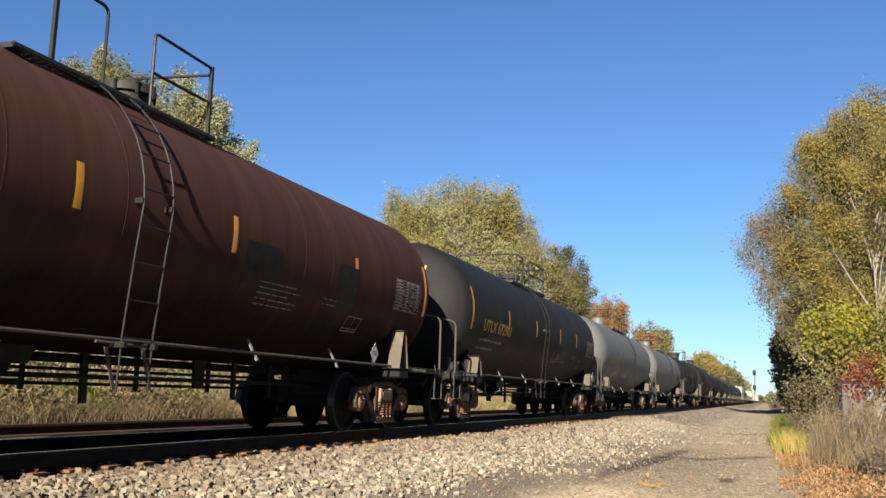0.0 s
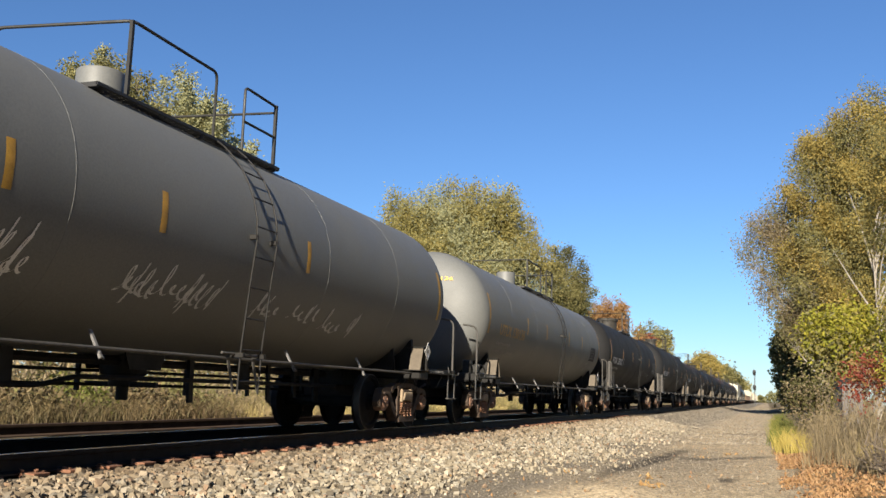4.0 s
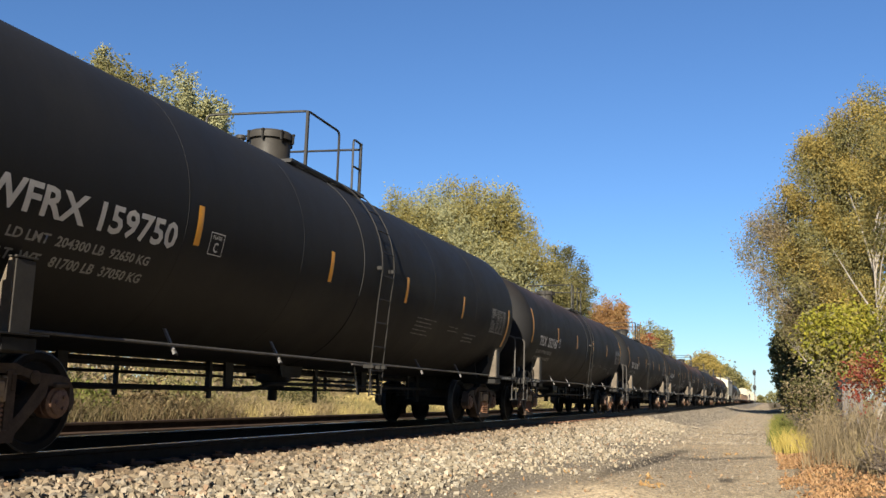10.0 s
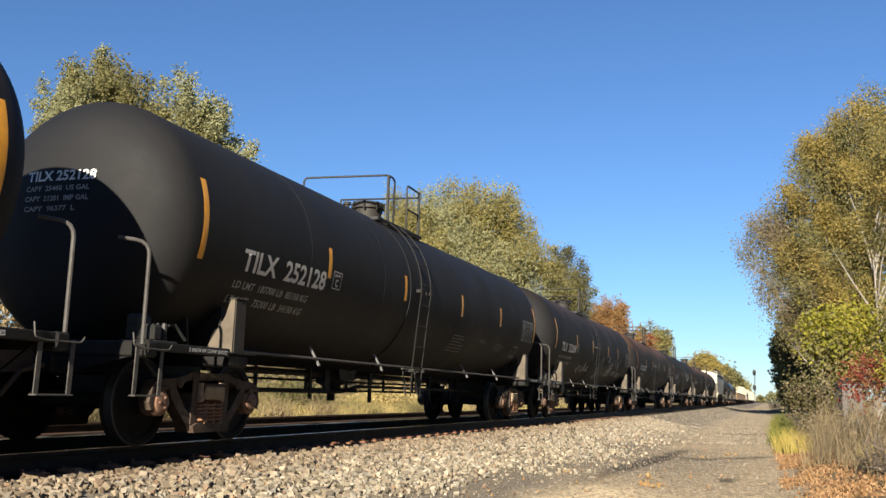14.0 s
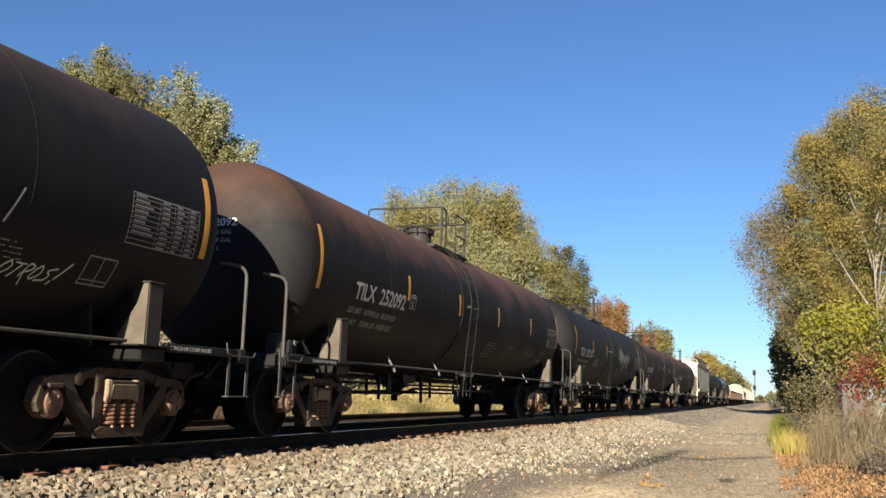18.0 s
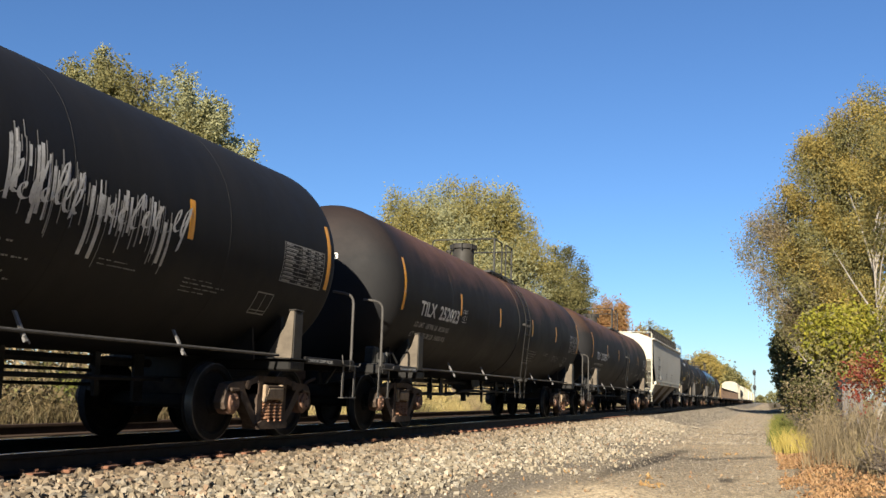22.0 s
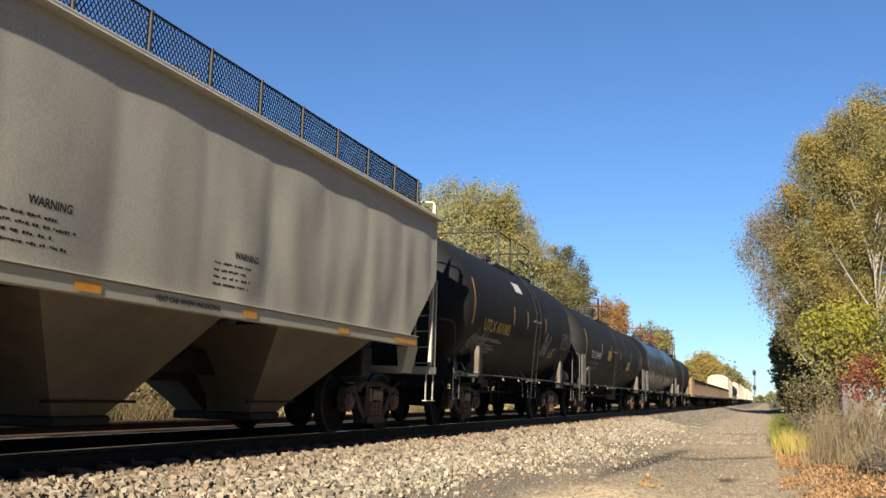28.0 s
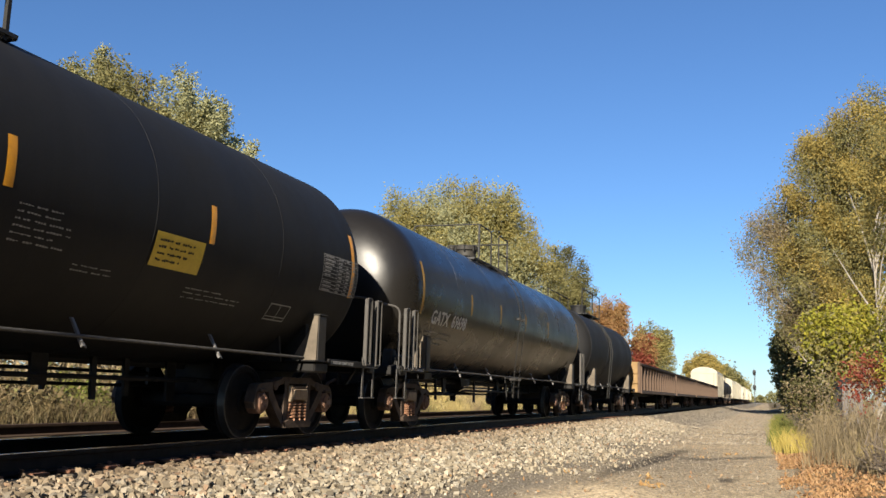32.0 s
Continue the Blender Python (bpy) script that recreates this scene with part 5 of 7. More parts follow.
on = tank_car(-36.0, "plain black tank car with a broad middle band", 7.72, M_BLACK_NEW, rim_at=((-7.66, -30, 3), (7.46, -30, 3)), seed=6, tc=7.0, R=1.51, zc=2.46, bar_dz=-0.17, ladder=-0.14, bars=bars_at(-4.78, -1.66, 1.15, 4.15), hoops=(-1.1, -0.05, 0.44, 0.74), manway=(-0.95, 0.31, 0.48), band=0.5, loops="front",
         art=art_white("WFRX 159750", ("LD LMT  204300 LB  92650 KG", "LT  WT   81700 LB  37050 KG"), load_dy=0.45, plate_y=-4.56, y=(-7.60, -5.12), z=(1.98, 2.25)))
on_head(on, "WFRX 159750", -0.62, 0.39, 2.98, 3.07, M_WHITE, 7.72, R=1.51, zc=2.46)
TIL = "black tank car with white lettering"
til(-18.2, TIL + " and a faint rusty blush", M_BLACK_TOUCHED, "252143", 0.46, 7, ("LD LMT  187700 LB  85150 KG", "LT  WT   75300 LB  34150 KG"), print_y=(1.55, 3.19, 4.42, 5.69), bars=bars_at(-4.45, -1.6, 1.27, 4.15))
til(-0.43, TIL + " and a plain shell", M_BLACK, "252128", -1.1, 8, ("LD LMT  187700 LB  85150 KG", "LT  WT   75300 LB  34150 KG"))
til(17.25, TIL + " and sprayed scrawls", M_BLACK_TOUCHED, "252089", -1.14, 9, ("LD LMT  187700 LB  85150 KG", "LT  WT   75300 LB  34150 KG"), extra=scrawls, bars=bars_at(-4.45, -1.6, 1.67, 4.05))
til(34.92, TIL + " and a rusting crown", M_BLACK_RUSTY, "252092", -0.98, 10, ("LD LMT  187900 LB  85250 KG", "LT  WT   75100 LB  34050 KG"), bars=bars_at(-4.2, -1.45, 1.34, 4.33), mark_y=(-6.29, -4.31), print_y=(0.90, 2.75, 4.42, 5.95))
til(52.77, TIL + " and a dripping paint tag", M_BLACK, "252151", -1.14, 11, ("LD LMT  187900 LB  85250 KG", "LT  WT   75100 LB  34050 KG"), extra=drips)
til(70.58, TIL + " and a rust-stained crown", M_BLACK_STAINED, "252023", 0.40, 12, ("LD LMT  187900 LB  85250 KG", "LT  WT   75100 LB  34050 KG"), manway=(-0.2, 0.27, 0.55), hoops=(-0.51, 0.16, 0.46, 1.03), print_y=(1.58, 3.19, 4.46, 5.88))
til(88.36, TIL + " and reddish rust on top", M_BLACK_RUSTY, "252053", 0.37, 13, ("LD LMT  187700 LB  85150 KG", "LT  WT   75300 LB  34150 KG"))
on = tank_car(120.35, "short stout black tank car with gold lettering", 4.9, M_BLACK, head=0.85, R=1.5, zc=2.47, tc=4.05, seed=15, ladder=0.2, reservoir=True, bars=bars_at(-1.72, -0.42, 1.55), seams=(-2.9, -0.2, 2.9), hoops=(-0.9, 0.2, 0.9, 2.1), manway=(0.0, 0.3, 0.2), band=0,
         bar_mat=M_YELLOW_OLD, art=art_white("UTLX 601083", None, mat=M_GOLD, y=(-4.0, -1.95), plate=False, small=False, table=False, extra=stout))
on_head(on, "UTLX 601083", -0.45, 0.70, 3.04, 3.13, M_GOLD, 4.9, R=1.5, zc=2.47, head=0.85)
on = tank_car(135.20, "clean black tank car with yellow placards", 7.1, M_BLACK_NEW, R=1.45, zc=2.36, loops=True, seed=16, tc=6.25, ladder=-1.25, bars=bars_at(-3.97, -1.82, 0.62, 3.47), hoops=(0.09, 0.32, 0.97, 2.3), manway=(0.2, 0.38, 0.42), band=0,
         art=art_white("TILX 264404", ("LD LMT  212600 LB  96436 KG", "LT  WT   73400 LB  33293 KG"), y=(-6.04, -4.1), plate=False, prints=((0.77, 1.50, 1.74, 2.09, 6), (1.58, 2.25, 1.61, 1.70, 2), (3.28, 4.38, 1.55, 1.69, 3)), box=(5.07, 5.57, 1.48, 1.68), extra=placards))


on_head(on, "TILX 264404", -0.46, 0.44, 2.76, 2.87, M_WHITE, 7.1, R=1.45, zc=2.36)


def shop_marks(car, shell, rnd):
    letters(car, "GATX  69698", -6.35, -4.35, 1.86, 2.12, shell, M_WHITE)
    flat_art(car, "small_print", word_bars(-6.4, -4.6, 1.5, 1.78, 3, rnd), shell, M_DIMWHITE)


tank_car(152.1, "glossy black tank car reflecting the low sun", 7.0, M_GLOSS, R=1.46, zc=2.40, loops=True, seed=17, tc=6.5, ladder=-0.6, bars=bars_at(-4.15, -1.98, 0.3, 2.77), bar_mat=M_YELLOW_OLD, head=0.75, hoops=(-1.0, 0.0, 0.6, 1.4), band=0, art=shop_marks)
tank_car(166.8, "dark dull tank car ahead of the gondolas", 4.9, M_BLACK, seed=18, tc=4.2, detail=False, bars=(), rim=False)


def box_car(u, half, z0, z1, mat, label, name, cat, ribs=0, roof=0.0, group=""):
    car = thing(name, label, cat, group=group)
    CARS.append((car, u))
    g = Geo()
    g.box(-1.55, 1.55, -half, half, z0, z1 - roof, 0.03)
    if roof:
        g.prism([(1.55 * math.cos(a * math.pi / 10), z1 - roof + roof * math.sin(a * math.pi / 10)) for a in range(11)], -half, half, "xz")
    part("body", g, car, material=mat)
    for s in (-1, 1):
        part("end_ladder", Geo().box(1.1, 1.14, s * (half + 0.03), s * (half + 0.06), z0, z1 - roof).box(1.46, 1.5, s * (half + 0.03), s * (half + 0.06), z0, z1 - roof), car, material=M_PIPE)
    for k in range(9):
        y = -half + 0.4 + k * (2 * half - 0.8) / 8
        part("panel_post", shared("panel_post|%.2f%s" % (z1 - roof, mat.name), lambda: Geo().box(1.55, 1.585, -0.035, 0.035, z0, z1 - roof, 0.006), mat), car, pose(0, y, 0))
    for k in range(ribs):
        y = -half + 0.12 + k * (2 * half - 0.24) / max(1, ribs - 1)
        part("side_rib", shared("side_rib|%.2f" % (z1 - z0), lambda: Geo().box(1.55, 1.63, -0.06, 0.06, z0, z1 - roof, 0.01), M_RUST_SHADE), car, pose(0, y, 0))
    part("underframe", Geo().box(-0.35, 0.35, -half - 0.2, half + 0.2, 0.75, z0 + 0.02, 0.02), car, material=M_FRAME)
    for s in (-1, 1):
        simple_truck(car, s * (half - 1.7))
        part("coupler", shared("coupler", coupler_geo, M_TRUCK), car, pose(0, s * (half + 0.35), 0, 0, 0, 0 if s < 0 else 180))
    return car


def hopper_car(u, label, side_mat, end_mat, mark=None):
    """Three-bay covered hopper with curved sides, slope sheets, roof walk and end ladders."""
    car = thing("covered_hopper", label, "hopper car")
    CARS.append((car, u))
    zb, zt = 1.53, 3.66
    # sides: outline cut away over the end platforms, panels slightly dished
    def bulge(y, z):
        crease = abs(math.sin(math.pi * (y + 7.85 - 0.35) / 1.37)) ** 0.45
        dents = 0.016 * noise.noise(Vector((y * 0.9, z * 0.5, 3.0))) + 0.02 * noise.noise(Vector((y * 1.7, z * 0.8, 8.0))) * max(0.0, min(1.0, (y + 1.0) / 3.0))
        dents *= max(0.0, 1 - ((z - zb) / (zt - zb)) ** 4)
        return 1.57 + 0.012 * crease + 0.03 * math.sin(math.pi * (z - zb) / (zt - zb)) + dents

    ys = np.linspace(-7.85, 7.85, 185)
    zs = np.linspace(0, 1, 15)
    for side in (1, -1):
        vs, fs = [], []
        for y in ys:
            lo = zb if abs(y) < 6.7 else zb + (abs(y) - 6.7) / 1.15 * 1.07
            for q in zs:
                z = lo + (zt - lo) * q
                vs.append((side * bulge(y, z), y, z))
        n = len(zs)
        for i in range(len(ys) - 1):
            for j in range(n - 1):
                q = (i * n + j, (i + 1) * n + j, (i + 1) * n + j + 1, i * n + j + 1)
                fs.append(q if side > 0 else q[::-1])
        me = Geo().add(vs, fs).mesh("side_sheet", side_mat, 60)
        part("side_sheet", me, car)
        for k in range(11):
            y0 = -7.5 + 1.37 * k
            if abs(y0) > 6.6:
                continue
            vs = [(side * (bulge(y0 + d, zb + (zt - zb) * q / 12) + 0.0015), y0 + d, zb + (zt - zb) * q / 12) for q in range(13) for d in (-0.008, 0.008)]
            part("panel_seam", Geo().add(vs, [(2 * q, 2 * q + 1, 2 * q + 3, 2 * q + 2) for q in range(12)]), car, material=M_SEAM)
        g = Geo()
        g.box(side * 1.52, side * 1.63, -6.95, 6.95, 1.37, 1.53, 0.01)
        g.box(side * 1.50, side * 1.65, -6.95, 6.95, 1.53, 1.545, 0.003)
        part("side_sill", g, car, None, "pale grey side sill", material=end_mat)
        g = Geo()
        g.box(side * 1.50, side * 1.66, -7.9, 7.9, 3.64, 3.72, 0.015)
        g.tube([(side * 1.65, -7.9, 3.66), (side * 1.65, 7.9, 3.66)], 0.02, 6)
        part("roof_rail", g, car, material=side_mat)
    flat = lambda z, y: 1.636
    for y0, y1 in ((-6.3, -5.3), (-3.5, -3.15), (-1.08, -0.75), (1.55, 1.85), (3.95, 4.3), (5.95, 6.85)):
        flat_art(car, "reflector", [(y0, y1, 1.40, 1.49)], flat, M_YELLOW, 0.0, "yellow reflective strip")
    if mark:
        wall = lambda z, y: bulge(y, z)
        letters(car, mark[0], -5.7, -4.75, 2.62, 2.86, wall, M_DARKLET, 0.002, split=0.05)
        letters(car, mark[1], -5.75, -4.55, 2.16, 2.40, wall, M_DARKLET, 0.002, split=0.05)
        letters(car, "LD LMT  225300", -5.8, -4.85, 1.84, 1.93, wall, M_DARKLET, 0.002, split=0.05)
        letters(car, "LT  WT    60700", -5.85, -4.9, 1.68, 1.77, wall, M_DARKLET, 0.002, split=0.05)
        letters(car, "2 INCH HF", -5.25, -4.9, 1.46, 1.50, flat, M_DARKLET, 0.002)
        letters(car, "COMP SHOES", -5.25, -4.85, 1.40, 1.44, flat, M_DARKLET, 0.002)
        letters(car, "VENT CAR WHEN UNLOADING", 0.0, 1.1, 1.42, 1.48, flat, M_DARKLET, 0.002)
        for y in (-1.65, 1.35):
            letters(car, "WARNING", y, y + 0.5, 2.02, 2.10, wall, M_DARKLET, 0.002, split=0.05)
            rnd = random.Random(int(y * 10))
            flat_art(car, "small_print", word_bars(y - 0.35, y + 0.65, 1.68, 1.98, 4, rnd), wall, M_DARKLET, 0.002)
        a = -3.45
        flat_art(car, "plate_mark", [(a, a + 0.3, 2.42, 2.43), (a, a + 0.3, 2.70, 2.71), (a, a + 0.01, 2.42, 2.71), (a + 0.29, a + 0.3, 2.42, 2.71)], wall, M_DARKLET)
        letters(car, "C", a + 0.1, a + 0.2, 2.47, 2.58, wall, M_DARKLET)
        part("card_holder", Geo().box(1.60, 1.65, -4.72, -4.45, 1.66, 1.84, 0.01), car, None, "small pale card holder", material=M_BRACKET)
    # roof, hatches, roof walk
    g = Geo()
    g.prism([(-1.55, 3.70), (1.55, 3.70), (0.8, 3.98), (-0.8, 3.98)], -7.85, 7.85, "xz")
    part("roof", g, car, material=side_mat)
    part("hatch", Geo().box(-0.32, 0.32, -6.6, 6.6, 3.96, 4.14, 0.04), car, None, "long trough hatch", material=end_mat)
    g = Geo()
    for zz in (3.86, 4.32):
        g.tube([(1.32, -7.5, zz), (1.32, 7.5, zz)], 0.014, 5)
    for k in range(250):
        y = -7.5 + k * 0.06
        g.tube([(1.32, y, 3.86), (1.32, y + 0.3, 4.32)], 0.0075, 4)
        g.tube([(1.32, y + 0.3, 3.86), (1.32, y, 4.32)], 0.0075, 4)
    wk = part("roof_walk", g, car, None, "expanded metal roof walk guard", material=M_FRAME)
    for k in range(15):
        y = -7.5 + k * 15 / 14
        part("walk_post", shared("walk_post", lambda: Geo().box(1.30, 1.345, -0.022, 0.022, 3.72, 4.34, 0.006), M_PIPE), wk, pose(0, y, 0))
    # ends
    for s in (-1, 1):
        def end():
            g = Geo()
            g.prism([(-1.55, 2.62), (1.55, 2.62), (1.55, 3.68), (0.8, 3.98), (-0.8, 3.98), (-1.55, 3.68)], -7.83, -7.79, "xz")
            g.add([(-1.5, -7.8, 2.62), (1.5, -7.8, 2.62), (1.35, -5.5, 1.25), (-1.35, -5.5, 1.25)], [(0, 1, 2, 3)])
            g.box(-0.03, 0.03, -7.86, -7.82, 2.62, 3.95, 0.01)
            return g
        rot = pose(0, 0, 0, 0, 0, 0 if s < 0 else 180)
        e = part("end_sheet", shared("end_sheet|" + end_mat.name, end, end_mat), car, rot, "cream painted end sheet")
        for x in (-1.52, 1.52):
            part("corner_post", shared("corner_post|" + end_mat.name, lambda: Geo().box(-0.03, 0.03, -7.92, -7.84, 1.0, 3.95, 0.01), end_mat), e, pose(x, 0, 0))
        part("cross_beam", shared("cross_beam|" + end_mat.name, lambda: Geo().tube(bent([(1.5, -7.9, 3.7), (1.5, -7.95, 4.02), (-1.5, -7.95, 4.02), (-1.5, -7.9, 3.7)], 0.1), 0.02, 6), end_mat), e)
        part("end_beam", shared("end_beam|" + end_mat.name, lambda: Geo().box(-1.55, 1.55, -8.15, -7.8, 0.95, 1.08, 0.015), end_mat), e)
        g = Geo()
        for sx in (1, -1):
            g = Geo()
            for x in (1.12, 1.5):
                g.box(sx * x, sx * (x + 0.035), -8.12, -8.08, 0.98, 2.62, 0.006)
            for k in range(6):
                g.tube([(sx * 1.12, -8.1, 1.15 + k * 0.28), (sx * 1.53, -8.1, 1.15 + k * 0.28)], 0.013, 6)
            part("end_ladder", g, e, None, material=end_mat)
        for sx in (1, -1):
            g = Geo()
            for yy in (-8.1, -7.75):
                g.box(sx * 1.5, sx * 1.515, yy - 0.025, yy + 0.025, 0.5, 1.0, 0.004)
            g.box(sx * 1.46, sx * 1.54, -8.13, -7.72, 0.49, 0.505, 0.003)
            part("step", g, e, material=end_mat)
        for sx in (1, -1):
            part("sill_bracket", Geo().prism([(sx * 1.40, 0.95), (sx * 1.46, 0.95), (sx * 1.56, 1.37), (sx * 1.36, 1.37)], s * 6.95 - 0.22, s * 6.95 + 0.22, "xz"), car, None, "pale grey bracket below the sill", material=end_mat)
        g = Geo().box(-1.3, 1.3, s * 5.7 - 0.2, s * 5.7 + 0.2, 0.85, 1.3, 0.03)
        part("body_bolster", g, car, material=M_FRAME)
        part("coupler", shared("coupler", coupler_geo, M_TRUCK), car, pose(0, s * 8.35, 0, 0, 0, 0 if s < 0 else 180))
        truck_parts(car, s * 6.55)
    part("centre_sill", Geo().box(-0.3, 0.3, -8.0, 8.0, 0.78, 1.08, 0.02), car, material=M_FRAME)
    # hopper bays and the gussets between them
    for t0, t1, b0, b1 in ((-5.4, -2.40, -4.2, -3.35), (-1.33, 1.39, 0.0, 0.75), (2.6, 5.43, 3.6, 4.3)):
        g = Geo()
        vs = [(sx * 1.5, y, 1.40) for sx in (1, -1) for y in (t0, t1)] + [(sx * 0.55, y, 0.30) for sx in (1, -1) for y in (b0, b1)]
        g.add(vs, [(0, 1, 5, 4), (3, 2, 6, 7), (0, 4, 6, 2), (1, 3, 7, 5), (4, 5, 7, 6)])
        bay = part("hopper_bay", g.mesh("hopper_bay", M_BAY, 20), car, None, "tan-grey sloping hopper bay")
        part("outlet_gate", Geo().box(-0.6, 0.6, b0 - 0.05, b1 + 0.05, 0.20, 0.31, 0.02), bay, material=M_FRAME)
        part("sheet_bar", Geo().box(0.66, 0.72, b0 - 0.3, b1 + 0.3, 0.44, 0.47, 0.01), bay, material=M_FRAME)
    for c in (-1.47, 2.4):
        g = Geo()
        g.prism([(c - 1.3, 0.35), (c - 0.43, 0.69), (c + 0.43, 0.69), (c + 1.05, 0.30), (c + 0.9, 1.42), (c - 1.0, 1.42)], -0.02, 0.0, "yz")
        part("bay_gusset", g, car, material=M_FRAME)
    return car


M_BAY = plain("dusty_slope_sheet", (0.1411, 0.1162, 0.0871), 0.75, var=0.35, scale=1.2)
hopper_car(105.0, "grey covered hopper with dented sides and a cream end", M_HOPPER, M_HOPPER_END, ("MULX", "200105"))


def gondola(u, label, mat, end_mat=None, patches=()):
    """Open gondola: side sheets toned dark as shade between proud ribs, heavy chords, panelled ends."""
    car = thing("gondola_car", label, "gondola car", group="gondolas of the train")
    CARS.append((car, u))
    for side in (1, -1):
        part("side_wall", Geo().box(side * 1.45, side * 1.48, -8.3, 8.3, 0.95, 2.15, 0.005), car, material=M_RUST_SHADE)
        part("top_chord", Geo().box(side * 1.43, side * 1.64, -8.35, 8.35, 2.12, 2.25, 0.02), car, material=M_RUST_SHADE)
        part("bottom_chord", Geo().box(side * 1.45, side * 1.63, -8.35, 8.35, 0.86, 1.02, 0.015), car, material=mat)
    for k in range(15):
        y = -8.2 + k * 16.4 / 14
        part("side_rib", shared("side_rib|" + mat.name, lambda: Geo().prism([(1.48, 1.0), (1.63, 1.0), (1.62, 2.12), (1.48, 2.13)], -0.075, 0.075, "xz"), mat), car, pose(0, y, 0))
        if k in patches:
            part("paint_patch", Geo().box(1.48, 1.486, y + 0.12, y + 1.05, 1.08, 2.05), car, None, "flaking pale paint patch", material=M_RUST_PALE)
    for s in (-1, 1):
        w = part("end_wall", Geo().box(-1.48, 1.48, s * 8.3, s * 8.36, 0.9, 2.3, 0.01), car, material=end_mat or mat)
        for x in (-1.5, -0.5, 0.5, 1.5):
            part("end_post", Geo().box(x - 0.06, x + 0.06, s * 8.36, s * 8.46, 0.9, 2.28, 0.01), w, material=mat)
        for z in (1.3, 1.75):
            part("end_rib", Geo().box(-1.44, 1.44, s * 8.36, s * 8.42, z, z + 0.1, 0.01), w, material=end_mat or mat)
        part("coupler", shared("coupler", coupler_geo, M_TRUCK), car, pose(0, s * 8.6, 0, 0, 0, 0 if s < 0 else 180))
        simple_truck(car, s * 6.4)
    part("floor_plate", Geo().box(-1.45, 1.45, -8.3, 8.3, 0.9, 0.98), car, material=M_RUST_SHADE)
    part("centre_sill", Geo().box(-0.3, 0.3, -8.5, 8.5, 0.72, 0.92, 0.02), car, material=M_FRAME)
    return car


M_RUST_PALE = plain("chalky_rust_steel", (0.20, 0.165, 0.125), 0.85, var=0.5, scale=0.8)
M_OCHRE = plain("ochre_end_paint", (0.20, 0.12, 0.042), 0.7, var=0.4, scale=2.5)
for k, (lab, mt, en, pt) in enumerate((("rusty brown ribbed gondola car with an ochre end", M_RUST, M_OCHRE, ()), ("rusty ribbed gondola car with pale paint patches", M_RUST, None, (3, 4, 5, 6, 9, 10)),
                                       ("rusty brown ribbed gondola car with chalky patches", M_RUST, None, (2, 3, 7)), ("dark rusty ribbed gondola car", M_RUST, None, ()))):
    gondola(181.9 + 17.7 * k, lab, mt, en, pt)
FAR = (("h", M_CREAM), ("t", M_BLACK), ("t", M_OLIVE), ("h", M_CREAM), ("b", M_CREAM), ("b", M_CREAM), ("h", M_HOPPER), ("t", M_BLACK), ("b", M_CREAM), ("h", M_HOPPER), ("b", M_CREAM), ("t", M_BLACK), ("h", M_CREAM), ("h", M_HOPPER))
for k, (kind, mt) in enumerate(FAR):
    u = 252.6 + 17.4 * k
    if kind == "t":
        tank_car(u, "dark tank car in the far part of the train", 6.9, mt, seed=30 + k, detail=False, bars=(), rim=False)
    elif kind == "h":
        box_car(u, 7.9, 1.1, 4.55, mt, "pale covered hopper in the far part of the train", "covered_hopper", "hopper car", 0, 0.75)
    else:
        box_car(u, 7.9, 1.1, 4.4, mt, "cream boxcar in the far part of the train", "boxcar", "boxcar", 0, 0.2)


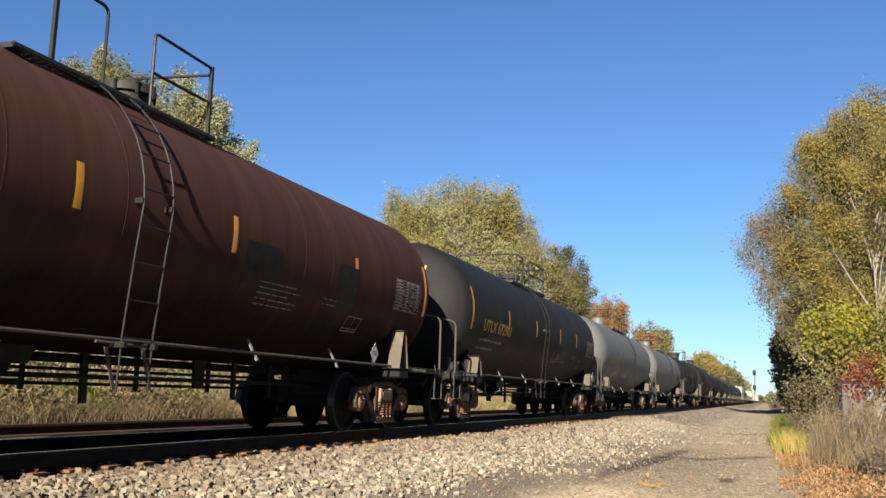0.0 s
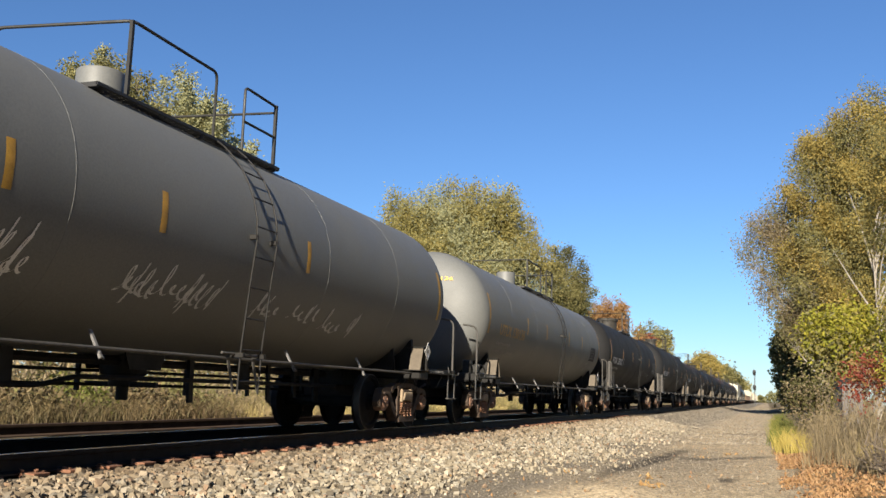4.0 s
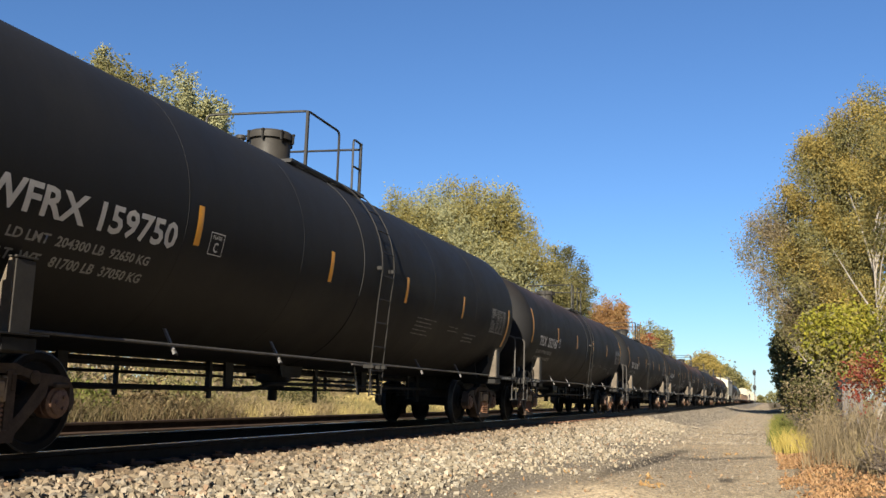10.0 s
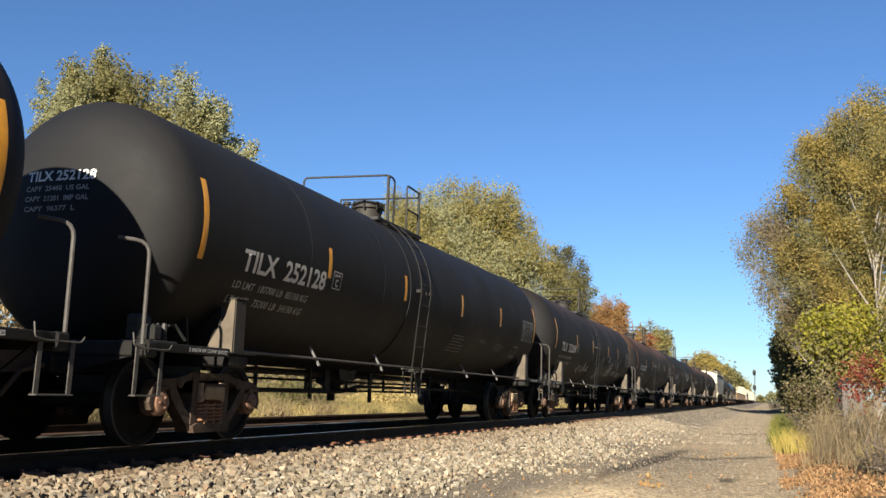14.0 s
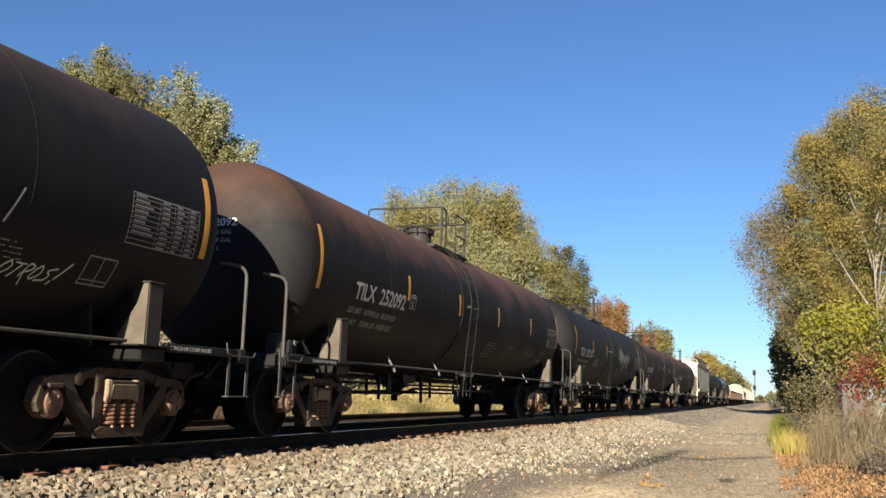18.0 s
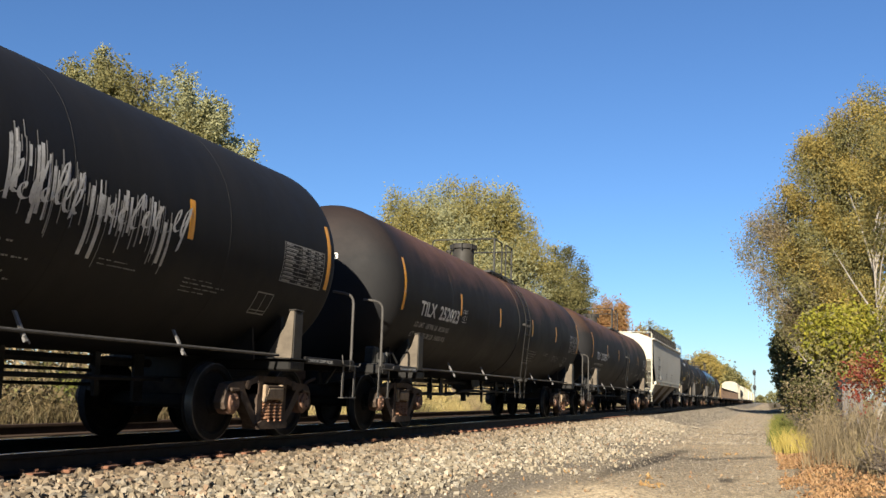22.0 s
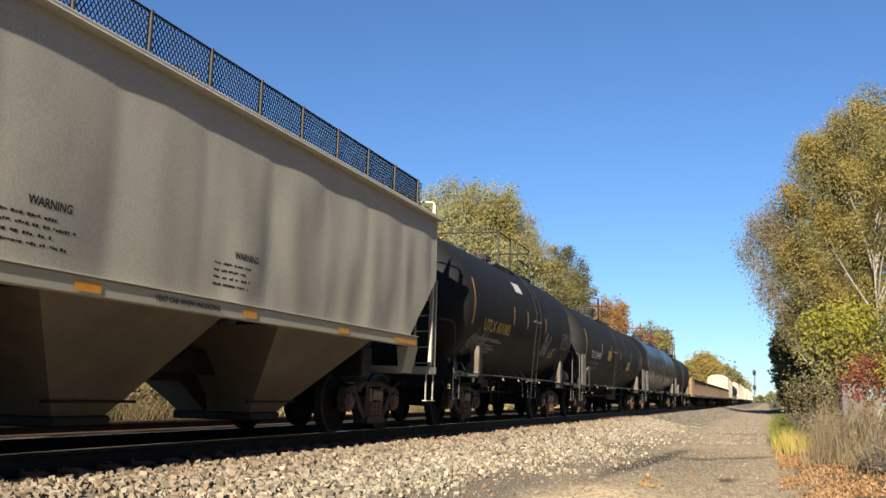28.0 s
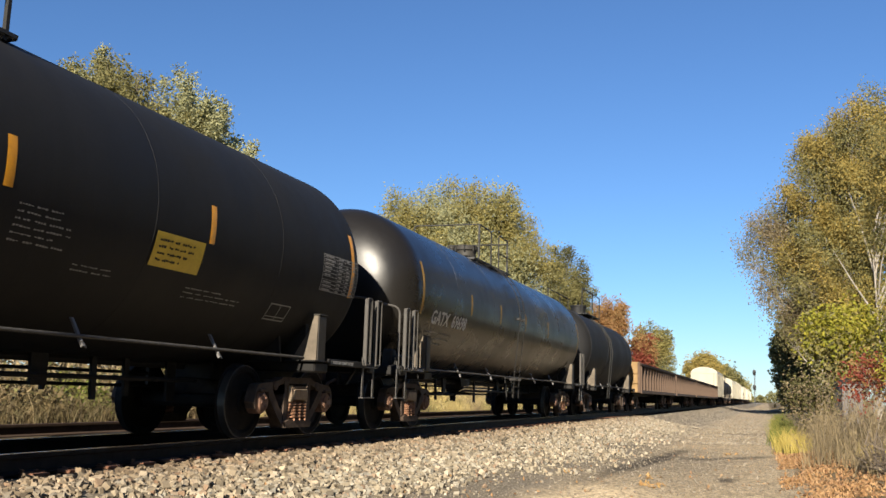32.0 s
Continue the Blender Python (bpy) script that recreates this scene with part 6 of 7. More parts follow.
# ---- plants ----
LEAF_STOPS = {
    "olive": [(0.0, (0.1245, 0.1203, 0.0498)), (0.35, (0.2158, 0.1992, 0.0789)), (0.7, (0.2822, 0.2407, 0.0913)), (1.0, (0.195, 0.1826, 0.0789))],
    "pale": [(0.0, (0.19, 0.195, 0.11)), (0.4, (0.32, 0.315, 0.165)), (0.75, (0.44, 0.41, 0.215)), (1.0, (0.27, 0.275, 0.15))],
    "gold": [(0.0, (0.17, 0.15, 0.055)), (0.35, (0.29, 0.25, 0.085)), (0.7, (0.36, 0.285, 0.095)), (1.0, (0.24, 0.225, 0.085))],
    "amber": [(0.0, (0.20, 0.165, 0.05)), (0.35, (0.36, 0.285, 0.085)), (0.7, (0.42, 0.295, 0.08)), (1.0, (0.26, 0.22, 0.075))],
    "green": [(0.0, (0.0415, 0.0456, 0.0166)), (0.5, (0.0913, 0.0913, 0.0332)), (1.0, (0.1494, 0.1328, 0.0498))],
    "lime": [(0.0, (0.13, 0.15, 0.022)), (0.5, (0.27, 0.28, 0.036)), (1.0, (0.36, 0.30, 0.045))],
    "russet": [(0.0, (0.24, 0.10, 0.045)), (0.5, (0.36, 0.185, 0.075)), (1.0, (0.28, 0.19, 0.08))],
    "red": [(0.0, (0.1826, 0.0332, 0.0249)), (0.5, (0.2656, 0.0622, 0.0415)), (1.0, (0.1992, 0.0581, 0.0332))],
    "straw": [(0.0, (0.22, 0.168, 0.068)), (0.5, (0.39, 0.305, 0.125)), (1.0, (0.52, 0.415, 0.17))],
    "brownweed": [(0.0, (0.06, 0.042, 0.026)), (0.35, (0.14, 0.095, 0.052)), (0.7, (0.24, 0.17, 0.085)), (1.0, (0.11, 0.10, 0.045))],
    "paleweed": [(0.0, (0.22, 0.175, 0.10)), (0.5, (0.34, 0.27, 0.155)), (1.0, (0.27, 0.20, 0.10))],
    "weed": [(0.0, (0.1577, 0.1245, 0.083)), (0.5, (0.2573, 0.2075, 0.1328)), (1.0, (0.2988, 0.2324, 0.1245))],
    "yellowgrass": [(0.0, (0.30, 0.25, 0.065)), (0.5, (0.48, 0.38, 0.10)), (1.0, (0.40, 0.31, 0.09))],
    "freshgrass": [(0.0, (0.0664, 0.1079, 0.0166)), (0.5, (0.1328, 0.1577, 0.0332)), (1.0, (0.1826, 0.1743, 0.0415))],
    "litter": [(0.0, (0.1826, 0.0913, 0.0456)), (0.4, (0.2988, 0.166, 0.0706)), (0.75, (0.3818, 0.2407, 0.1162)), (1.0, (0.1826, 0.1079, 0.0539))],
    "yellowleaf": [(0.0, (0.24, 0.13, 0.05)), (1.0, (0.36, 0.23, 0.09))],
}


def leaf_mesh(name, c, size, rng, mat, up=0.0, fold=0.25):
    """Small folded leaves, each four-cornered, scattered at the points c."""
    n = len(c)
    d1 = rng.normal(size=(n, 3))
    d1 /= np.linalg.norm(d1, axis=1)[:, None]
    side = rng.normal(size=(n, 3))
    side[:, :2] *= 1 - up
    side[:, 2] = side[:, 2] * (1 - up) + up * 3
    d2 = np.cross(d1, side)
    d2 /= np.linalg.norm(d2, axis=1)[:, None]
    nn = np.cross(d1, d2)
    s = (size * rng.uniform(0.55, 1.3, n))[:, None]
    v = np.stack([c - d1 * s * 0.6, c + d2 * s * 0.4 + nn * s * fold, c + d1 * s * 0.6, c - d2 * s * 0.4 + nn * s * fold], 1).reshape(-1, 3)
    b = np.arange(n)[:, None] * 4
    f = np.concatenate([b + np.array([[0, 1, 2]]), b + np.array([[0, 2, 3]])])
    return fast_mesh(name, v, f, mat)


def tree(x, y, height, radius, colour, seed, label, leaves=9000, size=0.16, base=0.25, trunk=0.22, bark=None, gaps=0.0, limbs=16, trans=0.45, name="tree", cat="tree", puff=0.3, second=None, lobes=None, clumps=55, group="", shoot=None, bare=0, front=0):
    """Tapered trunk with limbs; a crown of leafy shoots gathered in lobes, lumpy and broken. lobes: dx, dy, z, radius, half height."""
    rng = np.random.default_rng(seed)
    z0 = ground_z(x)
    t = thing(name, label, cat, pose(x, y, z0 - 0.05), group)
    bark = bark or M_BARK_D
    shoot = shoot or min(0.9, 0.28 * radius)
    if not lobes:
        cz, rz = height * (base + (1 - base) / 2), height * (1 - base) / 2
        lobes = [(0, 0, cz, radius * 0.92, rz)]
        for k in range(5):
            a = k * 2.4 + seed
            lobes.append((radius * 0.5 * math.cos(a), radius * 0.5 * math.sin(a), cz + rz * (0.15 + 0.12 * ((k * 3 + seed) % 4)), radius * 0.5, rz * 0.45))
    weight = np.array([q[3] ** 1.6 * q[4] for q in lobes])
    weight /= weight.sum()
    want = max(40, int(leaves / clumps))
    tips, outs, tries = [], [], 0
    while len(tips) < want and tries < want * 60:
        tries += 1
        lx, ly, lz, lr, lh = lobes[int(rng.choice(len(lobes), p=weight))]
        d = rng.normal(size=3)
        d /= np.linalg.norm(d)
        q = rng.uniform(0.1, 1.0) ** 0.38
        lump = 1 + 0.22 * noise.noise(Vector((d[0] * 2.2 + seed, d[1] * 2.2 + lx, d[2] * 2.2))) + 0.15 * noise.noise(Vector((d[0] * 5 + seed, d[1] * 5, d[2] * 5)))
        p = np.array([lx + d[0] * lr * q * lump, ly + d[1] * lr * q * lump, lz + d[2] * lh * q * lump])
        if p[2] < 0.1 or (gaps and noise.noise(Vector((p[0] * 0.55 + seed * 3, p[1] * 0.55, p[2] * 0.55))) < gaps - 0.5):
            continue
        o = d * np.array([0.8, 0.8, 0.6]) + np.array([0, 0, 0.75]) + rng.normal(size=3) * 0.25
        tips.append(p)
        outs.append(o / np.linalg.norm(o))
    tips, outs = np.array(tips), np.array(outs)
    g = Geo()
    crown = np.average(np.array([q[:3] for q in lobes]), axis=0, weights=weight)
    top = Vector((crown[0], crown[1], height * 0.84))
    stem = [Vector((0, 0, -0.2)), Vector((rng.uniform(-0.1, 0.1), rng.uniform(-0.1, 0.1), height * 0.18)), Vector((crown[0] * 0.5, crown[1] * 0.5, height * 0.45)), top]
    g.tube(stem, trunk, 9, r1=trunk * 0.2)
    order = rng.permutation(len(tips))
    for k in order[:limbs]:
        e = Vector(tips[k])
        h = min(max(e.z * rng.uniform(0.35, 0.72), height * 0.12), height * 0.75)
        f = h / height
        a = Vector((crown[0] * f, crown[1] * f, h))
        mid = a.lerp(e, 0.5) + Vector((rng.uniform(-0.3, 0.3), rng.uniform(-0.3, 0.3), rng.uniform(-0.1, 0.5))) * (radius / 4)
        r = trunk * rng.uniform(0.22, 0.42)
        g.tube([a, a.lerp(mid, 0.5), mid, e], r, 6, r1=r * 0.2)
        for j in np.argsort(((tips - np.array(e)) ** 2).sum(1))[1:6]:
            e2 = Vector(tips[j])
            g.tube([mid, mid.lerp(e2, 0.5) + Vector((0, 0, rng.uniform(-0.1, 0.25))), e2], r * 0.35, 4, r1=r * 0.08)
    face = np.argsort(tips[:, 1] + rng.normal(0, 0.8, len(tips)))[:front]
    for k in face:
        e = Vector(tips[k])
        a = Vector((crown[0] * 0.6, crown[1] * 0.6 - radius * 0.45, max(e.z * 0.6, height * 0.2)))
        mid = a.lerp(e, 0.55) + Vector((rng.uniform(-0.3, 0.3), -0.4, rng.uniform(0.0, 0.5)))
        g.tube([Vector((crown[0] * 0.4, crown[1] * 0.4, a.z * 0.7)), a, mid, e + Vector((0, -0.4, 0.3))], trunk * 0.36, 6, r1=trunk * 0.07)
    for k in order[:bare]:
        e, o = Vector(tips[k]), Vector(outs[k])
        g.tube([e - o * shoot, e, e + o * shoot * rng.uniform(0.5, 1.1)], 0.012, 3, r1=0.004)
    part("trunk", g, t, material=bark)
    sets = [(colour, leaves)] if not second else [(colour, int(leaves * 0.6)), (second, int(leaves * 0.4))]
    for k, (col, n) in enumerate(sets):
        pick = np.arange(len(tips)) if not second else np.nonzero((np.sin(tips[:, 2] * 1.1 + tips[:, 0] * 0.9 + seed) + rng.normal(size=len(tips)) * 0.5 > 0.1) == (k == 0))[0]
        if not len(pick):
            pick = np.arange(len(tips))
        i = pick[rng.integers(0, len(pick), n)]
        along = rng.uniform(-1.0, 0.55, n)
        wide = puff * (1.05 - 0.55 * along)[:, None]
        c = tips[i] + outs[i] * (along * shoot)[:, None] + rng.normal(size=(n, 3)) * wide
        part("crown", leaf_mesh("crown", c, size, rng, leafy("leaves_" + col, LEAF_STOPS[col], trans)), t)
    return t


def blades(name, pts, h, rng, mat, w=0.012, bend=0.35, seg=3):
    """Grass or stems: tapering bent blades rooted at pts."""
    n = len(pts)
    a = rng.uniform(0, 2 * np.pi, n)
    hh = h * rng.uniform(0.55, 1.25, n)
    lean = bend * rng.uniform(0.2, 1.0, n) * hh
    dx, dy = np.cos(a), np.sin(a)
    b = rng.uniform(0, 2 * np.pi, n)
    wx, wy = np.cos(b) * w, np.sin(b) * w
    rows = []
    for k in range(seg + 1):
        t = k / seg
        c = np.stack([pts[:, 0] + dx * lean * t * t, pts[:, 1] + dy * lean * t * t, pts[:, 2] + hh * (t - 0.15 * t * t)], 1)
        o = np.stack([wx * (1 - 0.85 * t), wy * (1 - 0.85 * t), np.zeros(n)], 1)
        rows += [c - o, c + o]
    v = np.stack(rows, 1).reshape(-1, 3)
    m = 2 * (seg + 1)
    base = np.arange(n)[:, None] * m
    f = np.concatenate([base + np.array([[2 * k, 2 * k + 1, 2 * k + 3, 2 * k + 2]]) for k in range(seg)])
    return fast_mesh(name, v, f, mat)


def on_ground(x, y):
    return np.array([ground_z(a) + bumps(a, b) for a, b in zip(x, y)])


# trees beyond the track
tree(-26.5, 33, 15.3, 5.0, "pale", 3, "pale olive autumn tree with two crowns beyond the track", 170000, 0.115, trunk=0.3, second="olive", limbs=30, clumps=220, puff=0.18, shoot=0.8, bare=120,
     lobes=[(-2.0, 0, 12.6, 2.2, 3.0), (-4.2, 0.6, 12.0, 1.7, 3.0), (-0.5, 0.4, 11.6, 1.5, 2.6), (2.3, 0, 11.4, 1.8, 2.8), (4.1, 0.3, 10.0, 1.4, 2.4), (5.5, 0, 9.2, 0.9, 1.6), (-0.5, 0.5, 8.6, 3.6, 2.0)])
tree(-20.2, 60, 15.7, 6.4, "gold", 4, "tall broad tree turning gold beyond the track", 190000, 0.13, second="pale", limbs=40, clumps=200, puff=0.34, shoot=1.1, bare=160,
     lobes=[(-3.6, 0, 11.0, 2.9, 3.7), (-1.6, 0.5, 11.6, 2.8, 3.7), (0.8, 0, 11.4, 2.9, 3.6), (2.9, 0, 10.9, 2.6, 3.7), (4.7, 0, 8.6, 1.9, 3.2), (0, 0, 8.0, 5.9, 4.0)])
tree(-16.8, 81, 13.6, 2.5, "green", 5, "dark olive tree beside a golden one", 50000, 0.135, base=0.06, limbs=14, clumps=160, puff=0.26, second="olive")
tree(-19.3, 120, 13.9, 2.7, "russet", 6, "small russet-orange autumn tree", 17000, 0.23, base=0.15, puff=0.3)
tree(-15.9, 140, 11.8, 3.1, "olive", 7, "round olive tree beyond a russet one", 18000, 0.25, base=0.06, second="gold", puff=0.32)
tree(-16.0, 128, 10.0, 1.9, "red", 8, "low red maple beyond the track", 8000, 0.24, base=0.06, puff=0.34, second="russet")
tree(-12.8, 205, 10.8, 4.0, "amber", 9, "rounded golden tree far along the line", 14000, 0.36, base=0.05, puff=0.45)
for k in range(7):
    tree(-12.2 - (k % 2) * 2.4, 250 + k * 32, 10.5 - 0.2 * k, 5.0, ("olive", "gold", "green")[k % 3], 40 + k, "autumn tree in the far row beside the line", 4500, 0.75, base=0.04, puff=0.9, limbs=8, group="far row of trees beyond the track")

# trees and bushes on the verge
tree(9.0, 88, 28.3, 9.0, "amber", 11, "tall thin-leaved tree with pale bare limbs on the verge", 190000, 0.17, bark=M_BARK, gaps=0.2, second="olive", limbs=64, trunk=0.36, clumps=420, puff=0.52, shoot=1.15, bare=150, front=16,
     lobes=[(-0.6, 0.0, 23.1, 4.5, 5.3), (-4.1, 0.0, 21.1, 3.1, 4.3), (2.7, 1.0, 24.2, 4.5, 5.3), (-1.2, 0.0, 18.6, 5.1, 4.3), (0.4, 0.0, 13.9, 5.9, 5.1), (-3.7, -0.8, 13.1, 3.9, 4.3), (1.0, 0.0, 8.8, 5.1, 3.9)])
tree(4.7, 90, 20.9, 4.9, "weed", 12, "half-bare brownish tree leaning over the gravel", 40000, 0.145, bark=M_BARK, gaps=0.2, limbs=36, trunk=0.27, clumps=55, puff=0.46, second="olive", shoot=1.35, bare=160,
     lobes=[(-4.1, 0.0, 15.1, 2.9, 3.7), (-2.7, 0.0, 18.4, 2.2, 2.3), (-2.7, 0.0, 11.1, 2.5, 3.3), (-0.8, 0.0, 13.9, 2.9, 4.3), (-1.8, 0.0, 7.8, 1.8, 2.7)])
tree(8.2, 42, 15.6, 4.4, "amber", 13, "golden and green tree at the edge of the wood", 90000, 0.085, base=0.15, bark=M_BARK, second="olive", limbs=30, clumps=380, shoot=0.7, gaps=0.15)
tree(6.6, 36, 5.8, 3.0, "green", 14, "dark green undergrowth tree", 30000, 0.11, base=0.05, limbs=12, trunk=0.1, second="olive")
tree(2.1, 36, 4.2, 0.7, "lime", 15, "yellow-green sapling on the verge", 4200, 0.13, base=0.42, limbs=12, trunk=0.06, name="sapling", puff=0.26, second="olive")
tree(3.15, 37.5, 4.7, 0.95, "lime", 16, "bright green sapling in the brush", 3800, 0.13, base=0.36, limbs=10, trunk=0.05, name="sapling", puff=0.28, second="gold")
tree(6.4, 99, 15.0, 4.5, "green", 17, "dark shaded tree farther along the verge", 24000, 0.18, base=0.03, limbs=14, trunk=0.15)
tree(4.7, 116, 14.0, 3.7, "green", 18, "dark shaded tree farther along the verge", 11000, 0.3, base=0.03, limbs=10, trunk=0.15)
tree(3.4, 128, 10.5, 2.9, "olive", 19, "pale green tree far along the verge", 8000, 0.42, base=0.03, limbs=10, trunk=0.15)
for k in range(5):
    tree(7.0 + k % 2 * 3, 138 + k * 32, 12.5, 4.6, ("green", "olive")[k % 2], 60 + k, "autumn tree of the wood edge, whose unseen near row blocks sky light", 8000, 0.45, base=0.04, puff=0.7, limbs=10, group="wood along the verge")
# unseen row beside the camera, added to keep sky light off the tanks
for k in range(11):
    tree(17.0 + k % 3 * 1.5, -62 + k * 9.2, 15 + k % 2, 5.2, ("green", "olive")[k % 2], 80 + k, "autumn tree of the wood edge, whose unseen near row blocks sky light", 5000, 0.7, base=0.02, puff=0.8, limbs=6, group="wood along the verge")
tree(2.2, 21.5, 2.15, 0.6, "red", 20, "red sumac bush on the verge", 1500, 0.065, base=0.42, limbs=18, trunk=0.022, name="sumac_bush", cat="bush", puff=0.16, bark=M_BARK, second="russet", gaps=0.2)
tree(2.75, 21.0, 2.5, 0.5, "lime", 21, "yellow-green bush beside a red sumac", 1500, 0.065, base=0.5, limbs=10, trunk=0.02, name="bush", cat="bush", puff=0.14)
tree(1.2, 30, 2.0, 0.7, "green", 22, "dark round shrub in the brush", 2600, 0.075, base=0.2, limbs=10, trunk=0.03, name="shrub", cat="bush", puff=0.2, second="weed", bare=60)
tree(1.75, 16.6, 0.8, 0.5, "weed", 25, "dark twiggy shrub by the fallen leaves", 160, 0.05, base=0.05, limbs=40, trunk=0.014, bare=60, name="twiggy_shrub", cat="bush", puff=0.12)


def weeds():
    rng = np.random.default_rng(31)
    n = 5200
    x = rng.uniform(0.6, 3.4, n)
    y = rng.uniform(18.2, 33, n)
    keep = x > 0.42 + 0.018 * y + 0.2 * np.sin(y * 0.9)
    x, y = x[keep], y[keep]
    pts = np.stack([x, y, on_ground(x, y) - 0.02], 1)
    pts = pts[rng.uniform(0, 1, len(pts)) < 0.55]
    me = blades("dry_weeds", pts, 0.85, rng, leafy("leaves_weed", LEAF_STOPS["weed"], 0.15), 0.006, 0.8, 4)
    t = thing("dry_weeds", "tangle of dry grey-brown weed stalks on the verge", "weeds", kind="stuff", data=me)
    tall = np.stack([rng.uniform(0.9, 3.0, 420), rng.uniform(19.5, 33, 420)], 1)
    tall = tall[tall[:, 0] > 0.62 + 0.018 * tall[:, 1]]
    tp = np.stack([tall[:, 0], tall[:, 1], on_ground(tall[:, 0], tall[:, 1]) - 0.02], 1)
    part("tall_stalk", blades("tall_stalk", tp, 1.55, rng, leafy("leaves_weed", LEAF_STOPS["weed"], 0.15), 0.011, 0.5, 5), t)
    m = 1100
    q = np.stack([rng.uniform(0.7, 3.4, m), rng.uniform(18.4, 30, m)], 1)
    q = q[(q[:, 0] > 1.25 + 0.018 * q[:, 1]) & (np.sin(q[:, 0] * 3.1 + q[:, 1] * 1.3) > -0.1)]
    lp = np.stack([q[:, 0], q[:, 1], on_ground(q[:, 0], q[:, 1]) - 0.02], 1)
    part("low_grass", blades("low_grass", lp, 0.45, rng, leafy("leaves_olive", LEAF_STOPS["olive"], 0.4), 0.009, 0.8), t)
    n = 3800
    i = rng.integers(0, len(pts), n)
    c = pts[i] + np.stack([rng.normal(0, 0.13, n), rng.normal(0, 0.13, n), rng.uniform(0.35, 1.0, n)], 1)
    part("seed_head", leaf_mesh("seed_head", c, 0.038, rng, leafy("leaves_weed", LEAF_STOPS["weed"], 0.15)), t)


def tufts():
    rng = np.random.default_rng(32)
    spots = [(0.52, 26.5, "yellowgrass", 0.62), (0.42, 29.5, "freshgrass", 0.62), (0.66, 25.2, "yellowgrass", 0.5), (0.42, 33, "freshgrass", 0.7), (0.6, 31, "yellowgrass", 0.6), (0.5, 38, "freshgrass", 0.7), (0.5, 44, "yellowgrass", 0.6), (0.55, 52, "freshgrass", 0.7), (1.7, 18.0, "weed", 0.4), (2.0, 19.5, "yellowgrass", 0.4)]
    for x, y, col, h in spots:
        n = 420
        px, py = x + rng.normal(0, 0.17, n), y + rng.normal(0, 0.55, n)
        pts = np.stack([px, py, on_ground(px, py) - 0.02], 1)
        lab = {"yellowgrass": "tuft of bright yellow dry grass", "freshgrass": "tuft of green roadside grass", "weed": "tuft of brown dead grass"}[col]
        thing("grass_tuft", lab, "grass tuft", group="grass tufts along the verge", kind="stuff", data=blades("grass_tuft", pts, h, rng, leafy("leaves_" + col, LEAF_STOPS[col], 0.3), 0.010, 0.55))


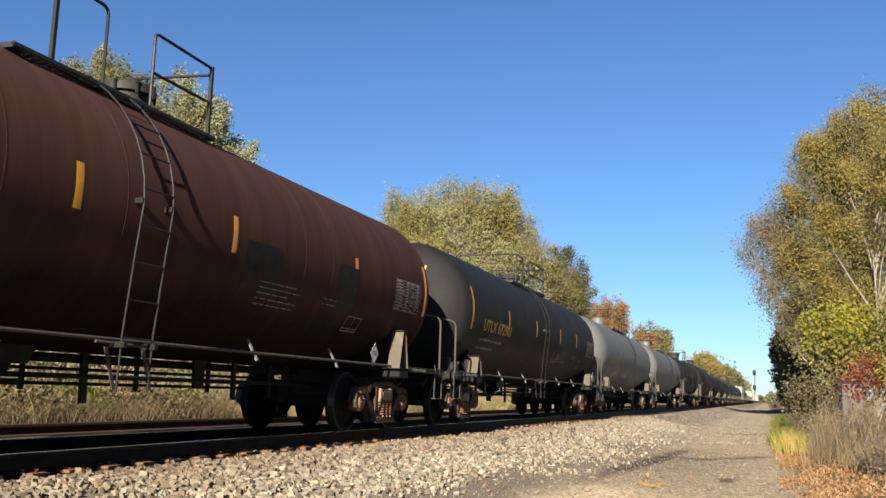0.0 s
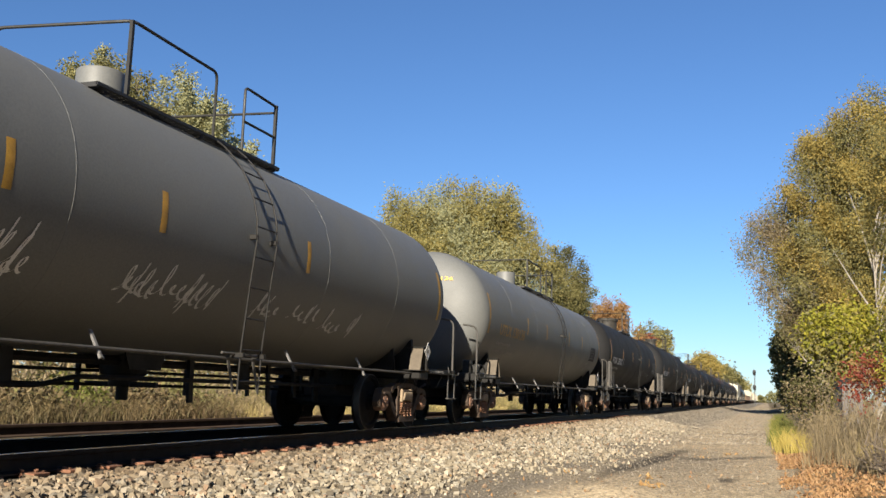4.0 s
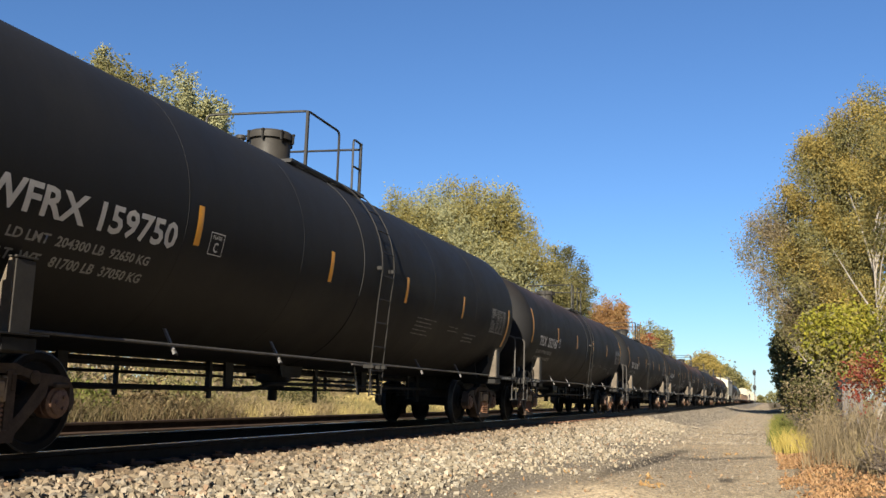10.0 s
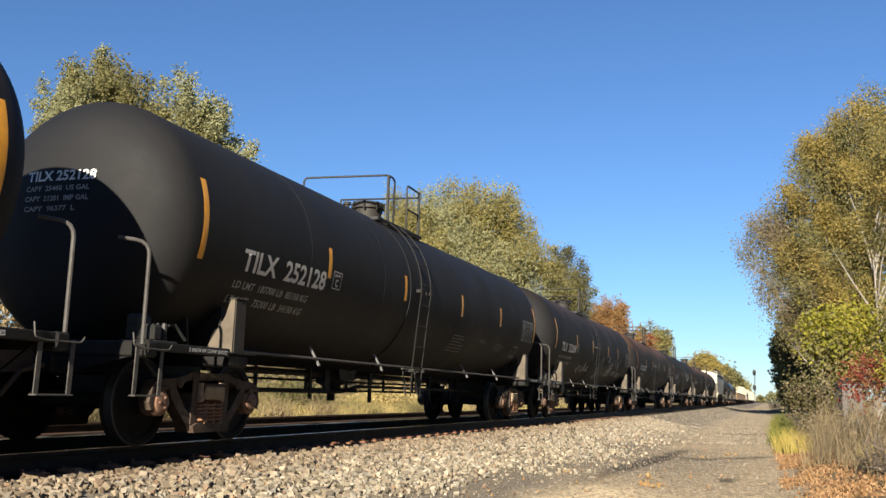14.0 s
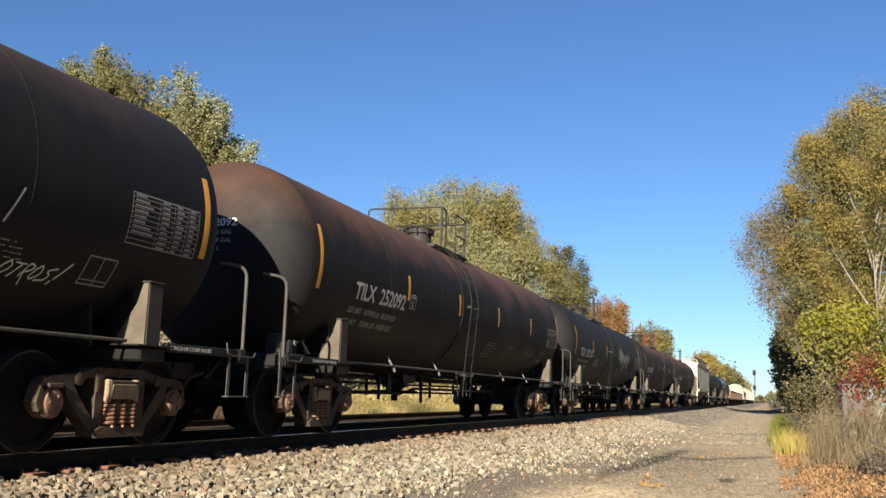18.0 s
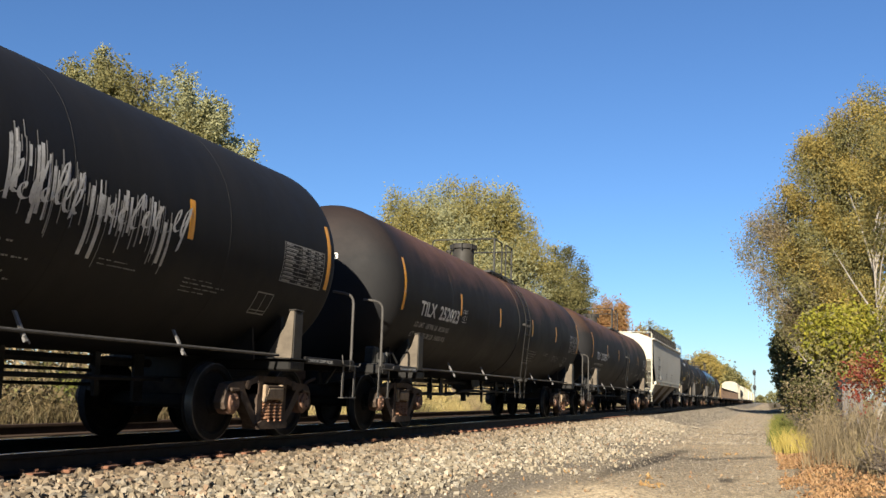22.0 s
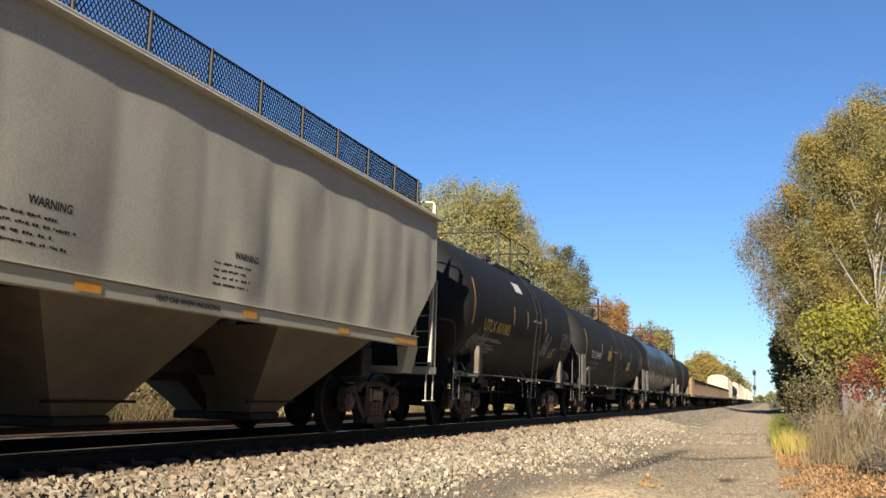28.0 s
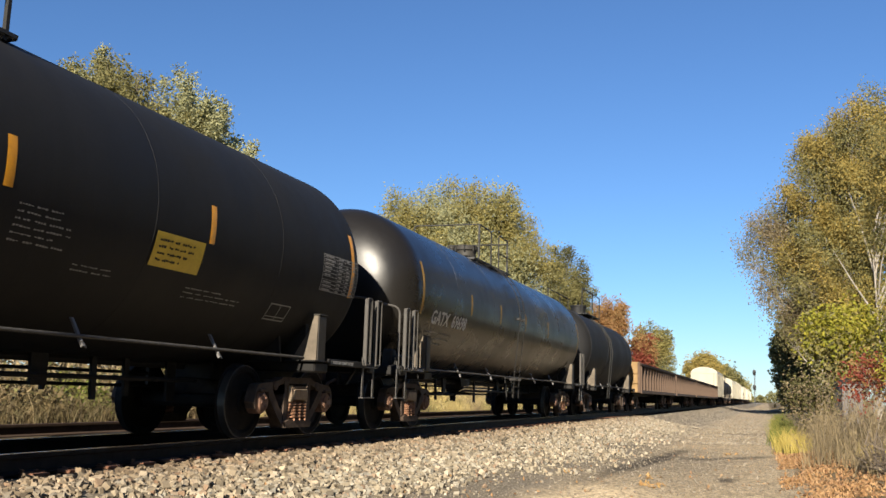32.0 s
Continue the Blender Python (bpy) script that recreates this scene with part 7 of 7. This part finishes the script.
def field():
    """Tall straw beyond the track, with greener patches and low brush."""
    rng = np.random.default_rng(33)
    n = 70000
    x = -10.75 - rng.exponential(3.2, n)
    y = rng.uniform(4, 62, n)
    patch = np.array([noise.noise(Vector((a * 0.5, b * 0.45, 5.0))) + 0.6 * noise.noise(Vector((a * 1.6, b * 1.3, 9.0))) for a, b in zip(x, y)])
    near = np.clip((19.5 - y) / 3.0, 0, 1)
    brown = patch + rng.normal(0, 0.15, n) < near * 1.3 - 0.62
    keep = (patch > -0.12) & (patch < 0.42) & ~brown
    for name, label, cat, pick, h, col, w in (("straw_field", "tangled dry straw-coloured grass beyond the track", "grass", keep, 0.46, "straw", 0.0075),
                                              ("brown_weeds", "tangled brown seed-headed weeds beyond the track", "weeds", brown, 0.62, "brownweed", 0.008),
                                              ("weed_patch", "olive-brown weeds among dry straw beyond the track", "weeds", (patch <= -0.12) & ~brown, 0.5, "olive", 0.009),
                                              ("tall_straw", "taller pale straw in clumps beyond the track", "grass", (patch >= 0.42) & ~brown, 0.75, "paleweed", 0.008)):
        pts = np.stack([x[pick], y[pick], on_ground(x[pick], y[pick]) - 0.02], 1)
        thing(name, label, cat, kind="stuff", data=blades(name, pts, h, rng, leafy("leaves_" + col, LEAF_STOPS[col], 0.3), w, 0.95, 2))
    for k, (cx, cy, r, h, col) in enumerate([(-13, 14.5, 0.7, 0.8, "green"), (-12.4, 17.5, 0.9, 0.75, "olive"), (-13.6, 20.5, 1.2, 0.9, "weed"), (-12.2, 23, 0.8, 0.7, "green"), (-14.5, 26, 1.4, 1.0, "olive"), (-14.2, 11.5, 1.0, 0.8, "weed"),
                                            (-16.5, 18.5, 1.8, 1.3, "weed"), (-17.5, 24, 2.0, 1.4, "olive"), (-18, 32, 2.4, 1.5, "weed"), (-12.6, 30, 1.0, 0.8, "straw"), (-13.2, 36, 1.2, 0.9, "straw"), (-18, 13, 1.6, 1.3, "olive"),
                                            (-12.0, 9.3, 0.6, 0.5, "brownweed"), (-12.3, 11.0, 0.7, 0.6, "olive"), (-11.9, 12.6, 0.6, 0.55, "brownweed"), (-12.2, 14.2, 0.5, 0.5, "freshgrass"), (-11.8, 15.6, 0.7, 0.6, "brownweed"), (-12.1, 17.0, 0.5, 0.55, "olive"), (-13.0, 10.2, 0.9, 0.8, "brownweed"), (-13.2, 13.2, 0.9, 0.8, "weed")]):
        m = 2200
        c = np.stack([cx + rng.normal(0, r * 0.5, m), cy + rng.normal(0, r * 0.6, m), np.abs(rng.normal(0, h * 0.42, m)) + 0.05], 1)
        thing("low_bush", "low autumn bush among dry grass", "bush", group="bushes beyond the track", data=leaf_mesh("low_bush", c, 0.08, rng, leafy("leaves_" + col, LEAF_STOPS[col], 0.3)))
    m = 130000
    y = 2 + 168 * rng.uniform(0, 1, m) ** 1.3
    x = -30 + rng.normal(0, 2.2, m) + 4 * np.sin(y * 0.05)
    z = rng.uniform(0, 1, m) ** 1.3 * (4.4 + 0.9 * np.sin(y * 0.4) + 0.6 * np.sin(y * 1.1)) + 0.05
    thing("hedge_row", "far hedge of tan and olive brush", "hedge", kind="stuff", data=leaf_mesh("hedge_row", np.stack([x, y, z], 1), 0.19, rng, leafy("leaves_paleweed", LEAF_STOPS["paleweed"], 0.3)))


def far_woods():
    rng = np.random.default_rng(36)
    n = 9000
    x = rng.uniform(-90, 90, n)
    top = 7.5 + 2.5 * np.sin(x * 0.21) + 1.5 * np.sin(x * 0.73)
    c = np.stack([x, 900 + rng.normal(0, 9, n), rng.uniform(0, 1, n) * top], 1)
    thing("far_woods", "low band of far autumn woods where the line vanishes", "woods", kind="stuff", data=leaf_mesh("far_woods", c, 1.5, rng, leafy("leaves_olive", LEAF_STOPS["olive"], 0.4)))


def litter():
    rng = np.random.default_rng(34)
    n = 22000
    x = 0.15 + np.abs(rng.normal(0, 0.95, n)) + rng.uniform(-0.1, 0.1, n)
    y = rng.uniform(11.5, 27, n)
    dens = np.array([0.45 + 0.85 * noise.noise(Vector((a * 1.4, b * 0.9, 2.0))) + 0.35 * noise.noise(Vector((a * 5, b * 3.4, 4.0))) for a, b in zip(x, y)])
    keep = rng.uniform(0, 1, n) < dens * np.clip((x - 0.05) * 2.0, 0.06, 1)
    x, y = x[keep], y[keep]
    c = np.stack([x, y, on_ground(x, y) + rng.uniform(0.004, 0.05, len(x))], 1)
    thing("leaf_litter", "drift of fallen orange and tan leaves on the verge", "fallen leaves", kind="stuff", data=leaf_mesh("leaf_litter", c, 0.058, rng, leafy("leaves_litter", LEAF_STOPS["litter"], 0.1), up=0.7))
    n = 420
    x = rng.uniform(-5.2, 0.5, n)
    y = 5 + rng.exponential(12, n)
    c = np.stack([x, y, on_ground(x, y) + 0.03], 1)
    thing("stray_leaves", "scattered fallen leaves on the gravel", "fallen leaves", kind="stuff", data=leaf_mesh("stray_leaves", c, 0.05, rng, leafy("leaves_litter", LEAF_STOPS["litter"], 0.1), up=0.8))
    for cx, cy, m in ((-1.72, 14.7, 16), (-1.9, 15.9, 10), (-3.0, 15.3, 4), (-0.9, 24.0, 10), (-1.5, 22.5, 6)):
        q = np.stack([cx + rng.normal(0, 0.11, m), cy + rng.normal(0, 0.18, m)], 1)
        c = np.stack([q[:, 0], q[:, 1], on_ground(q[:, 0], q[:, 1]) + 0.03], 1)
        thing("leaf_clump", "small clump of yellow fallen leaves", "fallen leaves", group="leaf clumps on the gravel", data=leaf_mesh("leaf_clump", c, 0.075, rng, leafy("leaves_yellowleaf", LEAF_STOPS["yellowleaf"], 0.1), up=0.6))


weeds()
tufts()
field()
far_woods()
litter()

# ---- signal, hut ----
def oval(a, b):
    """Flat oval backboard with a rolled edge, facing -y."""
    n, vs, fs = 24, [], []
    for y, k in ((0.02, 0.9), (-0.01, 1.0), (-0.06, 1.0), (-0.08, 0.93)):
        vs += [(a * k * math.cos(i * 2 * math.pi / n), y, b * k * math.sin(i * 2 * math.pi / n)) for i in range(n)]
    for r in range(3):
        fs += [(r * n + i, r * n + (i + 1) % n, (r + 1) * n + (i + 1) % n, (r + 1) * n + i) for i in range(n)]
    fs += [tuple(range(n)), tuple(3 * n + i for i in reversed(range(n)))]
    return vs, fs


def signal_mast():
    s = thing("signal_mast", "black two-headed railway signal on a silver mast", "railway signal", pose(-2.75, 231, -0.3))
    part("mast", Geo().tube([(0, 0, 0), (0, 0, 8.4)], 0.09, 10), s, material=M_SILVER)
    for z in (7.7, 4.2):
        h = part("signal_head", Geo().add(*oval(0.40, 0.72), pose(0, -0.25, z)), s, material=M_SIGNAL)
        part("hood", Geo().lathe([(0.14, 0), (0.17, 0), (0.17, 0.4), (0.14, 0.4)], 12, pose(0, -0.25, z, 90, 0, 0), closed=True), h, material=M_SIGNAL)
    part("ladder", Geo().tube([(0.25, 0.3, 0.2), (0.25, 0.2, 8.0)], 0.03, 6), s, material=M_SILVER)


def hut():
    h = thing("relay_hut", "weathered pale grey wooden hut half hidden in brush", "shed", pose(2.34, 31.5, -0.42, 0, 0, 12))
    g = Geo()
    for k in range(4):
        g.box(-0.3 + k * 0.15, -0.155 + k * 0.15, -0.6, -0.57, 0, 1.75 - 0.02 * (k % 2), 0.006)
    tagged(part("front_board", g, h, material=M_HUT), kind="stuff")
    part("body", Geo().box(-0.3, 0.3, -0.57, 0.3, 0, 1.72, 0.02), h, material=M_HUT)
    part("roof", Geo().prism([(-0.38, 1.72), (0.38, 1.72), (0.0, 1.88)], -0.66, 0.36, "xz"), h, None, "dark shallow roof", material=M_TIE)


signal_mast()
hut()

# ---- ballast and gravel stones ----
def crag():
    """Rough block, the start of a broken stone."""
    v = np.array([(x, y, z) for x in (-1, 1) for y in (-1, 1) for z in (-1, 1)], dtype=float) * 0.62
    f = np.array([(0, 1, 3), (0, 3, 2), (4, 6, 7), (4, 7, 5), (0, 4, 5), (0, 5, 1), (2, 3, 7), (2, 7, 6), (0, 2, 6), (0, 6, 4), (1, 5, 7), (1, 7, 3)])
    return v, f


def octa():
    v = np.array([(1, 0, 0), (-1, 0, 0), (0, 1, 0), (0, -1, 0), (0, 0, 1), (0, 0, -1)], dtype=float)
    f = np.array([(0, 2, 4), (2, 1, 4), (1, 3, 4), (3, 0, 4), (2, 0, 5), (1, 2, 5), (3, 1, 5), (0, 3, 5)])
    return v, f


def stones(name, x, y, size, rng, mat, sink=0.25, small=False):
    v0, f0 = octa() if small else crag()
    n = len(x)
    s = size * (0.5 + 1.1 * rng.uniform(0, 1, n) ** 1.6)
    sc = rng.uniform(0.6, 1.15, (n, 1, 3)) * s[:, None, None]
    v = v0[None] * (1 + rng.uniform(-0.55, 0.45, (n, len(v0), 3))) * sc
    a, b = rng.uniform(0, 6.283, n), rng.uniform(-1.5, 1.5, n)
    ca, sa, cb, sb = np.cos(a)[:, None], np.sin(a)[:, None], np.cos(b)[:, None], np.sin(b)[:, None]
    X, Y, Z = v[..., 0], v[..., 1], v[..., 2]
    Y, Z = Y * cb - Z * sb, Y * sb + Z * cb
    X, Y = X * ca - Y * sa, X * sa + Y * ca
    z = on_ground(x, y)
    v = np.stack([X + x[:, None], Y + y[:, None], Z + z[:, None] + (s * (0.5 - sink))[:, None] + rng.uniform(0, 0.4, n)[:, None] * s[:, None]], -1).reshape(-1, 3)
    f = (f0[None] + (np.arange(n) * len(v0))[:, None, None]).reshape(-1, 3)
    return fast_mesh(name, v, f, mat)


def lay_stones():
    rng = np.random.default_rng(41)
    g = bpy.data.objects["ground"]
    n1, n2, n3 = 24000, 18000, 3500
    x = np.concatenate([rng.uniform(-6.05, -2.4, n1), rng.uniform(-6.0, -2.4, n2), rng.uniform(-8.6, -5.9, n3)])
    y = np.concatenate([rng.uniform(4.2, 15, n1), 15 + rng.uniform(0, 1, n2) ** 1.3 * 30, rng.uniform(5, 22, n3)])
    keep = (x < -3.75 + 0.35 * np.sin(y * 0.7) + rng.normal(0, 0.6, len(x)))
    keep &= (y > 14.6) | (x < -4.1 + rng.normal(0, 0.3, len(x)))
    keep &= ~((x > -6.5) & (x < -5.8) & (rng.uniform(0, 1, len(x)) < 0.88))
    x, y = x[keep], y[keep]
    near = (x > -5.25) & (x < -4.1) & (y < 6.6)
    tagged(part("ballast_stone", stones("ballast_stone", x[~near], y[~near], 0.034, rng, M_STONE), g, None, "pale crushed limestone ballast"), kind="stuff")
    tagged(part("gravel_stone", stones("gravel_stone", rng.uniform(-4.2, 0.6, 9000), 8 + rng.uniform(0, 1, 9000) ** 1.4 * 26, 0.012, rng, M_GRAVEL, small=True), g, None, "small road gravel"), kind="stuff")
    fx, fy = rng.uniform(-5.6, 0.3, 16000), 30 + rng.uniform(0, 1, 16000) ** 1.6 * 130
    tagged(part("far_gravel", stones("far_gravel", fx, fy, 0.026, rng, M_GRAVEL, small=True), g, None, "pale gravel far along the line"), kind="stuff")
    kinds = []
    for k in range(14):
        v0, f0 = crag()
        v = v0 * (1 + rng.uniform(-0.5, 0.35, (8, 3))) * rng.uniform(0.65, 1.1, 3) * 0.036
        kinds.append(fast_mesh("stone", v, f0, M_STONE))
    for a, b in list(zip(x[near], y[near]))[:300]:
        ob = part("stone", kinds[int(rng.integers(14))], g, pose(a, b, ground_z(a) + bumps(a, b) + 0.018, *[float(q) for q in rng.uniform(0, 360, 3)]))
        k = float(rng.uniform(0.7, 1.4))
        ob.scale = (k, k, k)


lay_stones()


def motions():
    """The train rolls past at a steady pace; every wheelset turns with it."""
    times = [4.0 * k for k in range(9)]
    for car, u in CARS:
        walk(car, [(t, pose(TRACK_X, u - SPEED * (t - 15.988) + 0.00078 * (t - 15.988) ** 2, 0)) for t in times])
    step = 2 / FPS
    for k, ws in enumerate(WHEELSETS):
        y, z = ws.location.y, ws.location.z
        spin = [(i * step, pose(0, y, z, math.degrees(SPEED * i * step / WHEEL_R) + 37 * k)) for i in range(481)]
        walk(ws, spin)


motions()
